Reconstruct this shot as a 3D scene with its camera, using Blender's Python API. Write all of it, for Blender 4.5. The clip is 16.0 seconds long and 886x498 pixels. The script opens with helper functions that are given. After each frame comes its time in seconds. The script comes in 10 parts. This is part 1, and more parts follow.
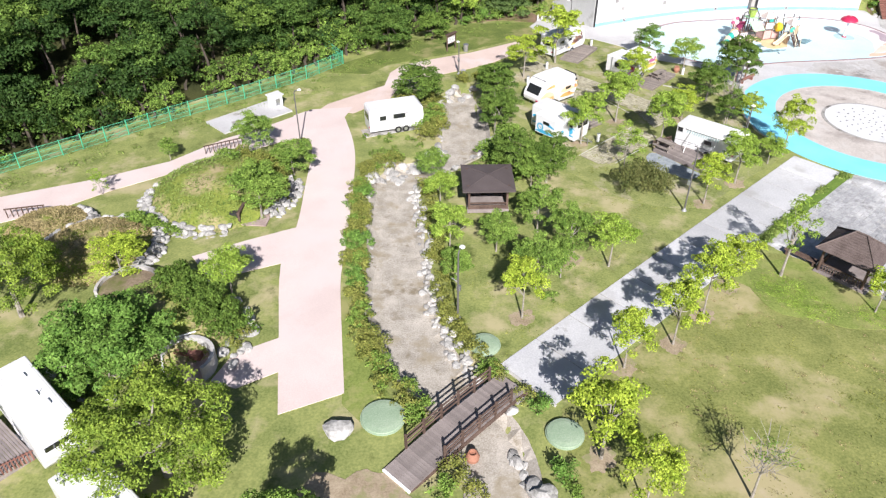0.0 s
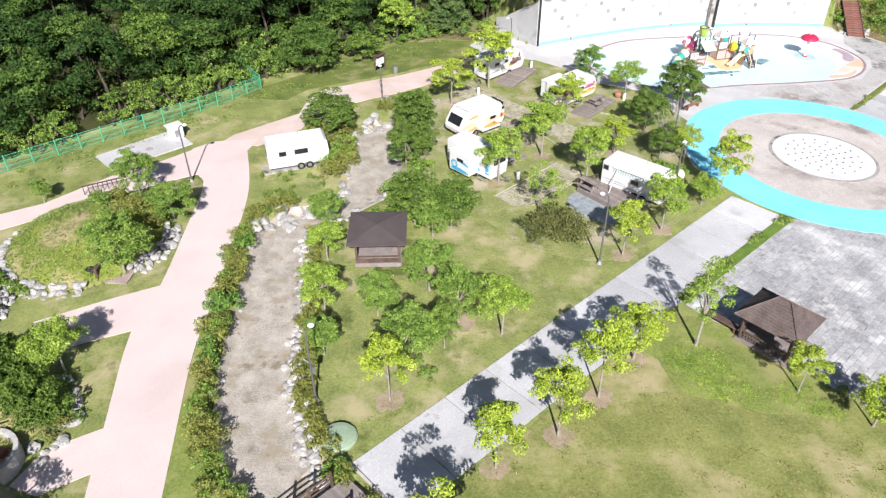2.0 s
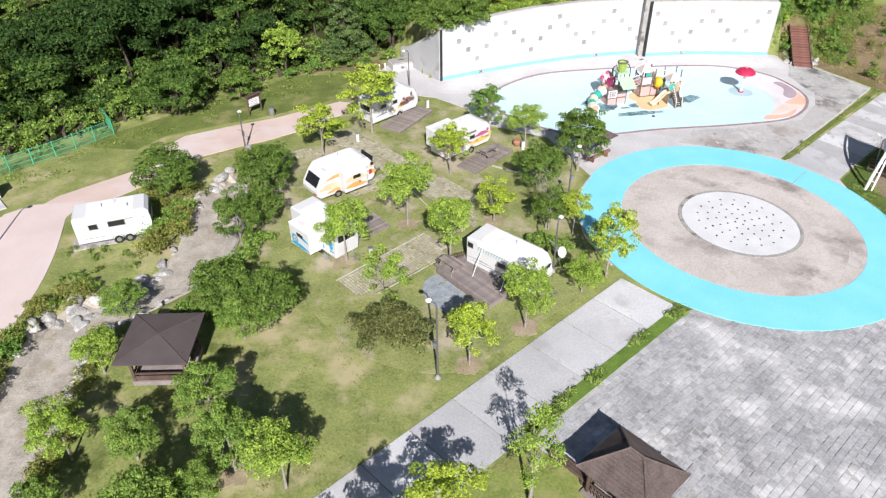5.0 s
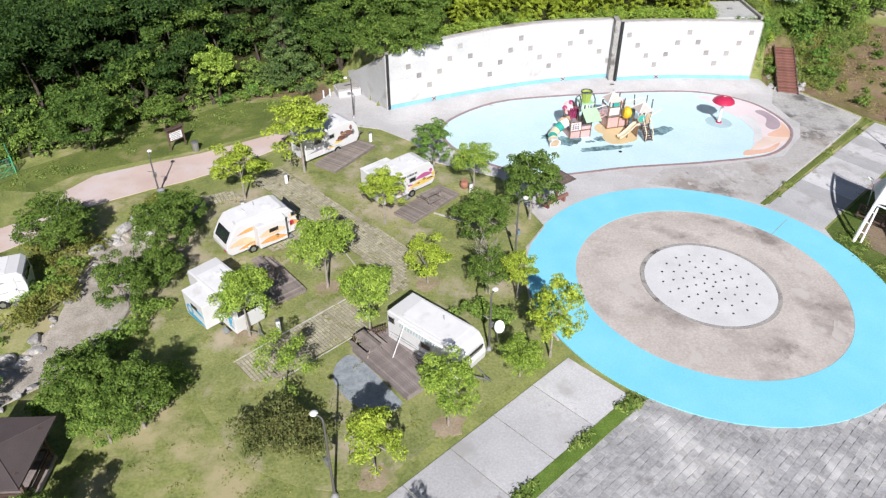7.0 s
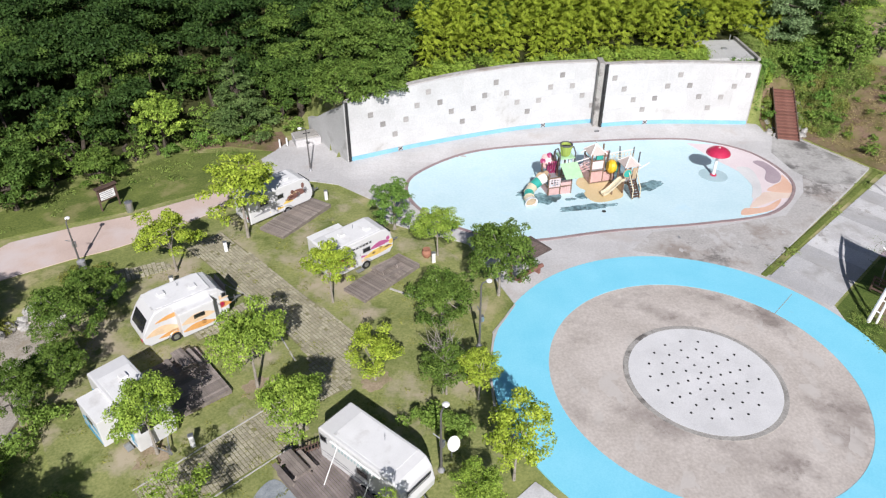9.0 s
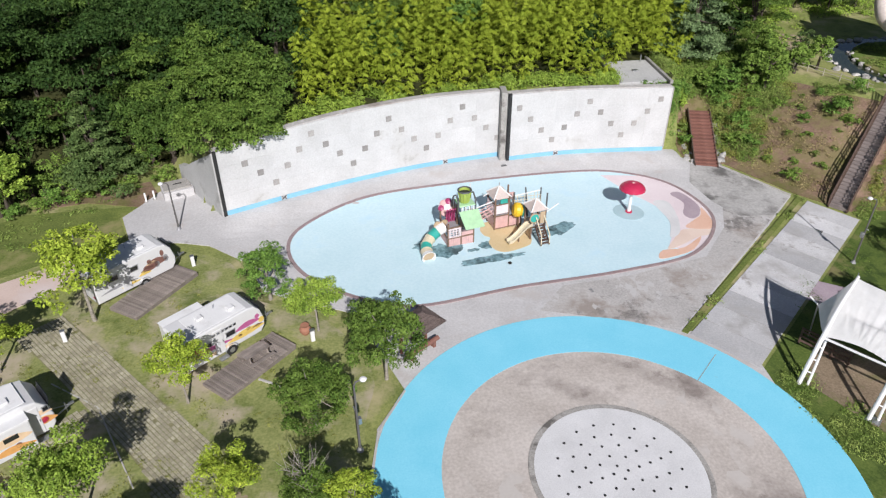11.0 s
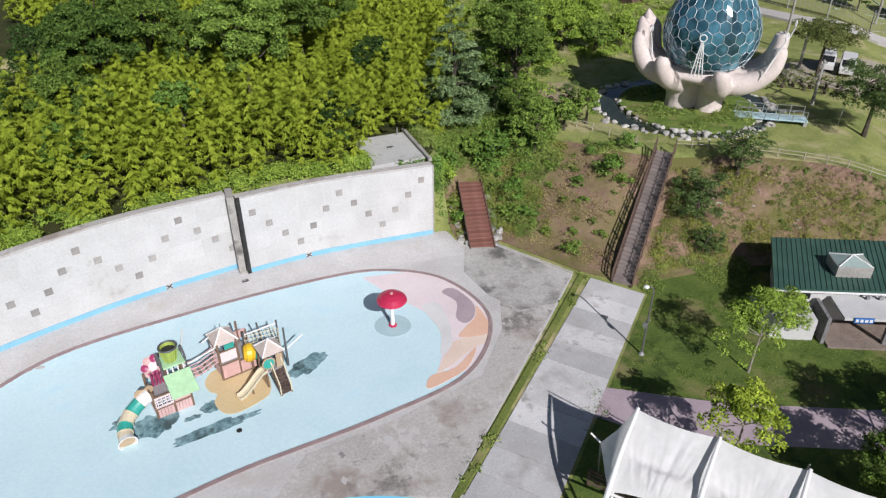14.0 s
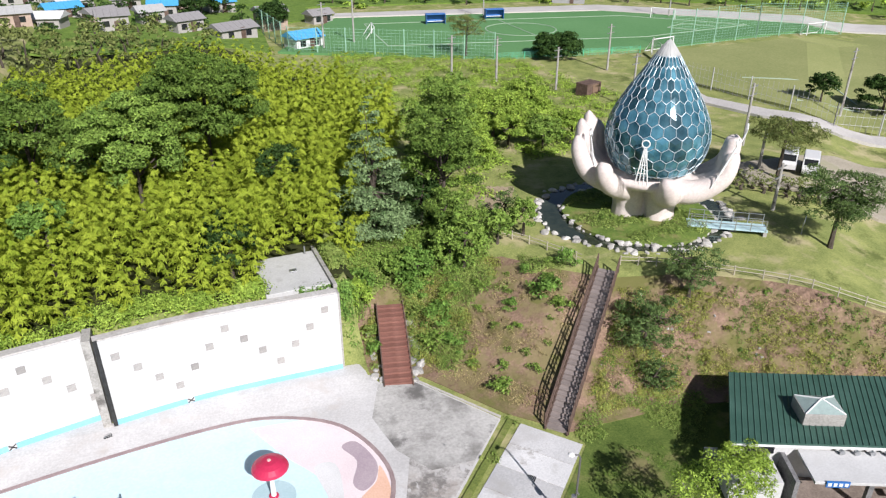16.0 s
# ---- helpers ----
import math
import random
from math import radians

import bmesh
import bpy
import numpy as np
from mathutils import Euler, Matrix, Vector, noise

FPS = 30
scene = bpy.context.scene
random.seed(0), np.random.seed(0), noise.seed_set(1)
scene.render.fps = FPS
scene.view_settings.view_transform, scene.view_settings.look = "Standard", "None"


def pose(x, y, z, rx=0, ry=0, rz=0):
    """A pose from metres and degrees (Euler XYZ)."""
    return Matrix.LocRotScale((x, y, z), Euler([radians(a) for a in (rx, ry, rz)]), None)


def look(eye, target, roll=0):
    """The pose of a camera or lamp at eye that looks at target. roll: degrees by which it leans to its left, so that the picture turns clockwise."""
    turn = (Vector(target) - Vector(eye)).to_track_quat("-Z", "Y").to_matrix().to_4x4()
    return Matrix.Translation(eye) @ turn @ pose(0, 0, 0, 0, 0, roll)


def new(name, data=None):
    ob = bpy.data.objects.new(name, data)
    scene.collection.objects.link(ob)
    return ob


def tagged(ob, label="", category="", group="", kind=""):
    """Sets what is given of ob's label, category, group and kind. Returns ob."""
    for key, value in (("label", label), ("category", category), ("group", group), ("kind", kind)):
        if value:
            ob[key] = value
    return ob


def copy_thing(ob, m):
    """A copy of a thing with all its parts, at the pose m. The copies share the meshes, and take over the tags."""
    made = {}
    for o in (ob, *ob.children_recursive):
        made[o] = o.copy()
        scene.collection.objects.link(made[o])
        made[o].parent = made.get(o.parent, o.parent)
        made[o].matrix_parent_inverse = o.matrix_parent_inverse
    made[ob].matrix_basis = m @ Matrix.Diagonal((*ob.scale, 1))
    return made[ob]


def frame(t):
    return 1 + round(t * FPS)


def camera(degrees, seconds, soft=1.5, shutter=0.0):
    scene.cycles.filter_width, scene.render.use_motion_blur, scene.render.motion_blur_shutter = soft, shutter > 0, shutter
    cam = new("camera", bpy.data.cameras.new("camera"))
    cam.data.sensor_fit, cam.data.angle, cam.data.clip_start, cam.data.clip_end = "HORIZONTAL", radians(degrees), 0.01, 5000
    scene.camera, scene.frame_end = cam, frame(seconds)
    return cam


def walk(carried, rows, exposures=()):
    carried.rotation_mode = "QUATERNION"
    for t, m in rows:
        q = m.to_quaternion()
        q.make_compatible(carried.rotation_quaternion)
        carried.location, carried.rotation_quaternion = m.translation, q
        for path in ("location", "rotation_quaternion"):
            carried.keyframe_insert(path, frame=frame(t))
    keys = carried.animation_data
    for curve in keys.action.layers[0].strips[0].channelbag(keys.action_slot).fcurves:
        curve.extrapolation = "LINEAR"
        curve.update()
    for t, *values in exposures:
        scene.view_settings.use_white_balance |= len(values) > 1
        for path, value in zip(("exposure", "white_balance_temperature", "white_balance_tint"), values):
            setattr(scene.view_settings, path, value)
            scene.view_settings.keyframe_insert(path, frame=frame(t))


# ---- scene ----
cam = camera(63.2, 16.0, soft=1.25)
METRES, EYE, TILT, LEAN, TURN = 79.4, 30.0, 0.0, 0.0, 0.0
ROWS = [
    (0.0, 0.0, 0.0, 0.0, -0.2, -36.53, 0.27),
    (0.5, 0.026, 0.0232, -0.0005, -0.18, -36.53, 0.31),
    (1.0, 0.0516, 0.0459, -0.0008, -0.19, -36.53, 0.31),
    (1.5, 0.0771, 0.0686, -0.0019, -0.22, -36.51, 0.34),
    (2.0, 0.1032, 0.0911, -0.0043, -0.21, -36.46, 0.36),
    (2.5, 0.1291, 0.1145, -0.0065, -0.21, -36.47, 0.39),
    (3.0, 0.1542, 0.138, -0.0082, -0.26, -36.47, 0.4),
    (3.5, 0.179, 0.1621, -0.0091, -0.28, -36.51, 0.4),
    (4.0, 0.2034, 0.1871, -0.0097, -0.29, -36.55, 0.42),
    (4.5, 0.2266, 0.2117, -0.0102, -0.34, -36.54, 0.42),
    (5.0, 0.2485, 0.2371, -0.0105, -0.39, -36.54, 0.41),
    (7.5, 0.3195, 0.3687, -0.022, -0.57, -36.44, 0.25),
    (8.0, 0.3279, 0.3937, -0.0235, -0.55, -35.88, 0.25),
    (10.5, 0.3828, 0.5161, -0.0335, -3.76, -34.7, 0.19),
    (11.0, 0.3991, 0.5402, -0.0333, -6.18, -34.68, 0.15),
    (11.5, 0.4166, 0.5636, -0.0335, -8.69, -34.61, 0.1),
    (12.0, 0.4355, 0.5867, -0.0338, -11.17, -34.56, 0.03),
    (12.5, 0.4566, 0.6092, -0.0337, -13.43, -34.51, 0.02),
    (13.0, 0.4799, 0.6309, -0.0329, -16.04, -34.39, 0.01),
    (13.5, 0.5032, 0.6527, -0.0317, -19.0, -33.81, -0.03),
    (14.0, 0.5269, 0.6741, -0.0301, -20.29, -32.81, -0.06),
    (14.5, 0.5522, 0.6941, -0.0287, -20.57, -31.42, -0.04),
    (15.0, 0.5782, 0.7132, -0.0285, -20.87, -29.92, 0.01),
    (15.5, 0.6048, 0.7319, -0.0291, -21.11, -28.47, 0.03),
    (16.0, 0.6321, 0.7496, -0.0309, -21.23, -27.06, 0.07),
]
EXPOSURES = [(t, stops, 6330, 14.5) for t, stops in ((0.0, 0.66), (3.5, 0.58), (5.0, 0.43), (8.0, 0.18), (11.0, -0.04), (13.5, -0.17), (14.5, -0.04), (16.0, 0.33))]
walk(cam, [(t, pose(0, 0, EYE, TILT, LEAN, TURN) @ pose(METRES * x, METRES * y, METRES * z, 90 + pitch, roll, yaw)) for t, x, y, z, yaw, pitch, roll in ROWS], EXPOSURES)

# ---- daylight ----
world = bpy.data.worlds.new("sky")
scene.world = world
world.use_nodes = True
wn = world.node_tree.nodes
sky = wn.new("ShaderNodeTexSky")
sky.sky_type = "NISHITA"
sky.sun_disc = False
SUN_ELEV, SUN_AZ = radians(37), radians(175)      # azimuth clockwise from +y, to the sun
sky.sun_elevation, sky.sun_rotation = SUN_ELEV, SUN_AZ
sky.air_density, sky.dust_density = 0.8, 0.8
wn["Background"].inputs["Strength"].default_value = 0.05
world.node_tree.links.new(sky.outputs[0], wn["Background"].inputs["Color"])
sun = new("sun", bpy.data.lights.new("sun", "SUN"))
sun.data.energy, sun.data.angle, sun.data.color = 5.0, radians(0.55), (1.0, 0.975, 0.935)
to_sun = Vector((math.sin(SUN_AZ) * math.cos(SUN_ELEV), math.cos(SUN_AZ) * math.cos(SUN_ELEV), math.sin(SUN_ELEV)))
sun.matrix_world = look(to_sun * 200, (0, 0, 0))


# ---- materials ----
def material(name, dark, light, scale=3.0, rough=0.8, bump=0.0, fine=40.0, metal=0.0, stain=None, stain_at=0.55, stain_scale=0.25,
             random_per="", amount=0.25, translucent=0.0, space="Object", spec=0.22, grime=None, peel=None):
    """Two-scale noise between two colours, with an optional larger stain and per-piece variation."""
    m = bpy.data.materials.new(name)
    m.use_nodes = True
    n, k = m.node_tree.nodes, m.node_tree.links
    bsdf = n["Principled BSDF"]
    bsdf.inputs["Roughness"].default_value, bsdf.inputs["Metallic"].default_value = rough, metal
    bsdf.inputs["Specular IOR Level"].default_value = spec
    if space == "World":
        coords = n.new("ShaderNodeNewGeometry").outputs["Position"]
    else:
        coords = n.new("ShaderNodeTexCoord").outputs[space]
    big = n.new("ShaderNodeTexNoise")
    big.inputs["Scale"].default_value, big.inputs["Detail"].default_value = scale, 6
    small = n.new("ShaderNodeTexNoise")
    small.inputs["Scale"].default_value, small.inputs["Detail"].default_value = fine, 4
    for t in (big, small):
        k.new(coords, t.inputs["Vector"])
    mix = n.new("ShaderNodeMath")
    mix.operation = "MULTIPLY_ADD"
    mix.inputs[1].default_value = 0.5
    k.new(small.outputs["Fac"], mix.inputs[0])
    half = n.new("ShaderNodeMath")
    half.operation = "MULTIPLY"
    half.inputs[1].default_value = 0.5
    k.new(big.outputs["Fac"], half.inputs[0])
    k.new(half.outputs[0], mix.inputs[2])
    ramp = n.new("ShaderNodeMapRange")
    ramp.inputs["From Min"].default_value, ramp.inputs["From Max"].default_value = 0.36, 0.64
    k.new(mix.outputs[0], ramp.inputs["Value"])
    col = n.new("ShaderNodeMix")
    col.data_type = "RGBA"
    col.inputs["A"].default_value, col.inputs["B"].default_value = (*dark, 1), (*light, 1)
    k.new(ramp.outputs[0], col.inputs["Factor"])
    out = col.outputs["Result"]
    if stain:
        s = n.new("ShaderNodeTexNoise")
        s.inputs["Scale"].default_value, s.inputs["Detail"].default_value, s.inputs["Roughness"].default_value = stain_scale, 8, 0.62
        k.new(coords, s.inputs["Vector"])
        r = n.new("ShaderNodeMapRange")
        r.inputs["From Min"].default_value, r.inputs["From Max"].default_value = stain_at - 0.05, stain_at + 0.09
        k.new(s.outputs["Fac"], r.inputs["Value"])
        sm = n.new("ShaderNodeMix")
        sm.data_type = "RGBA"
        k.new(r.outputs[0], sm.inputs["Factor"])
        k.new(out, sm.inputs["A"])
        sm.inputs["B"].default_value = (*stain, 1)
        out = sm.outputs["Result"]
    if grime:
        colour, fine_scale, mask_scale, at = grime
        g1, g2 = n.new("ShaderNodeTexNoise"), n.new("ShaderNodeTexNoise")
        g1.inputs["Scale"].default_value, g1.inputs["Detail"].default_value, g1.inputs["Roughness"].default_value = fine_scale, 10, 0.7
        g2.inputs["Scale"].default_value, g2.inputs["Detail"].default_value = mask_scale, 3
        for t in (g1, g2):
            k.new(coords, t.inputs["Vector"])
        both = n.new("ShaderNodeMath")
        both.operation = "ADD"
        k.new(g1.outputs["Fac"], both.inputs[0])
        k.new(g2.outputs["Fac"], both.inputs[1])
        gr = n.new("ShaderNodeMapRange")
        gr.inputs["From Min"].default_value, gr.inputs["From Max"].default_value, gr.inputs["To Max"].default_value = at, at + 0.16, 0.85
        k.new(both.outputs[0], gr.inputs["Value"])
        gm_ = n.new("ShaderNodeMix")
        gm_.data_type = "RGBA"
        k.new(gr.outputs[0], gm_.inputs["Factor"])
        k.new(out, gm_.inputs["A"])
        gm_.inputs["B"].default_value = (*colour, 1)
        out = gm_.outputs["Result"]
    if peel:
        # squarish scaled-off patches, in drifts
        colour, cell, mask_scale, at = peel
        turn = n.new("ShaderNodeMapping")
        turn.inputs["Rotation"].default_value = (0, 0, radians(44))
        turn.inputs["Scale"].default_value = (1.0, 0.55, 0.0)
        k.new(coords, turn.inputs["Vector"])
        v = n.new("ShaderNodeTexVoronoi")
        v.distance = "CHEBYCHEV"
        v.inputs["Scale"].default_value = cell
        k.new(turn.outputs[0], v.inputs["Vector"])
        g2 = n.new("ShaderNodeTexNoise")
        g2.inputs["Scale"].default_value, g2.inputs["Detail"].default_value = mask_scale, 3
        k.new(coords, g2.inputs["Vector"])
        one = n.new("ShaderNodeSeparateColor")
        k.new(v.outputs["Color"], one.inputs[0])
        both = n.new("ShaderNodeMath")
        both.operation = "MULTIPLY_ADD"
        both.inputs[1].default_value = 0.35
        k.new(one.outputs[0], both.inputs[0])
        k.new(g2.outputs["Fac"], both.inputs[2])
        gr = n.new("ShaderNodeMapRange")
        gr.inputs["From Min"].default_value, gr.inputs["From Max"].default_value, gr.inputs["To Max"].default_value = at, at + 0.06, 0.8
        k.new(both.outputs[0], gr.inputs["Value"])
        pm = n.new("ShaderNodeMix")
        pm.data_type = "RGBA"
        k.new(gr.outputs[0], pm.inputs["Factor"])
        k.new(out, pm.inputs["A"])
        pm.inputs["B"].default_value = (*colour, 1)
        out = pm.outputs["Result"]
    if random_per:
        if random_per == "Object":
            rnd = n.new("ShaderNodeObjectInfo").outputs["Random"]
        else:
            rnd = n.new("ShaderNodeNewGeometry").outputs["Random Per Island"]
        val = n.new("ShaderNodeMapRange")
        val.inputs["To Min"].default_value, val.inputs["To Max"].default_value = 1 - amount, 1 + amount
        k.new(rnd, val.inputs["Value"])
        hsv = n.new("ShaderNodeHueSaturation")
        k.new(val.outputs[0], hsv.inputs["Value"])
        k.new(out, hsv.inputs["Color"])
        out = hsv.outputs["Color"]
    k.new(out, bsdf.inputs["Base Color"])
    if bump:
        b = n.new("ShaderNodeBump")
        b.inputs["Strength"].default_value, b.inputs["Distance"].default_value = min(1.0, bump * 4), bump
        k.new(mix.outputs[0], b.inputs["Height"])
        k.new(b.outputs[0], bsdf.inputs["Normal"])
    if translucent:
        tr = n.new("ShaderNodeBsdfTranslucent")
        k.new(out, tr.inputs["Color"])
        ms = n.new("ShaderNodeMixShader")
        ms.inputs[0].default_value = translucent
        k.new(bsdf.outputs[0], ms.inputs[1])
        k.new(tr.outputs[0], ms.inputs[2])
        k.new(ms.outputs[0], n["Material Output"].inputs["Surface"])
    return m


GRASS = material("grass", (0.145, 0.182, 0.052), (0.315, 0.335, 0.113), 0.5, 0.95, 0.07, 7.0, stain=(0.42, 0.37, 0.205), stain_at=0.57, stain_scale=0.3, space="World", grime=((0.09, 0.115, 0.028), 0.7, 0.18, 1.12))
DEEPLAWN = material("deep_green_lawn", (0.058, 0.098, 0.019), (0.14, 0.185, 0.042), 0.5, 0.95, 0.06, 8.0, stain=(0.21, 0.185, 0.085), stain_at=0.60, stain_scale=0.25, space="World", grime=((0.045, 0.075, 0.018), 1.2, 0.3, 1.1))
DRYLAWN = material("dry_camp_lawn", (0.155, 0.19, 0.055), (0.335, 0.345, 0.135), 0.4, 0.95, 0.06, 7.0, stain=(0.43, 0.37, 0.265), stain_at=0.545, stain_scale=0.3, space="World", grime=((0.11, 0.15, 0.035), 0.8, 0.25, 1.1))
OLIVELAWN = material("olive_lawn", (0.14, 0.165, 0.045), (0.30, 0.305, 0.10), 0.4, 0.95, 0.06, 7.0, stain=(0.40, 0.345, 0.185), stain_at=0.55, stain_scale=0.2, space="World", grime=((0.44, 0.37, 0.24), 0.9, 0.2, 1.2))
OLIVEGREEN = material("rough_green_lawn", (0.09, 0.125, 0.03), (0.20, 0.24, 0.06), 0.5, 0.95, 0.07, 7.0, stain=(0.29, 0.26, 0.12), stain_at=0.60, stain_scale=0.25, space="World")
GAZEBOLAWN = material("fresh_lawn", (0.115, 0.162, 0.034), (0.26, 0.305, 0.08), 0.35, 0.95, 0.06, 7.0, stain=(0.30, 0.29, 0.115), stain_at=0.55, stain_scale=0.22, space="World", grime=((0.30, 0.30, 0.11), 1.6, 0.3, 1.1))
LUSH = material("lush_grass", (0.07, 0.13, 0.02), (0.18, 0.27, 0.05), 0.8, 0.95, 0.06, 12.0, space="World")
WEEDY_SOIL = material("weedy_soil", (0.135, 0.088, 0.060), (0.32, 0.215, 0.155), 0.6, 0.95, 0.10, 6.0, stain=(0.14, 0.138, 0.045), stain_at=0.52, stain_scale=0.33, space="World", grime=((0.21, 0.175, 0.085), 1.6, 0.2, 1.02))
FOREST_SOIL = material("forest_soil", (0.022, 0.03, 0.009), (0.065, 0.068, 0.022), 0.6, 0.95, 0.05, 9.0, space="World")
CREEK = material("dry_creek_soil", (0.29, 0.26, 0.215), (0.55, 0.50, 0.435), 0.9, 0.95, 0.06, 11.0, stain=(0.33, 0.28, 0.20), stain_at=0.58, stain_scale=0.5, space="World", grime=((0.22, 0.18, 0.12), 1.4, 0.35, 1.15))
PINK = material("pink_paving", (0.60, 0.49, 0.455), (0.72, 0.60, 0.56), 0.35, 0.85, 0.01, 14.0, stain=(0.66, 0.57, 0.54), stain_at=0.55, stain_scale=0.2, space="World")
PEACHPATH = material("peach_paving", (0.56, 0.435, 0.375), (0.68, 0.545, 0.48), 0.35, 0.85, 0.01, 14.0, stain=(0.66, 0.57, 0.54), stain_at=0.55, stain_scale=0.2, space="World")
CONCRETE = material("pale_concrete", (0.46, 0.45, 0.445), (0.61, 0.60, 0.595), 0.3, 0.85, 0.01, 7.0, stain=(0.49, 0.455, 0.43), stain_at=0.60, stain_scale=0.35, space="World", grime=((0.28, 0.26, 0.245), 1.6, 0.2, 1.22))
STAINED = material("stained_concrete", (0.435, 0.39, 0.35), (0.615, 0.565, 0.52), 0.35, 0.85, 0.01, 6.0, stain=(0.31, 0.27, 0.245), stain_at=0.58, stain_scale=0.2, space="World", grime=((0.22, 0.19, 0.17), 1.3, 0.2, 1.16), peel=((0.555, 0.52, 0.485), 1.3, 0.25, 0.84))
WORNCON = material("worn_concrete", (0.38, 0.365, 0.35), (0.56, 0.54, 0.52), 0.3, 0.85, 0.01, 7.0, stain=(0.33, 0.29, 0.26), stain_at=0.57, stain_scale=0.3, space="World", grime=((0.17, 0.16, 0.15), 1.3, 0.22, 1.08), peel=((0.54, 0.53, 0.52), 3.6, 0.35, 0.83))
DARKCON = material("damp_concrete", (0.36, 0.35, 0.335), (0.55, 0.54, 0.52), 0.35, 0.8, 0.01, 5.0, stain=(0.19, 0.182, 0.17), stain_at=0.54, stain_scale=0.22, space="World", grime=((0.13, 0.125, 0.12), 0.8, 0.25, 1.08))
BANDBLUE = material("faded_blue_paint", (0.20, 0.46, 0.62), (0.28, 0.54, 0.70), 0.6, 0.6, 0.003, 10.0, space="World")
BLUE = material("sky_blue_paint", (0.20, 0.63, 0.81), (0.265, 0.695, 0.865), 0.4, 0.6, 0.003, 10.0, space="World", grime=((0.30, 0.52, 0.60), 1.8, 0.2, 1.28))
POOLBLUE = material("pale_blue_pool_paint", (0.53, 0.73, 0.79), (0.63, 0.81, 0.86), 0.3, 0.45, 0.003, 5.0, stain=(0.53, 0.75, 0.85), stain_at=0.62, stain_scale=0.3, space="World", grime=((0.40, 0.52, 0.57), 2.2, 0.16, 1.28))
DISC = material("white_disc_paint", (0.59, 0.59, 0.59), (0.73, 0.73, 0.73), 0.6, 0.6, 0.005, 14.0, space="World")
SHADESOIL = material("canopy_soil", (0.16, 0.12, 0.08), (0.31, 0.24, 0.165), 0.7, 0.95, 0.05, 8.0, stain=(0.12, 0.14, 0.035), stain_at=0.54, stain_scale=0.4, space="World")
MAROON = material("maroon_edging", (0.25, 0.18, 0.185), (0.37, 0.29, 0.285), 1.0, 0.75, 0.005, 12.0, space="World")
PALEPINK = material("pale_pink_paint", (0.70, 0.60, 0.62), (0.80, 0.71, 0.72), 0.5, 0.6, 0.002, 10.0, space="World")
PEACH = material("pale_peach_paint", (0.70, 0.55, 0.46), (0.79, 0.65, 0.56), 0.5, 0.6, 0.002, 10.0, space="World")
ORANGE_P = material("orange_floor_paint", (0.68, 0.41, 0.29), (0.78, 0.53, 0.41), 0.5, 0.6, 0.002, 10.0, space="World")
MAUVE = material("mauve_floor_paint", (0.36, 0.285, 0.33), (0.46, 0.38, 0.41), 0.5, 0.6, 0.002, 10.0, space="World")
SANDY = material("sand_floor_paint", (0.62, 0.48, 0.26), (0.72, 0.58, 0.36), 0.5, 0.6, 0.002, 10.0, space="World")
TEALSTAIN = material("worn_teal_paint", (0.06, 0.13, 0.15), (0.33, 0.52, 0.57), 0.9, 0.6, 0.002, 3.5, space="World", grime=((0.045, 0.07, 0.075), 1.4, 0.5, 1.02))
FLAG = material("grey_flagstone", (0.27, 0.27, 0.275), (0.46, 0.46, 0.46), 0.5, 0.85, 0.012, 6.0, stain=(0.60, 0.595, 0.58), stain_at=0.545, stain_scale=0.33, random_per="Object", amount=0.13, space="World", grime=((0.20, 0.195, 0.19), 1.1, 0.22, 1.12))
FLAGS = material("grey_flagstones", (0.27, 0.27, 0.275), (0.46, 0.46, 0.46), 0.5, 0.85, 0.012, 6.0, stain=(0.60, 0.595, 0.58), stain_at=0.545, stain_scale=0.33, random_per="Island", amount=0.13, space="World", grime=((0.20, 0.195, 0.19), 1.1, 0.22, 1.12))
JOINT = material("mortar_bed", (0.30, 0.295, 0.285), (0.52, 0.51, 0.49), 0.6, 0.95, 0.01, 9.0, space="World")
PAVER = material("buff_block_paver", (0.31, 0.285, 0.20), (0.45, 0.42, 0.32), 0.7, 0.9, 0.01, 12.0, random_per="Island", amount=0.18, space="World")
WHITEWALL = material("white_rendered_wall", (0.51, 0.51, 0.505), (0.61, 0.61, 0.605), 0.5, 0.8, 0.004, 8.0, stain=(0.53, 0.525, 0.51), stain_at=0.63, stain_scale=0.3, space="World", grime=((0.42, 0.41, 0.39), 2.0, 0.3, 1.24))
WALLPANEL = material("white_wall_panel", (0.50, 0.50, 0.492), (0.605, 0.605, 0.60), 0.5, 0.8, 0.004, 8.0, stain=(0.53, 0.525, 0.51), stain_at=0.63, stain_scale=0.3, space="World", grime=((0.40, 0.39, 0.37), 2.0, 0.3, 1.2), random_per="Object", amount=0.035)
GREYTILE = material("grey_wall_tile", (0.26, 0.25, 0.24), (0.40, 0.38, 0.36), 3.0, 0.7, 0.004, 40.0, random_per="Object", amount=0.2)
OLDCON = material("weathered_concrete", (0.28, 0.27, 0.25), (0.46, 0.44, 0.41), 0.8, 0.9, 0.015, 10.0, stain=(0.14, 0.13, 0.12), stain_at=0.58, stain_scale=0.8, space="World")
BLACK = material("black_metal", (0.02, 0.02, 0.02), (0.05, 0.05, 0.05), 3.0, 0.5, 0, 30.0)
ROCK = material("pale_boulder", (0.24, 0.232, 0.215), (0.54, 0.525, 0.50), 1.6, 0.9, 0.04, 9.0, random_per="Object", amount=0.25)
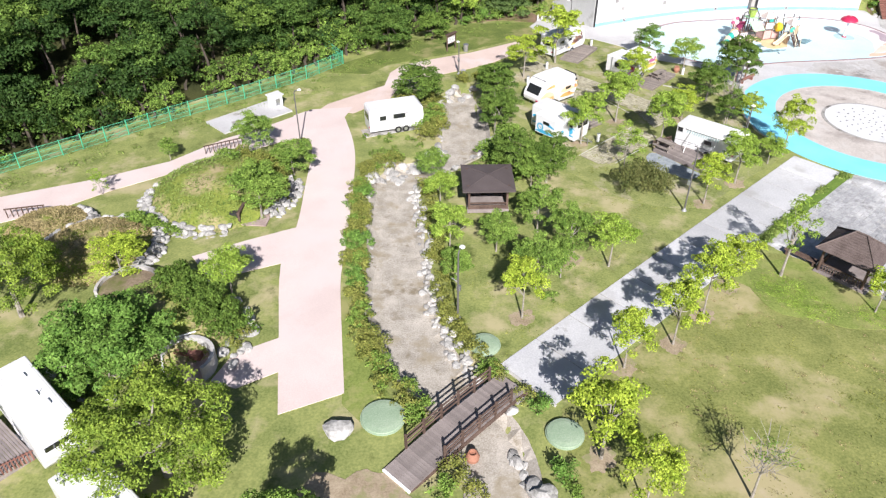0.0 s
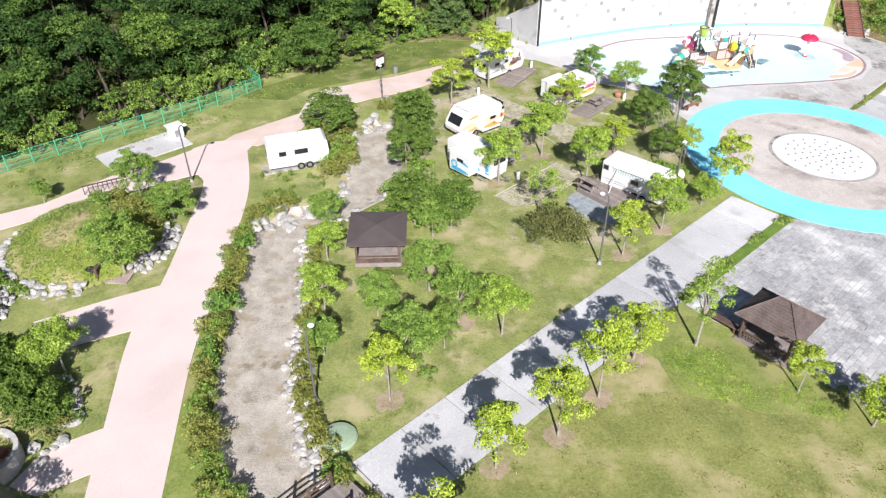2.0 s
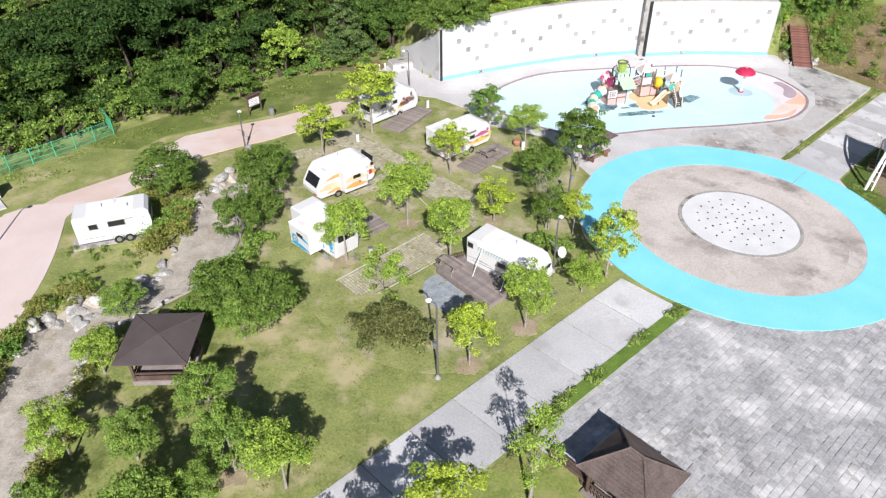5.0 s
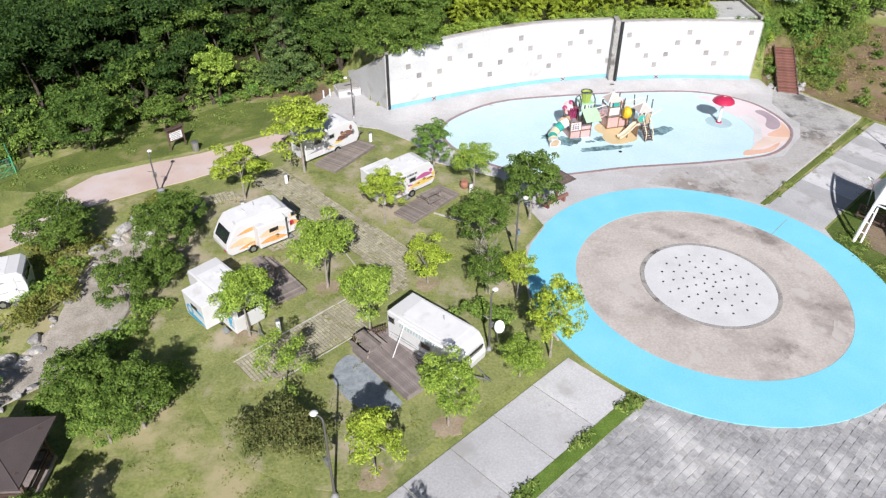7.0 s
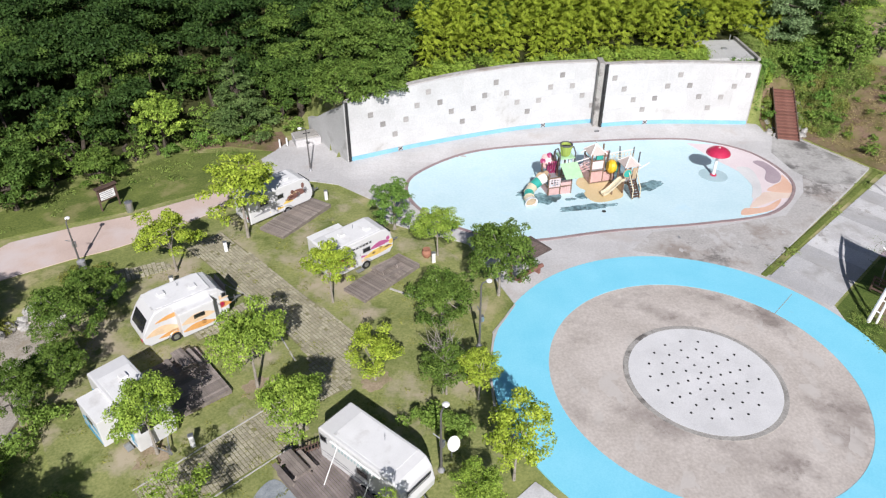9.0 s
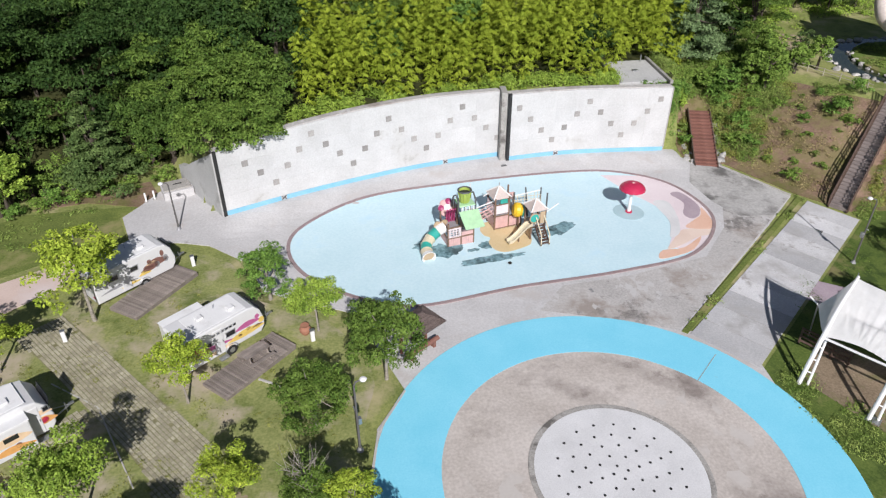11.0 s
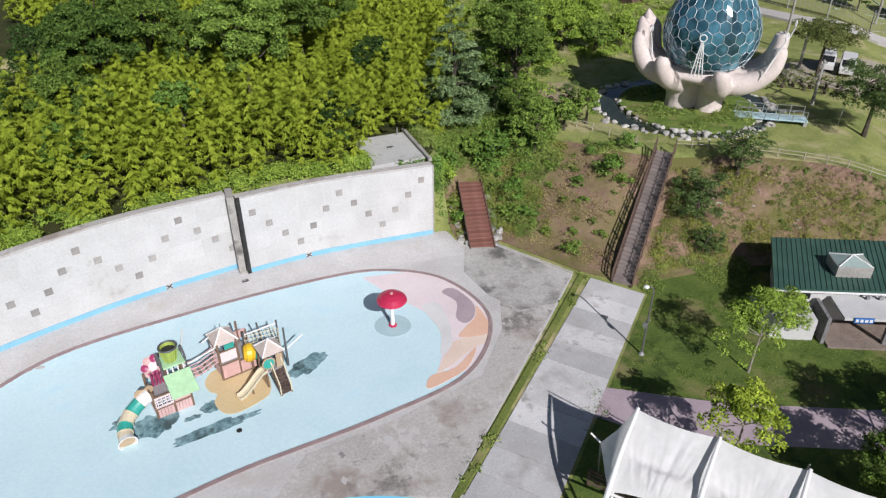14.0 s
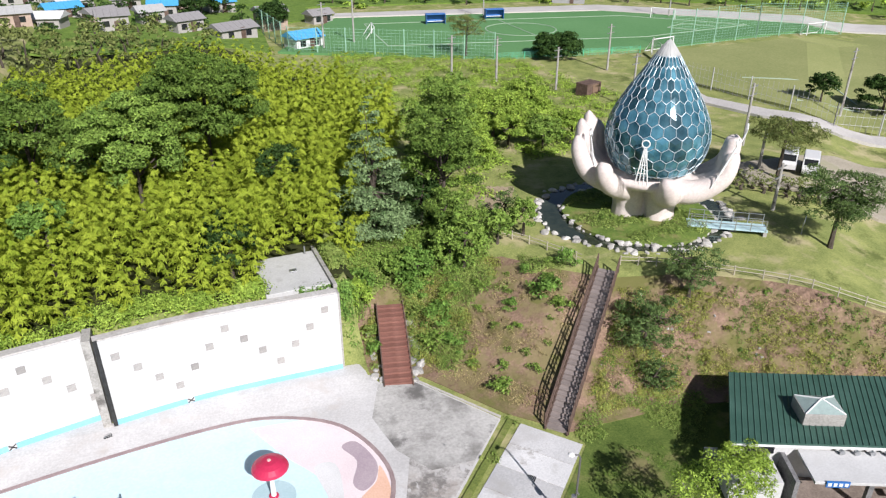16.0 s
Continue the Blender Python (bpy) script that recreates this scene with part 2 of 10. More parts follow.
ROCKI = material("pale_stone", (0.28, 0.268, 0.25), (0.58, 0.56, 0.525), 1.6, 0.9, 0.04, 9.0, random_per="Island", amount=0.25)
BARK = material("bark", (0.20, 0.175, 0.145), (0.42, 0.385, 0.33), 3.0, 0.95, 0.02, 25.0)
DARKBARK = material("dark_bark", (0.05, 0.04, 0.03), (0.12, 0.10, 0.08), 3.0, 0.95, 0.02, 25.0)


def leaf_material(name, dark, light, amount=0.42, tr=0.12):
    return material(name, [0.8 * c for c in dark], light, 0.8, 0.6, 0, 3.0, random_per="Island", amount=amount, translucent=tr, spec=0.1)


LEAF_LIME = leaf_material("lime_leaves", (0.235, 0.355, 0.036), (0.445, 0.53, 0.068))
LEAF_LIMEM = leaf_material("light_green_leaves", (0.175, 0.30, 0.042), (0.36, 0.48, 0.078))
LEAF_MID = leaf_material("mid_green_leaves", (0.118, 0.22, 0.038), (0.265, 0.38, 0.075))
LEAF_BROAD = leaf_material("fresh_green_leaves", (0.092, 0.20, 0.034), (0.205, 0.335, 0.068))
LEAF_DARK = leaf_material("dark_green_leaves", (0.024, 0.060, 0.015), (0.063, 0.115, 0.027))
LEAF_PINE = leaf_material("silvery_green_needles", (0.10, 0.178, 0.066), (0.25, 0.345, 0.155))
LEAF_BAMBOO = leaf_material("bamboo_leaves", (0.25, 0.35, 0.030), (0.40, 0.475, 0.052), 0.16, 0.3)
LEAF_OLIVE = leaf_material("olive_shrub_leaves", (0.156, 0.195, 0.04), (0.325, 0.325, 0.081))
LEAF_WEED = leaf_material("weed_leaves", (0.12, 0.204, 0.037), (0.288, 0.36, 0.093))
LEAF_STRAW = leaf_material("dry_straw", (0.24, 0.195, 0.085), (0.42, 0.345, 0.17))
LEAF_BIG = leaf_material("layered_green_leaves", (0.125, 0.215, 0.030), (0.30, 0.39, 0.058), 0.4)
LEAF_WOOD = leaf_material("woodland_leaves", (0.050, 0.110, 0.022), (0.126, 0.203, 0.041))
LEAF_DEEP = leaf_material("deep_green_leaves", (0.075, 0.146, 0.025), (0.170, 0.255, 0.049))
LEAF_PINEG = leaf_material("pine_needles", (0.062, 0.118, 0.034), (0.155, 0.225, 0.07))
LEAF_BRONZE = leaf_material("dark_bronze_leaves", (0.090, 0.122, 0.036), (0.205, 0.21, 0.072))
LEAF_REDDISH = leaf_material("bronze_green_leaves", (0.105, 0.15, 0.04), (0.24, 0.265, 0.085))


# ---- lie of the land ----
def smooth(v):
    v = np.clip(v, 0, 1)
    return v * v * (3 - 2 * v)


def base_z(x, y):
    u, v = np.clip(x, -48, 78) / 50, np.clip(y, 8, 110) / 50 - 1.2
    return -2.1216 - 0.0513 * u - 1.4390 * v - 1.2802 * u * u + 1.0448 * u * v


def signed(x, y, line):
    """Distance to a polyline, positive on its left-hand side."""
    best, sign = np.full(np.shape(x), 1e9), np.ones(np.shape(x))
    for (ax, ay), (bx, by) in zip(line, line[1:]):
        dx, dy = bx - ax, by - ay
        s = np.clip(((x - ax) * dx + (y - ay) * dy) / (dx * dx + dy * dy), 0, 1)
        d = np.hypot(x - ax - s * dx, y - ay - s * dy)
        side = np.where(dx * (y - ay) - dy * (x - ax) >= 0, 1.0, -1.0)
        near = d < best - 1e-6
        best, sign = np.where(near, d, best), np.where(near, side, sign)
    return best * sign


WALL_L = [(19.7, 92.5), (26.7, 95.9), (35.1, 99.2), (43.0, 101.3)]
WALL_R = [(43.6, 100.35), (49.8, 101.35), (58.8, 101.75)]
TOE = [(60.2, 102.2), (61.0, 100.6), (64.2, 99.6), (68.0, 93.9), (71.3, 91.0), (79.0, 91.2), (83.2, 90.4), (97.0, 84.2), (103.0, 74.0), (112.0, 56.0)]
CREST = [(60.0, 113.0), (67.0, 113.0), (74.4, 106.6), (77.0, 102.4), (79.4, 100.3), (84.1, 97.5), (89.0, 93.9), (92.6, 90.4), (98.0, 86.6), (103.6, 76.4), (114.0, 57.0)]
CREEK_MID = [(2.8, 20.0), (2.9, 23.5), (1.4, 27.0), (-1.2, 31.0), (-2.8, 36.0), (-3.4, 42.0), (-3.9, 48.0), (-3.9, 53.0), (-1.0, 55.5), (2.0, 59.5), (2.2, 65.0), (1.8, 70.0), (2.6, 73.0)]
CREEK_WID = [1.9, 1.9, 1.8, 2.1, 2.2, 2.1, 2.0, 1.9, 1.7, 2.2, 2.2, 1.7, 0.7]


def wall_y(x):
    return np.interp(x, [15.4, 19.7, 26.7, 35.1, 43.0, 49.8, 60.0], [99.8, 92.5, 95.9, 99.2, 101.1, 101.4, 101.8])


def height(x, y):
    x, y = np.asarray(x, float), np.asarray(y, float)
    b = base_z(x, y)
    hill = signed(x, y, [(-60.0, 37.5), (-11.6, 81.4), (4.0, 95.5), (14.5, 105.0)])
    z = b + np.where(x < 30, np.minimum(7.5, 0.24 * np.maximum(0, hill - 1.5)), 0)
    top = 1.2 + 1.2 * smooth((72 - x) / 14) - 2.0 * smooth((x - y + 2) / 14) * smooth((x - 70) / 10)
    z = z + 0.25 * smooth((y - wall_y(x) + 3.5) / 3.0) * smooth((x - 17) / 3) * smooth((62 - x) / 3)
    behind = smooth((y - wall_y(x) - 0.75) / 0.8) * smooth((x - 13.5) / 3.5)
    z = np.where(x < 60.2, np.maximum(z, b + (top - b) * behind), z)
    st, sc = signed(x, y, TOE), signed(x, y, CREST)
    f = np.where(st > 0, np.where(sc >= 0, 1.0, st / np.maximum(st - sc, 1e-3)), 0)
    z = np.where(x >= 60.2, b + (top - b) * smooth(f * 0.92 + 0.04 * (f > 0)), z)
    best = np.full(x.shape, 9.0)
    for i in range(len(CREEK_MID) - 1):
        (ax, ay), (bx, by) = CREEK_MID[i], CREEK_MID[i + 1]
        dx, dy = bx - ax, by - ay
        s = np.clip(((x - ax) * dx + (y - ay) * dy) / (dx * dx + dy * dy), 0, 1)
        w = CREEK_WID[i] + s * (CREEK_WID[i + 1] - CREEK_WID[i])
        best = np.minimum(best, np.hypot(x - ax - s * dx, y - ay - s * dy) / w)
    z = z - 0.7 * smooth((1.25 - best) / 0.45)
    far = smooth((np.hypot(x - 30, y - 60) - 150) / 120)
    return z * (1 - far) + 0.0 * far


def hz(x, y):
    return float(height(x, y))


def spline(points, per=8, closed=False):
    p = [np.array(q, float) for q in points]
    q = [p[-1]] + p + [p[0], p[1]] if closed else [2 * p[0] - p[1]] + p + [2 * p[-1] - p[-2]]
    out = []
    for i in range(1, len(q) - 2):
        a, b, c, d = q[i - 1:i + 3]
        for u in np.arange(per) / per:
            out.append(0.5 * (2 * b + (c - a) * u + (2 * a - 5 * b + 4 * c - d) * u * u + (3 * b - a - 3 * c + d) * u ** 3))
    if not closed:
        out.append(p[-1])
    return [tuple(float(v) for v in o) for o in out]


# ---- mesh helpers ----
def link(name, mesh, mat, parent=None, label="", smooth_shade=False):
    mesh.materials.append(mat)
    if smooth_shade:
        mesh.polygons.foreach_set("use_smooth", [True] * len(mesh.polygons))
    ob = new(name, mesh)
    if parent:
        ob.parent = parent
    if label:
        ob["label"] = label
    return ob


def part(name, bm, mat, parent=None, label="", smooth_shade=False):
    mesh = bpy.data.meshes.new(name)
    bmesh.ops.recalc_face_normals(bm, faces=bm.faces)
    bm.to_mesh(mesh)
    bm.free()
    return link(name, mesh, mat, parent, label, smooth_shade)


def thing(name, m, label, category, group="", kind=""):
    ob = new(name)
    ob.empty_display_size = 0.2
    ob.matrix_world = m
    return tagged(ob, label, category, group, kind)


def place(x, y, deg=0.0, dz=0.0):
    return pose(x, y, hz(x, y) + dz, 0, 0, deg)


def slab(bm, sx, sy, sz, at=(0, 0, 0), turn=None, bevel=0.0):
    """A box of that size, its middle at `at`."""
    m = Matrix.Translation(at) @ (turn if turn else Matrix.Identity(4)) @ Matrix.Diagonal((sx, sy, sz, 1))
    made = bmesh.ops.create_cube(bm, size=1, matrix=m)["verts"]
    if bevel:
        edges = list({e for v in made for e in v.link_edges})
        bmesh.ops.bevel(bm, geom=edges, offset=bevel, segments=2, affect="EDGES", profile=0.5)
    return bm


def box(sx, sy, sz, at=(0, 0, 0), turn=None, bevel=0.0):
    return slab(bmesh.new(), sx, sy, sz, at, turn, bevel)


def rod(bm, a, b, r0, r1=None, sides=8):
    a, b = Vector(a), Vector(b)
    d = b - a
    m = Matrix.Translation((a + b) / 2) @ d.to_track_quat("Z", "Y").to_matrix().to_4x4()
    bmesh.ops.create_cone(bm, cap_ends=True, segments=sides, radius1=r0, radius2=r0 if r1 is None else r1, depth=d.length, matrix=m)
    return bm


def tube(bm, points, radius, sides=8):
    """A pipe along points; radius is one number or one for each point."""
    pts = [Vector(p) for p in points]
    rad = radius if isinstance(radius, (list, tuple)) else [radius] * len(pts)
    rings, side = [], None
    for i, p in enumerate(pts):
        d = (pts[min(i + 1, len(pts) - 1)] - pts[max(i - 1, 0)]).normalized()
        if side is None:
            side = d.orthogonal().normalized()
        side = (side - d * side.dot(d)).normalized()
        up = d.cross(side)
        rings.append([bm.verts.new(p + (side * math.cos(a) + up * math.sin(a)) * rad[i]) for a in [2 * math.pi * k / sides for k in range(sides)]])
    for r, s in zip(rings, rings[1:]):
        for k in range(sides):
            bm.faces.new((r[k], r[(k + 1) % sides], s[(k + 1) % sides], s[k]))
    bm.faces.new(rings[0][::-1])
    bm.faces.new(rings[-1])
    return bm


def lathe(bm, profile, sides=24, at=(0, 0, 0)):
    rings = []
    for r, z in profile:
        rings.append([bm.verts.new((at[0] + r * math.cos(2 * math.pi * k / sides), at[1] + r * math.sin(2 * math.pi * k / sides), at[2] + z)) for k in range(sides)])
    for r, s in zip(rings, rings[1:]):
        for k in range(sides):
            bm.faces.new((r[k], r[(k + 1) % sides], s[(k + 1) % sides], s[k]))
    bm.faces.new(rings[0][::-1])
    bm.faces.new(rings[-1])
    return bm


def sheet(name, points, lift, mat, cell=2.0, thick=0.15, label="", category="", kind="structure", parent=None):
    """A layer of paving or soil that follows the land."""
    bm = bmesh.new()
    bm.faces.new([bm.verts.new((x, y, 0)) for x, y in points])
    xs, ys = [p[0] for p in points], [p[1] for p in points]
    for axis, lo, hi in ((0, min(xs), max(xs)), (1, min(ys), max(ys))):
        c = math.ceil(lo / cell) * cell
        while c < hi:
            co, no = ((c, 0, 0), (1, 0, 0)) if axis == 0 else ((0, c, 0), (0, 1, 0))
            bmesh.ops.bisect_plane(bm, geom=bm.verts[:] + bm.edges[:] + bm.faces[:], plane_co=co, plane_no=no)
            c += cell
    bmesh.ops.triangulate(bm, faces=bm.faces)
    co = np.array([v.co[:2] for v in bm.verts])
    z = height(co[:, 0], co[:, 1]) + lift
    for v, h in zip(bm.verts, z):
        v.co.z = h
    for f in bm.faces:
        if f.normal.z < 0:
            f.normal_flip()
    rim = [e for e in bm.edges if len(e.link_faces) == 1]
    low = bmesh.ops.extrude_edge_only(bm, edges=rim)["geom"]
    for v in low:
        if isinstance(v, bmesh.types.BMVert):
            v.co.z -= thick + lift
    mesh = bpy.data.meshes.new(name)
    bm.to_mesh(mesh)
    bm.free()
    ob = link(name, mesh, mat, parent)
    return tagged(ob, label, category, "", kind) if not parent else ob


def circle(cx, cy, r, n=64):
    return [(cx + r * math.cos(2 * math.pi * k / n), cy + r * math.sin(2 * math.pi * k / n)) for k in range(n)]


def ring_sheet(name, outer, inner, lift, mat, label, category, thick=0.1):
    """A band between two closed lines with the same number of points."""
    bm = bmesh.new()
    n = len(outer)
    rows = []
    for w in (0, 0.5, 1):
        rows.append([(o[0] + (i[0] - o[0]) * w, o[1] + (i[1] - o[1]) * w) for o, i in zip(outer, inner)])
    vs = [[bm.verts.new((x, y, hz(x, y) + lift)) for x, y in r] for r in rows]
    for a, b in zip(vs, vs[1:]):
        for k in range(n):
            bm.faces.new((a[k], a[(k + 1) % n], b[(k + 1) % n], b[k]))
    for r, flip in ((vs[0], 1), (vs[-1], 0)):
        low = [bm.verts.new(v.co - Vector((0, 0, thick + lift))) for v in r]
        for k in range(n):
            bm.faces.new((r[k], low[k], low[(k + 1) % n], r[(k + 1) % n]))
    ob = part(name, bm, mat)
    return tagged(ob, label, category, "", "structure")


# ---- the ground, one sheet to the horizon ----
def axis_steps(lo, hi, step, far_lo, far_hi):
    mid = list(np.arange(lo, hi + 1e-6, step))
    left, right, s = [], [], step
    while (left[-1] if left else lo) > far_lo:
        s *= 1.25
        left.append((left[-1] if left else lo) - s)
    s = step
    while (right[-1] if right else hi) < far_hi:
        s *= 1.25
        right.append((right[-1] if right else hi) + s)
    return np.array(left[::-1] + mid + right)


gx, gy = axis_steps(-48, 116, 0.8, -1800, 1800), axis_steps(12, 132, 0.8, -1800, 1800)
GX, GY = np.meshgrid(gx, gy)
GZ = height(GX.ravel(), GY.ravel())
nx, ny = len(gx), len(gy)
verts = np.stack([GX.ravel(), GY.ravel(), GZ], 1)
idx = np.arange(nx * ny).reshape(ny, nx)
faces = np.stack([idx[:-1, :-1], idx[:-1, 1:], idx[1:, 1:], idx[1:, :-1]], -1).reshape(-1, 4)
gm = bpy.data.meshes.new("ground")
gm.from_pydata(verts.tolist(), [], faces.tolist())
tagged(link("ground", gm, GRASS, None, "", True), "mown park lawn with dry straw-coloured patches", "lawn", "", "structure")

# ---- roads, paths and paving ----
RING = (43.25, 65.6)
sheet("pavement_concrete", [(13.0, 90.0), (11.6, 93.6), (12.6, 95.4), (13.6, 97.6), (15.0, 98.6), (17.2, 97.6), (19.8, 92.8), (26.7, 96.15), (35.1, 99.45), (43.1, 101.4), (43.6, 100.45), (49.8, 101.65), (60.0, 102.0), (60.9, 99.5), (63.4, 98.9),
      (67.4, 93.3), (62.9, 88.6), (50.6, 76.2), (46.0, 72.0), (36.0, 66.0), (31.3, 66.5), (30.9, 69.5), (32.6, 72.4), (29.8, 79.6), (25.3, 81.7), (23.6, 82.6), (22.3, 86.0), (19.1, 88.7), (17.0, 89.3)],
      0.06, CONCRETE, 0.8, label="pale worn concrete apron round the paddling pool", category="pavement")
sheet("pavement_concrete", [(49.6, 76.6), (51.5, 76.3), (54.6, 72.9), (54.6, 70.0), (50.0, 70.0), (48.0, 73.0)], 0.035, CONCRETE, 1.0, 0.02, label="pale concrete joint between ring and road", category="pavement")
sheet("canopy_ground", [(56.4, 71.6), (60.0, 75.6), (73.5, 60.5), (69.5, 56.0), (62.0, 62.4)], 0.045, SHADESOIL, 1.5, 0.02, label="bare brown earth under the canopy", category="bare soil")
sheet("pavement_worn", [(47.2, 77.6), (50.7, 76.4), (62.9, 88.8), (67.2, 93.2), (64.4, 90.9), (60.4, 91.6), (59.2, 88.6), (56.0, 84.6), (49.4, 82.5), (44.2, 81.6), (42.0, 79.0)], 0.068, WORNCON, 1.0, 0.02, label="mottled worn concrete beside the pool", category="pavement")
sheet("pavement_damp", [(60.7, 99.4), (63.3, 98.8), (67.3, 93.3), (64.2, 90.2), (61.4, 90.2), (59.9, 92.5), (59.3, 96.0)], 0.075, DARKCON, 1.0, label="dark damp stained concrete at the end of the pool", category="pavement")
ROADSLAB = material("road_concrete_slab", (0.47, 0.47, 0.475), (0.64, 0.635, 0.635), 0.3, 0.8, 0.008, 9.0, stain=(0.42, 0.41, 0.40), stain_at=0.57, stain_scale=0.4, random_per="Object", amount=0.15, space="World", grime=((0.24, 0.22, 0.20), 1.5, 0.3, 1.2))
ROADSLABDARK = material("older_road_slab", (0.40, 0.40, 0.405), (0.56, 0.555, 0.555), 0.3, 0.8, 0.008, 9.0, stain=(0.42, 0.41, 0.40), stain_at=0.57, stain_scale=0.4, random_per="Object", amount=0.15, space="World", grime=((0.24, 0.22, 0.20), 1.5, 0.3, 1.2))


def slab_road(a, b, c, d, n, label):
    """A cast concrete road from edge a-b to edge d-c, in slabs with open joints."""
    bed = sheet("road", [a, b, c, d], 0.02, OLDCON, 2.0, label=label, category="road")
    for k in range(n):
        w0, w1 = (k + 0.012) / n, (k + 0.988) / n
        mix = lambda p, q, w: (p[0] + (q[0] - p[0]) * w, p[1] + (q[1] - p[1]) * w)
        sheet("road_slab", [mix(a, d, w0), mix(b, c, w0), mix(b, c, w1), mix(a, d, w1)], 0.055, ROADSLAB if k % 2 else ROADSLABDARK, 2.5, 0.03, parent=bed)


slab_road((3.4, 30.6), (6.3, 27.4), (35.7, 54.8), (32.3, 58.1), 12, "pale concrete park road in cast slabs")
slab_road((51.2, 76.0), (54.3, 72.7), (71.4, 89.4), (68.5, 92.5), 11, "pale concrete road slabs leading to the wooden stairs")
sheet("lawn_camp", spline([(3.4, 74.0), (3.6, 66.5), (7.0, 60.0), (11.0, 54.5), (15.0, 50.0), (20.5, 48.8), (26.0, 53.4), (31.0, 58.2), (30.2, 64.0), (30.3, 70.0), (30.8, 74.0), (28.0, 79.0), (22.6, 82.2), (21.0, 86.2), (16.0, 88.4), (12.0, 86.4), (9.0, 80.2)], 4, True), 0.025, DRYLAWN, 2.0, 0.02, label="dry trodden lawn of the caravan pitches", category="lawn")
sheet("lawn_east", [(54.4, 72.5), (71.6, 89.3), (71.5, 90.9), (78.0, 91.4), (83.0, 90.4), (96.6, 84.0), (102.4, 73.8), (111.0, 56.0), (70.0, 44.0), (56.6, 57.8), (55.5, 65.6), (54.9, 69.0)], 0.03, DEEPLAWN, 2.0, 0.02, label="deep green lawn beside the canopy", category="lawn")
sheet("lawn_wood_side", [(-13.6, 78.4), (-8.2, 77.6), (-6.4, 80.4), (-0.9, 83.0), (3.2, 84.8), (9.2, 88.6), (12.8, 90.2), (11.4, 93.6), (12.4, 95.4), (3.4, 95.0), (-11.8, 81.2)], 0.025, OLIVEGREEN, 2.0, 0.02, label="rough green lawn between path and woods", category="lawn")
sheet("lawn_south", [(6.6, 27.1), (23.0, 42.7), (25.3, 42.5), (29.2, 38.1), (34.5, 32.8), (43.9, 23.9), (30.0, 5.0), (6.0, 10.0)], 0.025, OLIVELAWN, 2.0, 0.02, label="olive green lawn beside the park road", category="lawn")
sheet("pavement_mortar", [(36.2, 54.8), (26.7, 45.95), (24.4, 43.8), (25.4, 42.7), (29.2, 38.2), (34.6, 32.9), (44.0, 24.0), (64.0, 42.0), (57.0, 58.5), (45.0, 58.0)], 0.02, JOINT, 2.0, label="grey mortar bed under the flagstones", category="pavement")
sheet("grass_strip", [(35.4, 55.15), (26.3, 46.7), (24.0, 44.4), (24.5, 43.9), (26.9, 46.1), (36.0, 54.6)], 0.08, LUSH, 1.5, label="narrow strip of rough green grass", category="grass")
sheet("grass_strip", [(50.75, 76.3), (63.3, 88.6), (67.9, 93.2), (68.2, 92.9), (63.7, 88.4), (51.05, 76.05)], 0.10, OLIVEGREEN, 1.5, label="narrow strip of rough green grass", category="grass")

PATH_R = [(-5.6, 27.6), (-6.2, 31.8), (-7.1, 38.7), (-7.2, 42.8), (-7.7, 55.0), (-8.4, 60.5), (-9.8, 66.0)]
PATH_L = [(-9.2, 26.6), (-10.3, 32.9), (-11.6, 40.7), (-11.3, 45.8), (-11.6, 52.1), (-12.1, 59.5), (-13.2, 61.6)]
sheet("path", [(-5.7, 28.2), *spline(PATH_R[1:], 4), (-9.2, 68.4), (-13.4, 68.0), (-15.0, 66.6), (-15.0, 60.6), *spline(PATH_L, 4)[::-1]], 0.05, PINK, 2.0, label="wide pale pink paved footpath", category="footpath")
sheet("path", [(-9.0, 66.9), (-5.5, 70.5), (-4.6, 74.0), (-2.4, 75.6), (0.9, 77.7), (3.4, 79.0), (6.0, 80.8), (9.9, 84.6), (10.6, 87.4), (9.3, 87.8), (3.4, 84.0), (-0.7, 82.2), (-4.6, 80.2), (-5.9, 77.8), (-6.3, 74.1), (-11.9, 69.3), (-12.6, 67.9)],
      0.046, PEACHPATH, 2.0, label="peach-pink paved footpath bending away up the park", category="footpath")
sheet("path", [(-14.8, 60.9), (-17.0, 59.4), (-19.7, 57.7), (-24.4, 54.4), (-28.0, 52.0), (-31.4, 49.0), (-37.5, 46.0), (-44.0, 43.0), (-44.0, 48.0), (-37.2, 51.4), (-30.1, 54.1), (-24.6, 57.1), (-20.7, 61.6), (-17.8, 63.6), (-14.9, 66.4)],
      0.048, PINK, 2.0, label="pale pink footpath beside the grass mound", category="footpath")
sheet("path", [(-10.0, 33.1), (-12.8, 31.5), (-13.6, 29.2), (-12.0, 28.6), (-9.7, 30.0)], 0.044, PINK, 1.5, label="short pink paved spur to the shelter mound", category="footpath")
sheet("path", [(-11.2, 45.7), (-14.6, 44.0), (-18.3, 41.9), (-16.6, 39.6), (-15.2, 39.4), (-11.5, 41.0)], 0.044, PINK, 1.5, label="short pink paved spur between the mounds", category="footpath")
sheet("path", [(60.0, 80.2), (61.6, 82.4), (63.1, 81.2), (69.5, 77.8), (79.1, 74.3), (95.0, 66.6), (93.0, 63.0), (76.2, 71.7), (69.2, 74.3), (64.0, 76.4)], 0.04, MAUVE, 2.0, label="dusky purple paved footpath on the lawn", category="footpath")

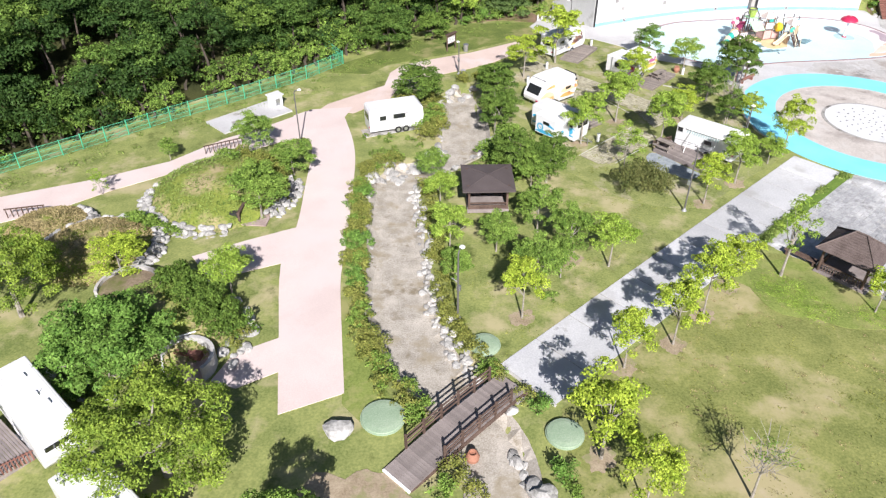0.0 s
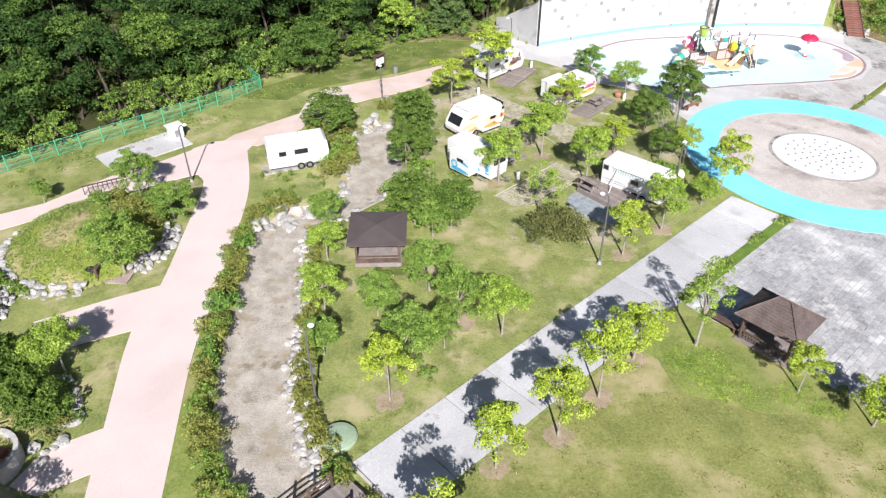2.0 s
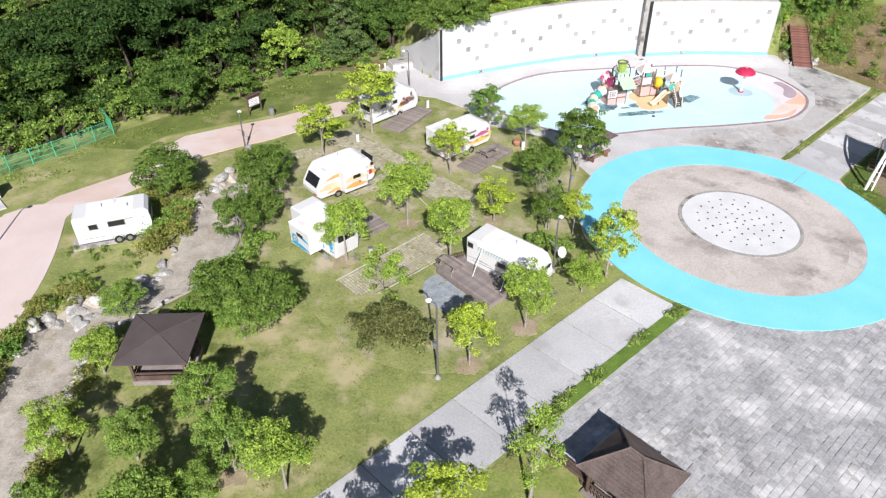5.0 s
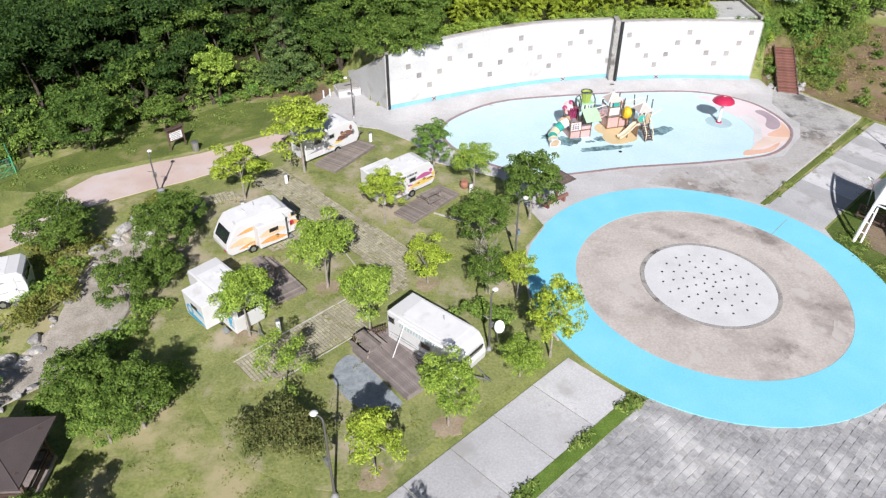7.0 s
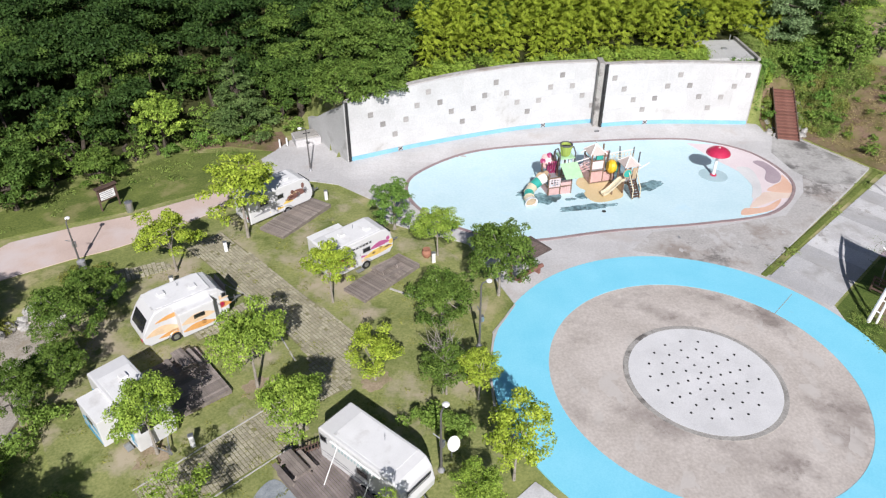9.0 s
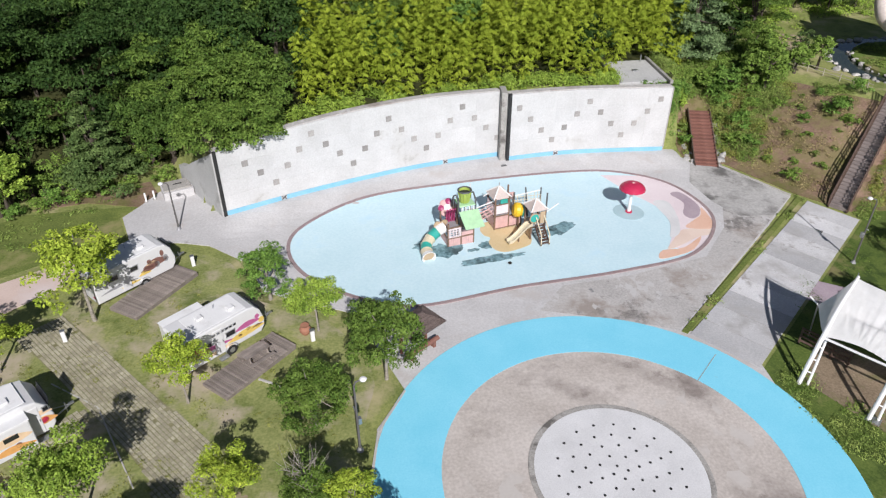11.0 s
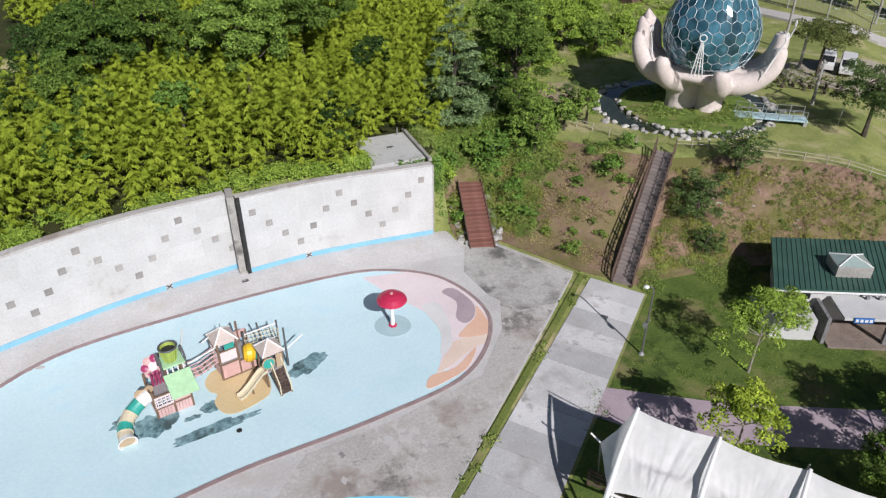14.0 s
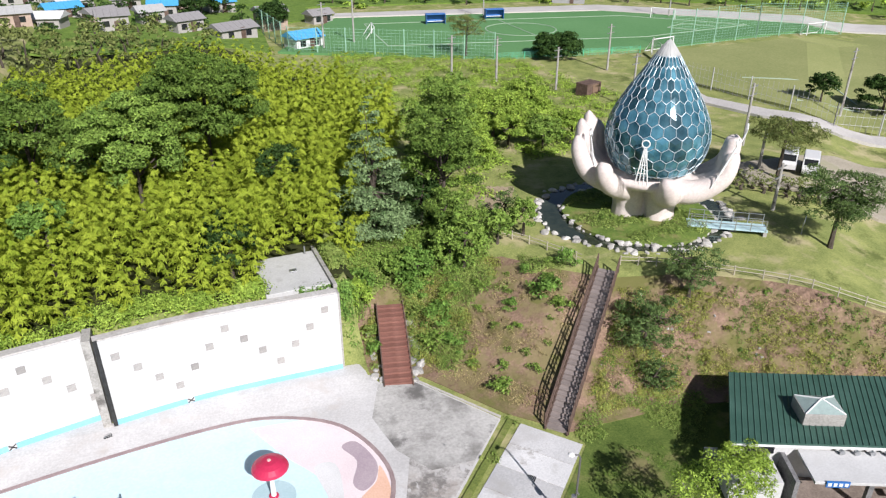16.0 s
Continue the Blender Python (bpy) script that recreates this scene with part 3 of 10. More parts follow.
sheet("lawn_path", [(-5.75, 27.4), (-6.2, 31.8), (-6.9, 37.0), (-6.3, 37.0), (-5.2, 33.0), (-3.6, 29.4), (-2.4, 26.0), (-4.2, 25.6)], 0.03, GAZEBOLAWN, 1.5, 0.02, label="fresh green verge between path and hedge", category="lawn")
# dry creek
bed = [(x, y) for x, y in spline(CREEK_MID, 4)]
wid = np.interp(np.linspace(0, len(CREEK_MID) - 1, len(bed)), range(len(CREEK_WID)), CREEK_WID)
left, right = [], []
for i, (x, y) in enumerate(bed):
    a, b = bed[max(0, i - 1)], bed[min(len(bed) - 1, i + 1)]
    d = math.hypot(b[0] - a[0], b[1] - a[1])
    n = (-(b[1] - a[1]) / d, (b[0] - a[0]) / d)
    w = wid[i] * 1.04
    left.append((x + n[0] * w, y + n[1] * w))
    right.append((x - n[0] * w, y - n[1] * w))
sheet("creek_bed", left + right[::-1], 0.15, CREEK, 0.7, label="dry stony creek bed of grey-brown gravel", category="creek bed")

sheet("caravan_slab", [(-7.9, 62.9), (-2.5, 64.75), (-1.9, 63.2), (-7.3, 61.2)], 0.06, WORNCON, 1.5, 0.08, label="concrete standing under the white caravan", category="standing")

# ring of blue paint with the fountain disc
sheet("plaza_floor", circle(*RING, 9.3), 0.07, STAINED, 2.0, label="stained beige concrete inside the blue ring", category="pavement")
ring_sheet("painted_ring", circle(*RING, 12.65, 96), circle(*RING, 9.2, 96), 0.085, BLUE, "broad ring of sky-blue painted concrete", "painted ring")
sheet("fountain_disc", circle(*RING, 4.45), 0.11, DISC, 2.0, label="white round fountain floor with dark nozzles", category="fountain floor")
ring_sheet("disc_edge", circle(*RING, 4.75, 72), circle(*RING, 4.42, 72), 0.10, OLDCON, "grey drain edging round the fountain floor", "drain")
sheet("ring_joint", [(49.95, 71.84), (52.05, 74.04), (52.08, 74.01), (49.98, 71.81)], 0.094, OLDCON, 1.0, 0.01, parent=bpy.data.objects["painted_ring"])
nozzle = bmesh.new()
lathe(nozzle, [(0.075, 0.0), (0.075, 0.02), (0.05, 0.025)], 10)
nz_mesh = bpy.data.meshes.new("nozzle")
nozzle.to_mesh(nz_mesh)
nz_mesh.materials.append(BLACK)
disc_ob = bpy.data.objects["fountain_disc"]
for ringr, count in ((0.42, 4), (1.1, 8), (1.8, 12), (2.5, 16), (3.25, 18)):
    for k in range(count):
        a = 2 * math.pi * (k + 0.3 * ringr) / count
        x, y = RING[0] + ringr * math.cos(a), RING[1] + ringr * math.sin(a)
        ob = new("nozzle", nz_mesh)
        ob.parent, ob.location = disc_ob, (x, y, hz(x, y) + 0.11)

# paddling pool
POOL = spline([(24.8, 87.9), (26.0, 91.2), (30.8, 95.0), (39.4, 97.1), (49.0, 98.4), (53.8, 98.0), (57.7, 95.4), (59.0, 90.0), (55.4, 85.0), (48.9, 82.9), (41.1, 81.5), (34.1, 79.9), (30.0, 81.1), (26.2, 84.2)], 7, True)
cx, cy = sum(p[0] for p in POOL) / len(POOL), sum(p[1] for p in POOL) / len(POOL)


def inset(points, d):
    out = []
    for i, (x, y) in enumerate(points):
        a, b = points[i - 1], points[(i + 1) % len(points)]
        l = math.hypot(b[0] - a[0], b[1] - a[1])
        n = (-(b[1] - a[1]) / l, (b[0] - a[0]) / l)
        if (cx - x) * n[0] + (cy - y) * n[1] < 0:
            n = (-n[0], -n[1])
        out.append((x + n[0] * d, y + n[1] * d))
    return out


sheet("paddling_pool", inset(POOL, 0.2), 0.07, POOLBLUE, 2.0, label="empty shallow paddling pool painted pale blue", category="paddling pool")
ring_sheet("pool_edging", POOL, inset(POOL, 0.27), 0.12, MAROON, "low maroon kerb round the paddling pool", "kerb")
inner = inset(POOL, 0.27)
right_end = [p for p in inner if p[0] > 54.6 and p[1] > 83]
sheet("pool_beach", sorted(right_end, key=lambda p: -math.atan2(p[1] - 91, p[0] - 55)) + spline([(53.6, 86.0), (54.8, 88.5), (54.9, 91.5), (53.2, 94.3), (51.6, 97.5)], 4), 0.08, PALEPINK, 1.5, label="pale pink painted beach end of the pool", category="pool floor")
sheet("beach_patch", spline([(58.5, 91.6), (58.6, 89.8), (58.1, 88.4), (56.0, 88.6), (57.1, 89.7), (57.95, 90.4)], 4, True), 0.09, ORANGE_P, 1.5, label="orange painted patch on the pool floor", category="floor paint")
sheet("beach_patch", spline([(52.3, 84.45), (52.9, 85.5), (54.7, 85.8), (56.7, 87.3), (55.4, 85.55), (53.7, 84.75)], 4, True), 0.09, ORANGE_P, 1.5, label="orange painted patch on the pool floor", category="floor paint")
sheet("beach_patch", spline([(56.7, 93.9), (57.7, 94.1), (58.4, 92.0), (57.9, 90.5), (57.0, 89.9), (56.6, 90.7), (57.3, 92.4)], 4, True), 0.094, MAUVE, 1.5, label="mauve painted patch on the pool floor", category="floor paint")
sheet("beach_patch", spline([(54.7, 92.6), (56.0, 92.6), (55.9, 90.1), (55.2, 87.9), (54.2, 87.3), (55.0, 89.6)], 4, True), 0.088, DISC, 1.5, label="white painted patch on the pool floor", category="floor paint")
sheet("beach_patch", spline([(55.6, 88.3), (58.0, 88.3), (57.7, 87.6), (56.4, 87.2), (54.4, 86.0), (53.4, 85.7), (54.3, 86.9)], 4, True), 0.085, PEACH, 1.5, label="pale peach painted patch on the pool floor", category="floor paint")
sheet("sand_patch", spline([(39.5, 89.15), (39.9, 90.05), (40.7, 90.3), (42.0, 89.9), (43.0, 89.5), (43.3, 88.2), (43.1, 87.05), (42.4, 86.5), (41.1, 86.0), (40.3, 86.25), (39.9, 87.2), (40.1, 87.95), (39.7, 88.35)], 6, True), 0.09, SANDY, 1.5, label="sand-coloured painted island under the play tower", category="floor paint")


def blotch(x, y, rx, ry, deg, seed, ragged=0.35):
    """An uneven patch outline round a middle point."""
    out = []
    for k in range(44):
        a = 2 * math.pi * k / 44
        r = 1 + ragged * noise.noise(Vector((2.2 * math.cos(a), 2.2 * math.sin(a), seed))) + 0.3 * ragged * noise.noise(Vector((4 * math.cos(a), 4 * math.sin(a), seed + 9)))
        u, v = rx * r * math.cos(a), ry * r * math.sin(a)
        out.append((x + u * math.cos(radians(deg)) - v * math.sin(radians(deg)), y + u * math.sin(radians(deg)) + v * math.cos(radians(deg))))
    return out


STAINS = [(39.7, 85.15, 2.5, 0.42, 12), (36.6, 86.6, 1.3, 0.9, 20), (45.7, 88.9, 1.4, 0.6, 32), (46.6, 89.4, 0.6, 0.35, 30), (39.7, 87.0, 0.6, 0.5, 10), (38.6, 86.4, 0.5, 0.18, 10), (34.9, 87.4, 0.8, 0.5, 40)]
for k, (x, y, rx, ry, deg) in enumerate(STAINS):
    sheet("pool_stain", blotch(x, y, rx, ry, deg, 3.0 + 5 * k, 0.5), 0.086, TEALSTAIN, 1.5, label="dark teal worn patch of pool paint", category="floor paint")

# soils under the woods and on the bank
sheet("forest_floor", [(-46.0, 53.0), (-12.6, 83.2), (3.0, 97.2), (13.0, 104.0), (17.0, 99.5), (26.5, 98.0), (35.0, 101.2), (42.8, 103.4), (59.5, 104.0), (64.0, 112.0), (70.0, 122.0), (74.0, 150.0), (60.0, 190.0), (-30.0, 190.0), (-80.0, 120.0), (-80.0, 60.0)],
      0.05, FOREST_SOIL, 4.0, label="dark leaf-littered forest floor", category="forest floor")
sheet("bank", [(60.5, 100.9), (61.0, 100.3), (64.0, 99.35), (67.9, 93.8), (71.3, 90.7), (79.0, 90.8), (83.2, 89.9), (97.0, 83.6), (102.6, 73.6), (104.4, 75.4), (98.6, 87.0), (93.0, 90.6), (89.4, 93.8), (84.6, 97.0), (79.0, 99.2), (76.0, 101.6), (73.0, 105.4), (66.0, 108.4), (61.0, 106.0)],
      0.10, WEEDY_SOIL, 0.6, label="dry reddish earth bank with patchy weeds", category="earth bank")

PALECON = material("pale_streaked_concrete", (0.44, 0.44, 0.43), (0.56, 0.56, 0.55), 0.5, 0.85, 0.006, 9.0, stain=(0.36, 0.355, 0.34), stain_at=0.6, stain_scale=0.5, space="World", grime=((0.25, 0.245, 0.23), 1.5, 0.4, 1.2))

# ---- retaining wall behind the pool ----
def arc_wall(name, pts, top, thick, mat, lo_drop=0.3, per=10, label="", lift=0.0, band=None, parent=None, push=0.0):
    """A curved upright wall on the land. top: heights at its ends; band: a strip of that height at the foot instead."""
    line = spline(pts, per)
    bm = bmesh.new()
    rows = []
    for i, (x, y) in enumerate(line):
        a, b = line[max(0, i - 1)], line[min(len(line) - 1, i + 1)]
        d = math.hypot(b[0] - a[0], b[1] - a[1])
        n = ((b[1] - a[1]) / d, -(b[0] - a[0]) / d)          # towards the pool
        w = i / (len(line) - 1)
        zb = hz(x + n[0] * 0.3, y + n[1] * 0.3)
        z1 = zb + band if band else top[0] + (top[1] - top[0]) * w + (top[2] * math.sin(math.pi * w) if len(top) > 2 else 0)
        z0 = zb - lo_drop if lift == 0 else z1 - lift
        f, k = (x + n[0] * push, y + n[1] * push), (x - n[0] * thick, y - n[1] * thick)
        rows.append([bm.verts.new((*f, z0)), bm.verts.new((*f, z1)), bm.verts.new((*k, z1)), bm.verts.new((*k, z0))])
    for r, s in zip(rows, rows[1:]):
        for j in range(4):
            bm.faces.new((r[j], r[(j + 1) % 4], s[(j + 1) % 4], s[j]))
    bm.faces.new(rows[0])
    bm.faces.new(rows[-1][::-1])
    return part(name, bm, mat, parent, label)


def along(pts, s, per=40):
    line = spline(pts, per)
    run = 0.0
    for a, b in zip(line, line[1:]):
        d = math.hypot(b[0] - a[0], b[1] - a[1])
        if run + d >= s:
            w = (s - run) / d
            return a[0] + (b[0] - a[0]) * w, a[1] + (b[1] - a[1]) * w, math.degrees(math.atan2(b[1] - a[1], b[0] - a[0]))
        run += d
    return (*line[-1], math.degrees(math.atan2(b[1] - a[1], b[0] - a[0])))


tile_mesh = bpy.data.meshes.new("wall_tile")
bmt = box(0.50, 0.09, 0.50, bevel=0.01)
for dx in (-0.125, 0.125):
    for dz in (-0.125, 0.125):
        slab(bmt, 0.20, 0.02, 0.20, (dx, -0.05, dz))
bmt.to_mesh(tile_mesh)
tile_mesh.materials.append(GREYTILE)
grate_mesh = bpy.data.meshes.new("drain_outlet")
bmt = box(0.46, 0.04, 0.38)
for a_ in (-38, 38):
    slab(bmt, 0.5, 0.03, 0.07, (0, -0.03, 0), Matrix.Rotation(radians(a_), 4, "Y"))
bmt.to_mesh(grate_mesh)
for k_, p_ in enumerate(grate_mesh.polygons):
    p_.material_index = 0 if k_ < 6 else 1
grate_mesh.materials.append(CONCRETE)
grate_mesh.materials.append(BLACK)

for pts, top, first, zs, run, grates in ((WALL_L, (2.75, 2.95, 0.55), 2.3, [1.3, 0.2, -1.0, 0.2, 1.3, 2.4, 1.2, 0.1, -1.1, 0.0, 1.1, 2.2, 1.0, -0.1, -1.2, -0.2, 1.0, 2.1, 0.9, -0.2, -1.35], 1.125, (5.0, 19.8)),
                                         (WALL_R, (3.0, 2.4, 0.05), 1.0, [1.7, 0.5, -0.7, -1.8, -0.7, 0.5, 1.6, 0.5, -0.7, -1.9, -0.8, 0.3, 1.4], 1.11, (4.8,))):
    wall = arc_wall("wall_retaining", pts, top, 0.5, WHITEWALL)
    tagged(wall, "tall white curved retaining wall with grey square tiles", "retaining wall", "", "structure")
    arc_wall("blue_band", pts, top, 0.02, BANDBLUE, band=0.45, parent=wall, push=0.04, label="sky-blue painted foot of the wall")
    arc_wall("coping", pts, (top[0] + 0.09, top[1] + 0.09, *top[2:]), 0.75, WORNCON, lift=0.2, parent=wall, push=-0.12, label="weathered pale concrete coping")
    total = sum(math.dist(p, q) for p, q in zip(spline(pts, 40), spline(pts, 40)[1:]))
    courses, bays = 4, round(total / 2.3)
    for b_ in range(bays):
        xm, ym, am = along(pts, total * (b_ + 0.5) / bays)
        w_ = (b_ + 0.5) / bays
        z1 = top[0] + (top[1] - top[0]) * w_ + (top[2] * math.sin(math.pi * w_)) - 0.14
        z0 = hz(xm, ym - 0.4) + 0.47
        for c_ in range(courses):
            hgt = (z1 - z0) / courses
            ob = part("wall_panel", box(total / bays - 0.05, 0.03, hgt - 0.05, (0, 0, 0)), WALLPANEL, wall)
            ob.matrix_basis = pose(xm, ym, z0 + hgt * (c_ + 0.5), 0, 0, am)
    for k, z in enumerate(zs):
        x, y, a = along(pts, first + k * run)
        ob = new("wall_tile", tile_mesh)
        ob.parent, ob.matrix_basis = wall, pose(x, y, z, 0, 0, a)
    for s in grates:
        x, y, a = along(pts, s)
        ob = new("drain_outlet", grate_mesh)
        ob.parent, ob.matrix_basis = wall, pose(x + 0.07 * math.sin(radians(a)), y - 0.07 * math.cos(radians(a)), hz(x, y - 0.4) + 0.3, 0, 0, a)
    for s in ((0.12,) if pts is WALL_L else (0.1,)):
        x, y, a = along(pts, s)
        w = 0 if s < 1 else 1
        z1 = top[w] + 0.15
        z0 = hz(x, y - 0.5)
        ob = part("expansion_strip", box(0.26, 0.1, z1 - z0, (0, -0.06, (z1 + z0) / 2)), BLACK, wall, "black metal joint strip")
        ob.matrix_basis = pose(x, y, 0, 0, 0, a)
# return of the fold and the wing at the left end
fold = part("wall_return", box(0.5, 1.5, 7.4, (0, 0, 0)), OLDCON)
fold.matrix_basis = pose(43.22, 101.1, -0.45, 0, 0, 0)
tagged(fold, "grey concrete pier where the retaining wall steps", "wall pier", "", "structure")
wing = bmesh.new()
WING = [(19.6, 92.42, 2.8), (18.05, 94.85, 1.2), (16.02, 97.95, -0.95), (15.2, 99.2, -1.4)]
rows = []
for x, y, z1 in WING:
    z0 = hz(x - 0.6, y - 0.4) - 0.3
    rows.append([wing.verts.new((x, y, z0)), wing.verts.new((x, y, z1)), wing.verts.new((x + 0.42, y + 0.27, z1)), wing.verts.new((x + 0.42, y + 0.27, z0))])
for r, s in zip(rows, rows[1:]):
    for j in range(4):
        wing.faces.new((r[j], r[(j + 1) % 4], s[(j + 1) % 4], s[j]))
wing.faces.new(rows[0])
wing.faces.new(rows[-1][::-1])
tagged(part("wall_wing", wing, PALECON), "pale concrete wing wall sloping down into the hillside", "wing wall", "", "structure")
# right-hand end pier of the wall
tagged(part("wall_end", box(0.14, 3.4, 6.5, (58.88, 103.5, -0.85)), OLDCON), "dark weathered end face of the retaining wall", "wall end", "", "structure")


# ---- foliage ----
def leaf_mesh(name, centres, normals, length, width, rng, droop=0.0, along_way=None):
    """Many small pointed leaves as one mesh."""
    n = len(centres)
    normals = normals / np.maximum(np.linalg.norm(normals, axis=1, keepdims=True), 1e-6)
    t = rng.normal(size=(n, 3))
    t[:, 2] -= droop
    if along_way is not None:
        t = along_way + 0.3 * t
    t -= normals * np.sum(t * normals, 1, keepdims=True)
    t /= np.maximum(np.linalg.norm(t, axis=1, keepdims=True), 1e-6)
    b = np.cross(normals, t)
    L = (length * rng.uniform(0.65, 1.3, n))[:, None]
    W = (width * rng.uniform(0.7, 1.2, n))[:, None]
    v = np.stack([centres - t * L * 0.45 + b * W * 0.5, centres + t * L * 0.55, centres - t * L * 0.45 - b * W * 0.5], 1).reshape(-1, 3)
    mesh = bpy.data.meshes.new(name)
    mesh.vertices.add(3 * n)
    mesh.vertices.foreach_set("co", v.astype(np.float32).ravel())
    mesh.loops.add(3 * n)
    mesh.loops.foreach_set("vertex_index", np.arange(3 * n, dtype=np.int32))
    mesh.polygons.add(n)
    mesh.polygons.foreach_set("loop_start", np.arange(0, 3 * n, 3, dtype=np.int32))
    mesh.update(calc_edges=True)
    return mesh


def in_clumps(rng, clumps, per, inner=0.55):
    """Leaf places and normals over a set of ellipsoid clumps: rows of (x, y, z, radius, flatness)."""
    cs, ns = [], []
    for x, y, z, r, flat in clumps:
        m = max(4, int(per * r * r))
        d = rng.normal(size=(m, 3))
        d /= np.linalg.norm(d, axis=1, keepdims=True)
        d[:, 2] = np.where(d[:, 2] < -0.35, -d[:, 2], d[:, 2])
        rad = r * (inner + (1 - inner) * rng.uniform(0, 1, m) ** 0.6)[:, None]
        cs.append(np.array([x, y, z]) + d * rad * np.array([1, 1, flat]))
        ns.append(d * 0.8 + np.array([0, 0, 0.28]) + rng.normal(size=(m, 3)) * 0.55)
    return np.concatenate(cs), np.concatenate(ns)


def crown_clumps(rng, R, zc, tall, count, size, spread=1.0, gap=0.35):
    out = []
    for _ in range(count):
        d = rng.normal(size=3)
        d /= np.linalg.norm(d)
        if d[2] < -0.55:
            d[2] *= -0.6
        q = (gap + (1 - gap) * rng.uniform(0, 1) ** 0.5)
        p = d * q * np.array([R * spread, R * spread, R * tall])
        out.append((p[0], p[1], zc + p[2], size * R * rng.uniform(0.7, 1.25), rng.uniform(0.4, 0.68)))
    return out


def limbs(bm, rng, clumps, zc, r0, top, forks=7):
    """A tapered, slightly crooked trunk and limbs towards the clumps."""
    pts, rad = [], []
    for i in range(6):
        w = i / 5
        pts.append((0.10 * r0 * 8 * math.sin(2.1 * w + rng.uniform(0, 0.5)) * w, 0.08 * r0 * 8 * math.sin(3.0 * w) * w, -0.15 + (top + 0.15) * w))
        rad.append(r0 * (1.25 if i == 0 else 1.0 - 0.62 * w))
    tube(bm, pts, rad, 7)
    chosen = [clumps[i] for i in rng.choice(len(clumps), min(forks, len(clumps)), replace=False)]
    for c in chosen:
        start = Vector(pts[3 + int(rng.integers(0, 3))])
        end = Vector((c[0], c[1], c[2]))
        midp = (start + end) / 2 + Vector((0, 0, -0.12 * (end - start).length))
        tube(bm, [start, midp, end], [r0 * 0.42, r0 * 0.28, r0 * 0.1], 5)


KINDS = {   # R, crown centre height, tallness, clumps, clump size, leaves per m2, leaf length, width, material, trunk radius, gap
    "lime": (1.5, 2.8, 1.25, 44, 0.28, 330, 0.19, 0.12, LEAF_LIME, 0.075, 0.25),
    "limem": (1.7, 2.9, 1.05, 50, 0.28, 330, 0.18, 0.115, LEAF_LIMEM, 0.085, 0.28),
    "mid": (1.7, 2.3, 1.05, 72, 0.24, 380, 0.17, 0.11, LEAF_MID, 0.085, 0.3),
    "dense": (1.6, 2.2, 1.3, 84, 0.23, 380, 0.16, 0.11, LEAF_BROAD, 0.12, 0.40),
    "broad": (3.5, 3.0, 0.8, 120, 0.19, 190, 0.30, 0.18, LEAF_BROAD, 0.2, 0.45),
    "deep": (1.7, 2.3, 1.05, 92, 0.215, 400, 0.17, 0.11, LEAF_DEEP, 0.085, 0.32),
    "big": (3.7, 3.4, 0.8, 150, 0.17, 210, 0.21, 0.13, LEAF_BIG, 0.2, 0.45),
    "tall": (1.5, 3.6, 1.75, 30, 0.26, 260, 0.18, 0.11, LEAF_LIMEM, 0.11, 0.25),
    "thin": (1.7, 2.3, 1.45, 40, 0.24, 240, 0.17, 0.10, LEAF_LIMEM, 0.06, 0.35),
    "bare": (1.5, 2.8, 1.2, 16, 0.22, 130, 0.16, 0.10, LEAF_MID, 0.08, 0.35),
}
TREE_LABEL = {
    "lime": "young tree with bright yellow-green leaves and slim trunk", "limem": "young tree with light green spreading crown",
    "mid": "small rounded tree with mid-green foliage", "dense": "dense upright green tree beside the pool",
    "broad": "broad tree with large fresh green leaves", "big": "large spreading tree with light green layered foliage",
    "deep": "dense dark green rounded tree", "tall": "tall slender tree with pale trunk and sparse leaves", "thin": "thin open young tree with sparse leaves", "bare": "half-bare young tree with dead grey twigs",
}
templates = {}
for kind, (R, zc, tallness, count, size, per, ll, lw, mat, r0, gap) in KINDS.items():
    for variant in range(3 if kind in ("lime", "limem", "mid") else 1):
        rng = np.random.default_rng(len(templates) * 7 + 3)
        clumps = crown_clumps(rng, R, zc, tallness, count, size, 1.0, gap)
        c, n = in_clumps(rng, clumps, per * 2.0, 0.45)
        crown = leaf_mesh("crown", c, n, ll * 0.72, lw * 0.78, rng)
        crown.materials.append(mat)
        bm = bmesh.new()
        limbs(bm, rng, clumps, zc, r0, zc + 0.2 * R, 9 if kind != "bare" else 12)
        if kind == "bare":
            for _ in range(60):
                a = rng.uniform(0, 2 * math.pi)
                s = Vector((rng.normal() * 0.3, rng.normal() * 0.3, zc + rng.uniform(-0.6, 0.8)))
                rod(bm, s, s + Vector((math.cos(a) * 0.9, math.sin(a) * 0.9, rng.uniform(0.4, 1.2))), 0.018, 0.006, 4)
        trunk = bpy.data.meshes.new("trunk")
        bm.to_mesh(trunk)
        bm.free()
        trunk.materials.append(BARK)
        templates[(kind, variant)] = (trunk, crown, R, zc)

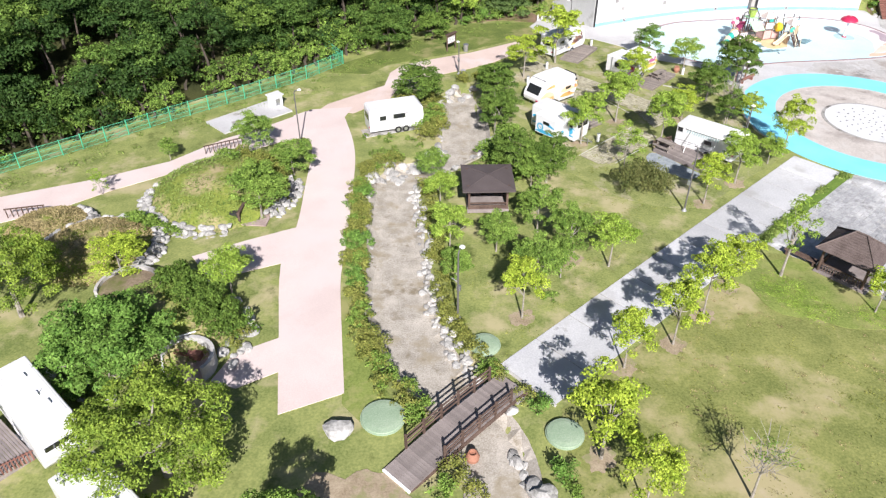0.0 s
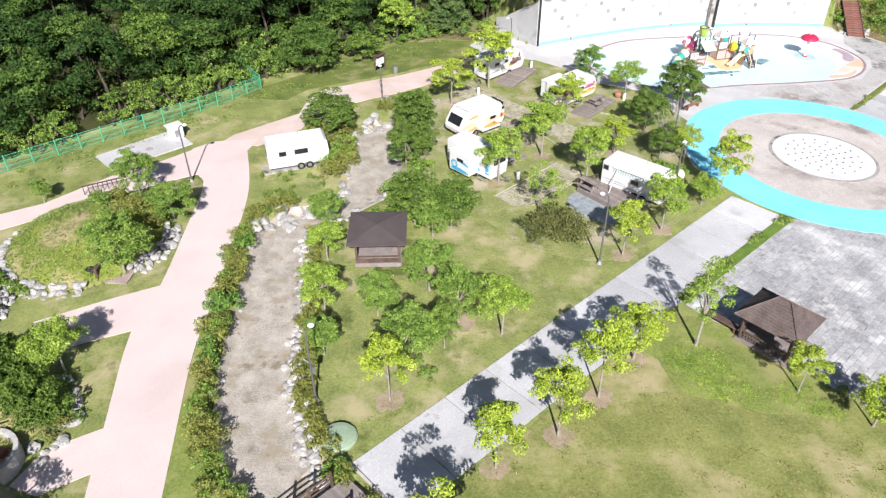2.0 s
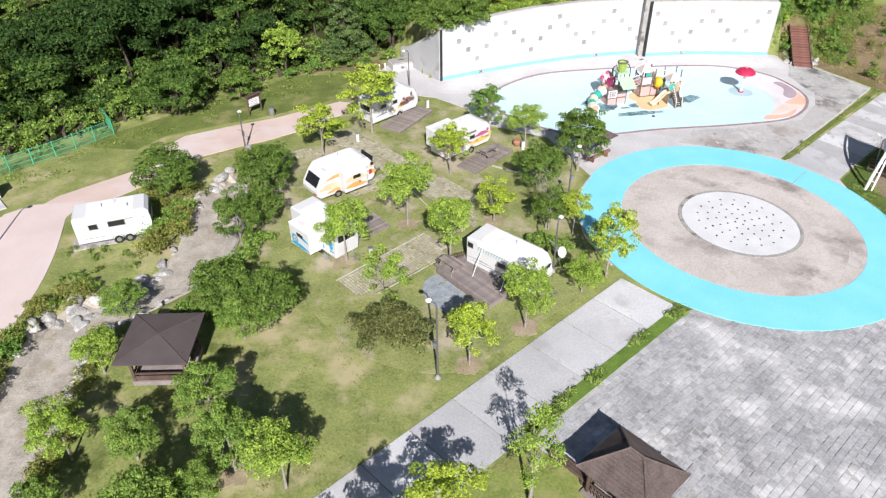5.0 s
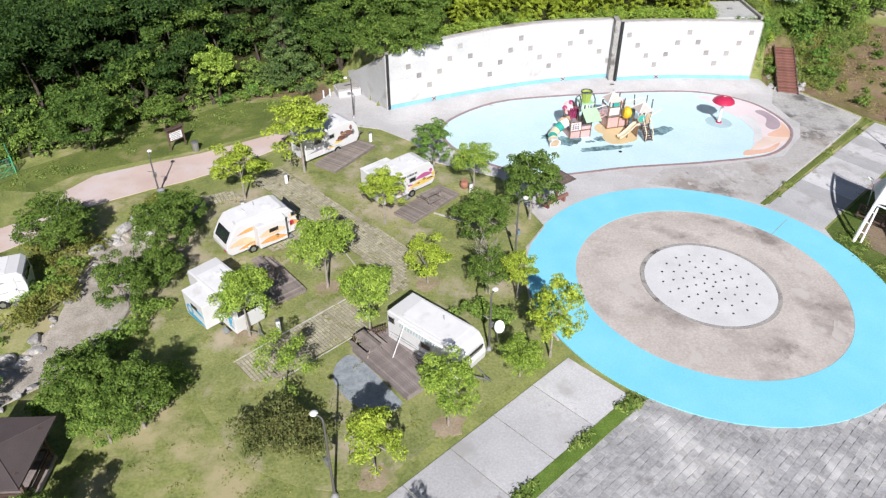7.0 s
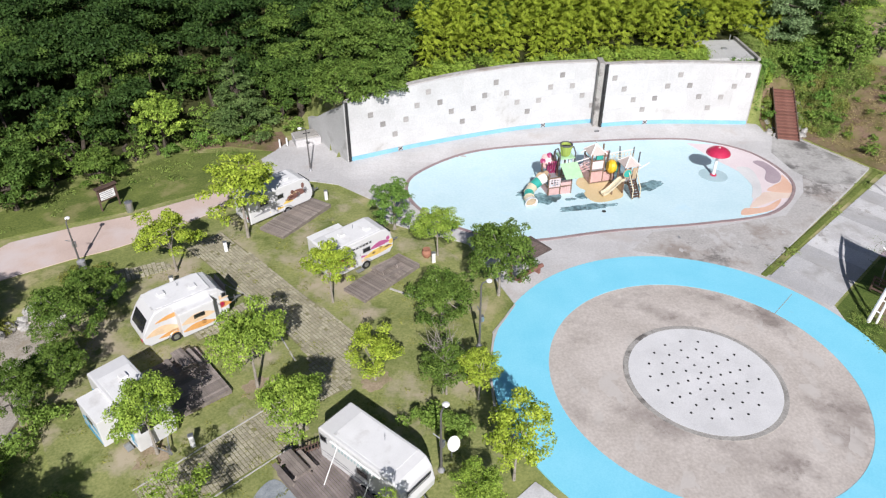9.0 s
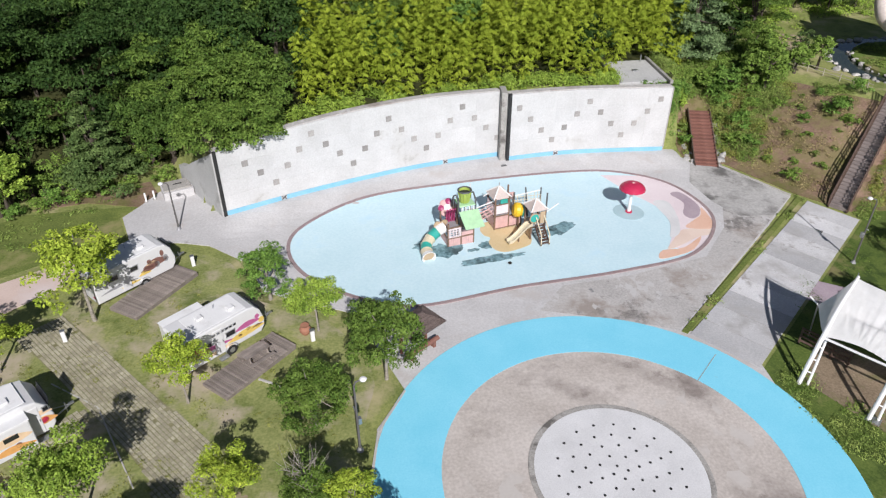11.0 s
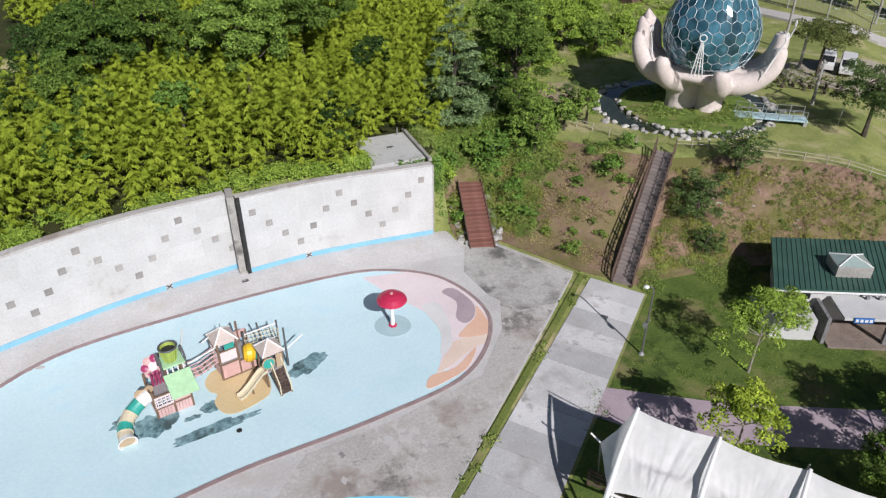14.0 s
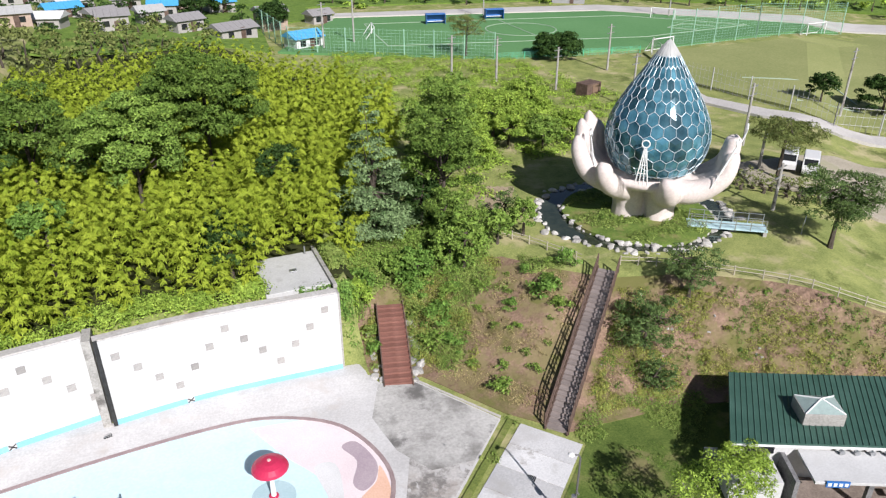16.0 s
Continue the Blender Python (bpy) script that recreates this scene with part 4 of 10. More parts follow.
TREES = [("big", -14.0, 22.6, 3.1, 3.9), ("broad", -19.3, 29.7, 2.6, 3.5), ("big", -27.6, 35.4, 3.4, 3.3), ("lime", -22.2, 39.2, 2.2, 1.9), ("limem", -14.2, 37.2, 2.4, 1.7),
         ("mid", -14.2, 47.0, 2.8, 2.2), ("mid", -12.9, 54.1, 1.9, 1.9), ("mid", -16.9, 58.1, 2.4, 1.7), ("mid", -24.6, 57.3, 0.9, 0.8), ("thin", -28.5, 51.3, 0.9, 0.8),
         ("lime", 8.2, 23.7, 3.8, 1.9), ("tall", 23.9, 39.8, 3.8, 1.5), ("lime", 9.8, 20.7, 2.9, 1.4), ("bare", 15.3, 21.4, 2.9, 1.5), ("mid", -7.2, 17.2, 2.9, 2.0),
         ("lime", 5.1, 34.9, 3.0, 1.4), ("mid", 6.3, 37.8, 2.6, 1.7), ("mid", 3.9, 42.4, 1.9, 1.4), ("mid", 7.2, 45.0, 2.4, 1.7), ("mid", 9.1, 41.7, 2.6, 1.5), ("mid", 8.2, 39.3, 1.9, 1.1),
         ("limem", 11.85, 40.65, 3.0, 1.6), ("mid", 0.9, 38.7, 1.7, 1.1), ("limem", 0.5, 42.4, 2.7, 1.4), ("limem", -0.2, 48.7, 2.1, 1.4), ("mid", -0.9, 54.3, 1.7, 1.4),
         ("lime", 17.0, 35.3, 3.6, 1.5), ("lime", 14.3, 32.5, 3.2, 1.5), ("lime", 19.7, 38.5, 2.7, 1.7), ("lime", 10.8, 30.4, 3.0, 1.4), ("lime", 28.8, 36.0, 2.2, 1.2), ("lime", 32.0, 33.5, 2.3, 1.45),
         ("lime", 21.3, 49.4, 3.0, 1.5), ("limem", 25.0, 52.8, 3.2, 1.6), ("thin", 15.9, 55.0, 2.3, 1.7), ("deep", 6.0, 53.4, 2.7, 2.0), ("deep", 8.8, 52.6, 2.6, 2.0), ("mid", 7.4, 51.6, 1.9, 1.5), ("deep", -2.3, 68.9, 2.5, 2.5),
         ("deep", 5.5, 71.6, 2.0, 1.8), ("deep", 6.0, 64.5, 1.9, 1.7), ("limem", 17.1, 64.6, 3.7, 2.0), ("limem", 20.3, 59.8, 3.8, 1.7), ("lime", 23.8, 65.2, 2.2, 1.5), ("lime", 20.5, 72.5, 3.0, 1.6),
         ("lime", 13.2, 80.5, 4.2, 2.6), ("lime", 9.1, 76.1, 3.1, 2.0), ("deep", 5.5, 68.0, 2.8, 2.0), ("limem", 12.9, 59.8, 3.4, 1.75), ("lime", 31.2, 58.2, 3.6, 1.6), ("limem", 29.2, 56.5, 1.8, 1.3),
         ("bare", 27.7, 64.2, 3.2, 1.3), ("deep", 27.9, 64.1, 2.2, 1.35), ("deep", 27.7, 70.0, 2.4, 2.0), ("deep", 31.6, 73.4, 3.8, 2.2), ("limem", 27.5, 78.1, 2.5, 1.6), ("dense", 24.2, 81.7, 2.3, 1.7), ("lime", 29.7, 63.7, 2.3, 1.3),
         ("deep", 5.0, 61.8, 2.6, 1.6), ("thin", 73.0, 79.8, 4.2, 2.4), ("limem", 78.2, 82.6, 2.2, 1.7), ("bare", 84.0, 72.0, 3.0, 2.0),
         ("lime", 66.2, 73.4, 4.1, 2.0), ("deep", 72.5, 68.2, 3.6, 2.5), ("deep", 77.4, 70.6, 3.8, 2.7), ("deep", 81.0, 69.4, 3.6, 2.4), ("deep", 85.2, 67.8, 3.6, 2.4), ("deep", 71.8, 65.2, 3.6, 2.5), ("deep", 77.2, 62.6, 3.8, 2.6)]
first_of = {}
for i, (kind, x, y, zc, R) in enumerate(TREES):
    rng = np.random.default_rng(500 + i)
    variants = 3 if kind in ("lime", "limem", "mid") else 1
    key = (kind, i % variants)
    trunk, crown, R0, z0 = templates[key]
    sxy = R / R0
    m = place(x, y, rng.uniform(0, 360)) @ Matrix.Diagonal((sxy, sxy, min(1.5, max(0.55, zc / z0)), 1))
    if key not in first_of:
        t = thing("tree", m, TREE_LABEL[kind], "tree", "trees in the park")
        new("trunk", trunk).parent = t
        new("crown", crown).parent = t
        first_of[key] = t
    else:
        t = copy_thing(first_of[key], m)
        t.matrix_basis = m


# woods on the hillside: broadleaf trees and a bamboo grove, each one mass
def inside(x, y, poly):
    hit = False
    for (ax, ay), (bx, by) in zip(poly, poly[1:] + poly[:1]):
        if (ay > y) != (by > y) and x < (bx - ax) * (y - ay) / (by - ay) + ax:
            hit = not hit
    return hit


def scatter(rng, poly, gap, tries):
    xs, ys = [p[0] for p in poly], [p[1] for p in poly]
    pts = []
    grid = {}
    for _ in range(tries):
        x, y = rng.uniform(min(xs), max(xs)), rng.uniform(min(ys), max(ys))
        c = (int(x // gap), int(y // gap))
        if any((x - q[0]) ** 2 + (y - q[1]) ** 2 < gap * gap for i in (-1, 0, 1) for j in (-1, 0, 1) for q in grid.get((c[0] + i, c[1] + j), ())):
            continue
        if inside(x, y, poly):
            grid.setdefault(c, []).append((x, y))
            pts.append((x, y))
    return pts


def woods(name, seed, poly, gap, rmin, rmax, hmin, hmax, mat, label, per, ll, lw, clump_n, low=0.25, ragged=-9.0):
    rng = np.random.default_rng(seed)
    cs, ns = [], []
    bm = bmesh.new()
    for x, y in scatter(rng, poly, gap, 4000 if gap > 3 else 30000):
        if noise.noise(Vector((x * 0.17, y * 0.17, seed))) < ragged:
            continue
        R, h, z = rng.uniform(rmin, rmax), rng.uniform(hmin, hmax), hz(x, y)
        clumps = crown_clumps(rng, R, 0, rng.uniform(0.8, 1.25), clump_n, 0.34, 1.0, 0.5)
        c, n = in_clumps(rng, clumps, per, 0.6)
        c[:, 2] = np.maximum(c[:, 2] + h, low)
        cs.append(c + np.array([x, y, z]))
        ns.append(n)
        tube(bm, [(x, y, z - 0.2), (x + rng.normal() * 0.2, y, z + h * 0.5), (x + rng.normal() * 0.4, y, z + h)], [0.22, 0.16, 0.06], 5)
    ob = link(name, leaf_mesh(name, np.concatenate(cs), np.concatenate(ns), ll, lw, rng), mat)
    tagged(ob, label, "woodland", "", "stuff")
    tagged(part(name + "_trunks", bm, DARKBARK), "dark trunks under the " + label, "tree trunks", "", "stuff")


WOOD_LEFT = [(-64.0, 36.0), (-48.0, 51.0), (-30.0, 67.0), (-14.0, 84.5), (2.0, 98.0), (8.0, 103.0), (15.0, 103.0), (22.0, 99.0), (24.0, 103.0), (24.0, 112.0), (30.0, 118.0), (34.0, 124.0), (18.0, 130.0), (-14.0, 133.0), (-44.0, 112.0), (-64.0, 92.0)]
woods("woodland", 11, WOOD_LEFT, 4.4, 2.2, 4.4, 1.7, 6.6, LEAF_DARK, "dense dark green broadleaf woodland on the slope", 112, 0.31, 0.22, 24)
woods("woodland", 18, WOOD_LEFT, 7.0, 2.2, 3.6, 2.0, 5.8, LEAF_WOOD, "fresh green broadleaf trees in the woodland", 124, 0.28, 0.20, 24)
woods("woodland", 19, WOOD_LEFT, 8.5, 2.0, 3.2, 2.2, 6.0, LEAF_DEEP, "light green broadleaf trees in the woodland", 124, 0.27, 0.19, 24)
WOOD_EDGE = [(-46.0, 51.6), (-12.8, 82.0), (3.0, 96.0), (12.0, 101.6), (11.0, 103.0), (1.0, 98.0), (-15.0, 85.5), (-48.0, 54.6)]
woods("undergrowth", 12, WOOD_EDGE, 1.2, 0.8, 1.7, 0.4, 1.9, LEAF_MID, "green undergrowth and shrubs along the wood's edge", 150, 0.22, 0.14, 12, 0.05, -0.2)
woods("undergrowth", 22, [(-50.0, 50.5), (-13.5, 83.2), (3.0, 97.0), (1.0, 103.0), (-19.0, 91.0), (-54.0, 58.0)], 2.0, 1.0, 1.8, 0.6, 2.2, LEAF_WOOD, "dark green undergrowth beneath the woodland trees", 80, 0.28, 0.19, 10, 0.05)
woods("slope_scrub", 13, [(-13.5, 82.4), (-20.0, 77.0), (-24.0, 80.0), (-18.0, 88.0), (-8.0, 92.0), (-4.0, 90.5)], 1.5, 0.8, 1.4, 0.5, 1.2, LEAF_MID, "light green scrub on the slope at the fence corner", 130, 0.26, 0.17, 10, 0.05)
BAMBOO = [(31.0, 118.0), (25.0, 112.0), (25.0, 104.0), (26.4, 98.8), (35.0, 101.4), (42.5, 103.4), (54.0, 103.6), (54.4, 107.0), (59.8, 107.2), (62.4, 109.0), (63.6, 115.0), (70.0, 124.0), (74.0, 140.0), (74.0, 162.0), (56.0, 174.0), (40.0, 168.0), (24.0, 164.0), (24.0, 150.0), (36.0, 124.0)]


def bamboo(seed, poly):
    """Feathery plumes: each culm arches over at its tip, with drooping side sprays that shorten upwards."""
    rng = np.random.default_rng(seed)
    near, far = ([], [], []), ([], [], [])
    for x, y in scatter(rng, poly, 1.18, 42000):
        z = hz(x, y)
        swell = noise.noise(Vector((x * 0.12, y * 0.12, 4.0)))
        h = (7.0 + 2.4 * swell + rng.uniform(-1.8, 1.8)) * (0.62 if y < wall_y(x) + 3.0 else 1.0) * (1.0 - 0.36 * min(1.0, max(0.0, (y - 128) / 20)))
        lean = rng.normal(size=2) * 0.8 + np.array([0.45, -0.9])
        close = y < 121
        sprays, per = (31, 32) if close else ((20, 17) if y < 145 else (10, 13))
        w = np.linspace(0.16, 1.0, sprays) + rng.normal(size=sprays) * 0.012
        a = (np.arange(sprays) * 2.4 + rng.normal(size=sprays) * 0.5)
        reach = (0.10 + 1.25 * np.clip(1.02 - w, 0, 1) ** 0.62) * np.clip(0.35 + 1.1 * w, 0, 1) * rng.uniform(0.7, 1.15, sprays)
        u = rng.uniform(0.08, 1.0, (sprays, per)) ** 0.75
        side = rng.normal(size=(sprays, per)) * 0.10 * (0.4 + reach[:, None]) * (0.4 + u)
        r = u * reach[:, None]
        ca, sa = np.cos(a)[:, None], np.sin(a)[:, None]
        bow = w ** 2.4
        px = x + (lean[0] * bow)[:, None] + r * ca - side * sa
        py = y + (lean[1] * bow)[:, None] + r * sa + side * ca
        pz = z + (h * (w - 0.10 * bow * np.hypot(*lean) * 0.5))[:, None] + 0.30 * r - 0.62 * r * r - 0.3 * np.abs(side) + rng.normal(size=(sprays, per)) * 0.05
        c = np.stack([px, py, pz], 2).reshape(-1, 3)
        m = len(c)
        n = np.stack([ca * (0.35 + 0.55 * u), sa * (0.35 + 0.55 * u), 1.0 + 0 * u], 2).reshape(-1, 3) + np.array([0.0, -0.35, 0.0]) + rng.normal(size=(m, 3)) * 0.22
        way = np.stack([ca - sa * np.sign(side) * 0.7, sa + ca * np.sign(side) * 0.7, 0.1 - 1.3 * r], 2).reshape(-1, 3)
        store = near if close else far
        store[0].append(c)
        store[1].append(n)
        store[2].append(way)
    for (cs, ns, ws), ll, lw in ((near, 0.25, 0.078), (far, 0.48, 0.15)):
        ob = link("bamboo_grove", leaf_mesh("bamboo_grove", np.concatenate(cs), np.concatenate(ns), ll, lw, rng, 0.5, np.concatenate(ws)), LEAF_BAMBOO)
        tagged(ob, "dense yellow-green bamboo grove above the wall" if ll < 0.4 else "feathery bamboo grove on the hill behind", "bamboo grove", "", "stuff")


bamboo(21, BAMBOO)

# ---- finishes for the things ----
def plain(name, c, rough=0.5, metal=0.0, var=0.12, scale=3.0, spec=0.4):
    return material(name, tuple(v * (1 - var) for v in c), tuple(min(1, v * (1 + var)) for v in c), scale, rough, 0, 35.0, metal, spec=spec)


WHITE_GRP = plain("white_grp_panel", (0.66, 0.66, 0.655), 0.35, var=0.04)
ROOF_GRP = material("weathered_white_roof", (0.73, 0.73, 0.72), (0.82, 0.82, 0.81), 1.2, 0.5, 0, 35.0, stain=(0.64, 0.63, 0.61), stain_at=0.6, stain_scale=0.8, grime=((0.38, 0.37, 0.36), 1.6, 0.45, 1.17))
GLASSD = plain("dark_window_glass", (0.02, 0.022, 0.025), 0.08, spec=0.8)
TYRE = plain("tyre_rubber", (0.025, 0.025, 0.025), 0.9)
STEEL = plain("galvanised_steel", (0.45, 0.46, 0.47), 0.4, 0.8)
WHITE_ST = plain("white_painted_steel", (0.78, 0.78, 0.77), 0.4, var=0.05)
TIMBER = material("brown_stained_timber", (0.075, 0.048, 0.038), (0.16, 0.11, 0.088), 2.5, 0.75, 0.004, 40.0, random_per="Object", amount=0.2)
DECKBROWN = material("faded_brown_decking", (0.19, 0.16, 0.148), (0.31, 0.268, 0.25), 1.6, 0.8, 0.004, 30.0, random_per="Object", amount=0.16)
DECKGREY = material("weathered_grey_boards", (0.165, 0.14, 0.122), (0.33, 0.285, 0.255), 1.6, 0.85, 0.004, 30.0, random_per="Object", amount=0.22)
REDWOOD = material("red_brown_decking", (0.17, 0.075, 0.058), (0.28, 0.14, 0.11), 1.6, 0.8, 0.004, 30.0, random_per="Object", amount=0.14)
SHINGLE = material("brown_roof_shingle", (0.09, 0.068, 0.06), (0.18, 0.14, 0.128), 1.2, 0.85, 0.01, 12.0, random_per="Island", amount=0.16)
SLATEROOF = material("dark_brown_sheet_roof", (0.085, 0.068, 0.066), (0.115, 0.094, 0.09), 0.8, 0.6, 0.002, 20.0)
GREENROOF = material("dark_green_metal_roof", (0.035, 0.085, 0.065), (0.06, 0.125, 0.10), 0.8, 0.45, 0.002, 15.0)
FENCEGREEN = plain("bright_green_wire", (0.08, 0.42, 0.24), 0.5)
MAT_GREEN = material("faded_green_cover", (0.23, 0.32, 0.21), (0.34, 0.42, 0.30), 0.8, 0.75, 0.006, 12.0)
FABRIC = material("white_membrane", (0.70, 0.70, 0.685), (0.80, 0.80, 0.79), 0.7, 0.6, 0.01, 3.0, translucent=0.18)
PLASTER = material("cream_statue_render", (0.60, 0.52, 0.485), (0.74, 0.655, 0.615), 0.6, 0.7, 0.01, 6.0, stain=(0.52, 0.45, 0.41), stain_at=0.6, stain_scale=0.6)
# Light and dark teal, varied per pane, paints uneven sky reflections over the tint.
TEALGLASS = material("teal_glass_painted_reflections", (0.026, 0.10, 0.14), (0.105, 0.275, 0.35), 0.8, 0.08, 0, 1.2, 0.35, random_per="Object", amount=0.6, spec=0.9)
SILVER = plain("silver_frame", (0.47, 0.55, 0.59), 0.42, 0.3)
RED = plain("red_plastic", (0.50, 0.03, 0.085), 0.35)
PINKP = plain("faded_pink_panel", (0.62, 0.40, 0.38), 0.6)
GREENP = plain("pale_green_plastic", (0.42, 0.66, 0.40), 0.5)
LIMEP = plain("lime_green_plastic", (0.36, 0.46, 0.10), 0.45)
TEALP = plain("teal_plastic", (0.04, 0.36, 0.30), 0.4)
CREAMP = plain("cream_plastic", (0.66, 0.58, 0.42), 0.45)
YELLOWB = plain("yellow_plastic", (0.78, 0.50, 0.03), 0.4)
BROWNP = plain("brown_log_post", (0.20, 0.13, 0.09), 0.7)
LIGHTWOOD = plain("pale_shingle", (0.55, 0.47, 0.43), 0.8)
TERRACOTTA = plain("terracotta", (0.36, 0.17, 0.11), 0.8)
BLUEROOF = plain("bright_blue_roof", (0.08, 0.36, 0.66), 0.5)
TURF = material("green_turf", (0.085, 0.215, 0.075), (0.13, 0.275, 0.11), 0.05, 0.9, 0.01, 3.0, space="World")
DRYTURF = material("dry_playing_field", (0.20, 0.23, 0.08), (0.30, 0.31, 0.13), 0.06, 0.95, 0.01, 3.0, space="World")
GREYROAD = material("grey_road", (0.42, 0.40, 0.38), (0.56, 0.54, 0.51), 0.2, 0.9, 0.01, 5.0, space="World")


def copies(mesh, name, parent, places):
    for m in places:
        ob = new(name, mesh)
        ob.parent, ob.matrix_basis = parent, m


def mesh_of(name, bm, mat):
    me = bpy.data.meshes.new(name)
    bmesh.ops.recalc_face_normals(bm, faces=bm.faces)
    bm.to_mesh(me)
    bm.free()
    me.materials.append(mat)
    return me


def pick(points, y, thick=0.012):
    """A flat shape in the x-z plane, its face towards -y."""
    bm = bmesh.new()
    a = [bm.verts.new((x, y, z)) for x, z in points]
    b = [bm.verts.new((x, y - thick, z)) for x, z in points]
    bm.faces.new(b)
    n = len(a)
    for k in range(n):
        bm.faces.new((a[k], a[(k + 1) % n], b[(k + 1) % n], b[k]))
    return bm


# ---- caravans ----
def caravan(x, y, deg, L, W, Hh, label, profile="box", graphics=(), windows=(), slide=None, awning=False, back_slide=None, door=None, vents=((-0.8, 0.2), (1.0, -0.3)), wheels=(0.1,)):
    t = thing("caravan", place(x, y, deg), label, "caravan", "caravans on the site")
    l, z0, z1 = L / 2, 0.42, Hh
    if profile == "round":
        pts = [(-l + 0.05, 0.7), (-l, 1.05), (-l + 0.12, 1.35), (-l + 0.62, 2.2), (-l + 1.0, z1 - 0.14), (-l + 1.6, z1), (l - 1.3, z1), (l - 0.6, z1 - 0.18), (l - 0.15, z1 - 0.75), (l, 1.35), (l - 0.05, 0.75), (l - 0.3, z0), (-l + 0.35, z0)]
    elif profile == "nose":
        pts = [(-l, z0), (-l, z1 - 0.12), (-l + 0.12, z1), (l - 1.0, z1), (l - 0.55, z1 - 0.12), (l - 0.2, z1 - 0.55), (l, 1.25), (l - 0.05, 0.8), (l - 0.35, z0)]
    else:
        pts = [(-l, z0), (-l, z1 - 0.15), (-l + 0.15, z1), (l - 0.3, z1), (l - 0.05, z1 - 0.25), (l, 1.5), (l - 0.1, z0)]
    bm = bmesh.new()
    a = [bm.verts.new((px, -W / 2, pz)) for px, pz in pts]
    b = [bm.verts.new((px, W / 2, pz)) for px, pz in pts]
    bm.faces.new(a)
    bm.faces.new(b[::-1])
    n = len(a)
    for k in range(n):
        bm.faces.new((a[k], b[k], b[(k + 1) % n], a[(k + 1) % n]))
    side = [e for e in bm.edges if abs(e.verts[0].co.y - e.verts[1].co.y) < 1e-6]
    bmesh.ops.bevel(bm, geom=side, offset=0.09, segments=3, affect="EDGES", profile=0.5)
    body = part("body", bm, WHITE_GRP, t)
    bm = bmesh.new()
    slab(bm, L - 2.0, W - 0.35, 0.03, (0, 0, z1 + 0.005), None, 0.01)
    part("roof_skin", bm, ROOF_GRP, t, "weathered white roof skin")
    for vx, vy in vents:
        part("roof_vent", box(0.42, 0.42, 0.14, (vx, vy, z1 + 0.09), None, 0.03), ROOF_GRP, t)
    part("aerial", rod(bmesh.new(), (0.3, 0.4, z1), (0.3, 0.4, z1 + 0.35), 0.02, sides=6), STEEL, t)
    for wx, wz, ww, wh in windows:
        w = part("window", box(ww, 0.05, wh, (wx, -W / 2 - 0.012, wz), None, 0.02), GLASSD, t, "dark tinted window")
        fr = bmesh.new()
        for dx, dz, sx, sz in ((0, wh / 2, ww + 0.08, 0.04), (0, -wh / 2, ww + 0.08, 0.04), (ww / 2, 0, 0.04, wh), (-ww / 2, 0, 0.04, wh)):
            slab(fr, sx, 0.06, sz, (wx + dx, -W / 2 - 0.012, wz + dz))
        part("window_frame", fr, STEEL, w)
    part("end_window", box(0.05, W * (0.62 if profile != "round" else 0.74), 0.55 if profile != "round" else 0.9, (-l - 0.005 if profile != "round" else -l + 0.35, 0, 1.75 if profile != "round" else 1.79), None if profile != "round" else Matrix.Rotation(radians(30.5), 4, "Y"), 0.02), GLASSD, t, "dark tinted end window")
    part("nose_window", box(0.05, W * 0.72, 0.7, (l - 0.10 if profile == "nose" else l - 0.02, 0, 1.66 if profile == "nose" else z1 - 0.78), Matrix.Rotation(radians(14 if profile != "box" else 4), 4, "Y"), 0.02), GLASSD, t, "dark tinted front window")
    if door is not None:
        d = part("door", box(0.62, 0.05, 1.75, (door, -W / 2 - 0.012, 1.42), None, 0.02), WHITE_GRP, t)
        part("handle", box(0.05, 0.05, 0.14, (door + 0.22, -W / 2 - 0.06, 1.4)), STEEL, d)
        part("step", box(0.6, 0.35, 0.05, (door, -W / 2 - 0.22, 0.3), None, 0.01), STEEL, t)
    for wx in wheels:
        for s in (-1, 1):
            wh = part("wheel", rod(bmesh.new(), (wx, s * (W / 2 - 0.16), 0.34), (wx, s * (W / 2 + 0.03), 0.34), 0.34, sides=18), TYRE, t)
            part("rim", rod(bmesh.new(), (wx, s * (W / 2 - 0.02), 0.34), (wx, s * (W / 2 + 0.045), 0.34), 0.2, 0.17, 14), STEEL, wh)
            arch = bmesh.new()
            tube(arch, [(wx + 0.44 * math.cos(q), s * (W / 2 + 0.005), 0.36 + 0.44 * math.sin(q)) for q in [math.pi * k / 8 for k in range(9)]], 0.03, 5)
            part("wheel_arch", arch, STEEL, t)
    hitch = bmesh.new()
    for s in (-0.55, 0.55):
        rod(hitch, (l - 0.4, s, 0.4), (l + 1.0, 0, 0.42), 0.04, sides=6)
    rod(hitch, (l + 0.75, 0, 0.0), (l + 0.75, 0, 0.7), 0.035, sides=6)
    slab(hitch, 0.3, 0.12, 0.1, (l + 1.05, 0, 0.46))
    part("tow_hitch", hitch, STEEL, t, "grey steel tow hitch with jockey leg")
    for px in (-l + 0.5, l - 0.7):
        for s in (-0.7, 0.7):
            part("corner_jack", rod(bmesh.new(), (px, s, 0.0), (px, s, 0.45), 0.04, sides=6), STEEL, t)
    part("rear_light", box(0.04, 0.3, 0.1, (-l - 0.01, -W / 2 + 0.35, 0.85)), RED, t)
    for mat, shape in graphics:
        part("graphic", pick(shape, -W / 2 - 0.002), mat, t)
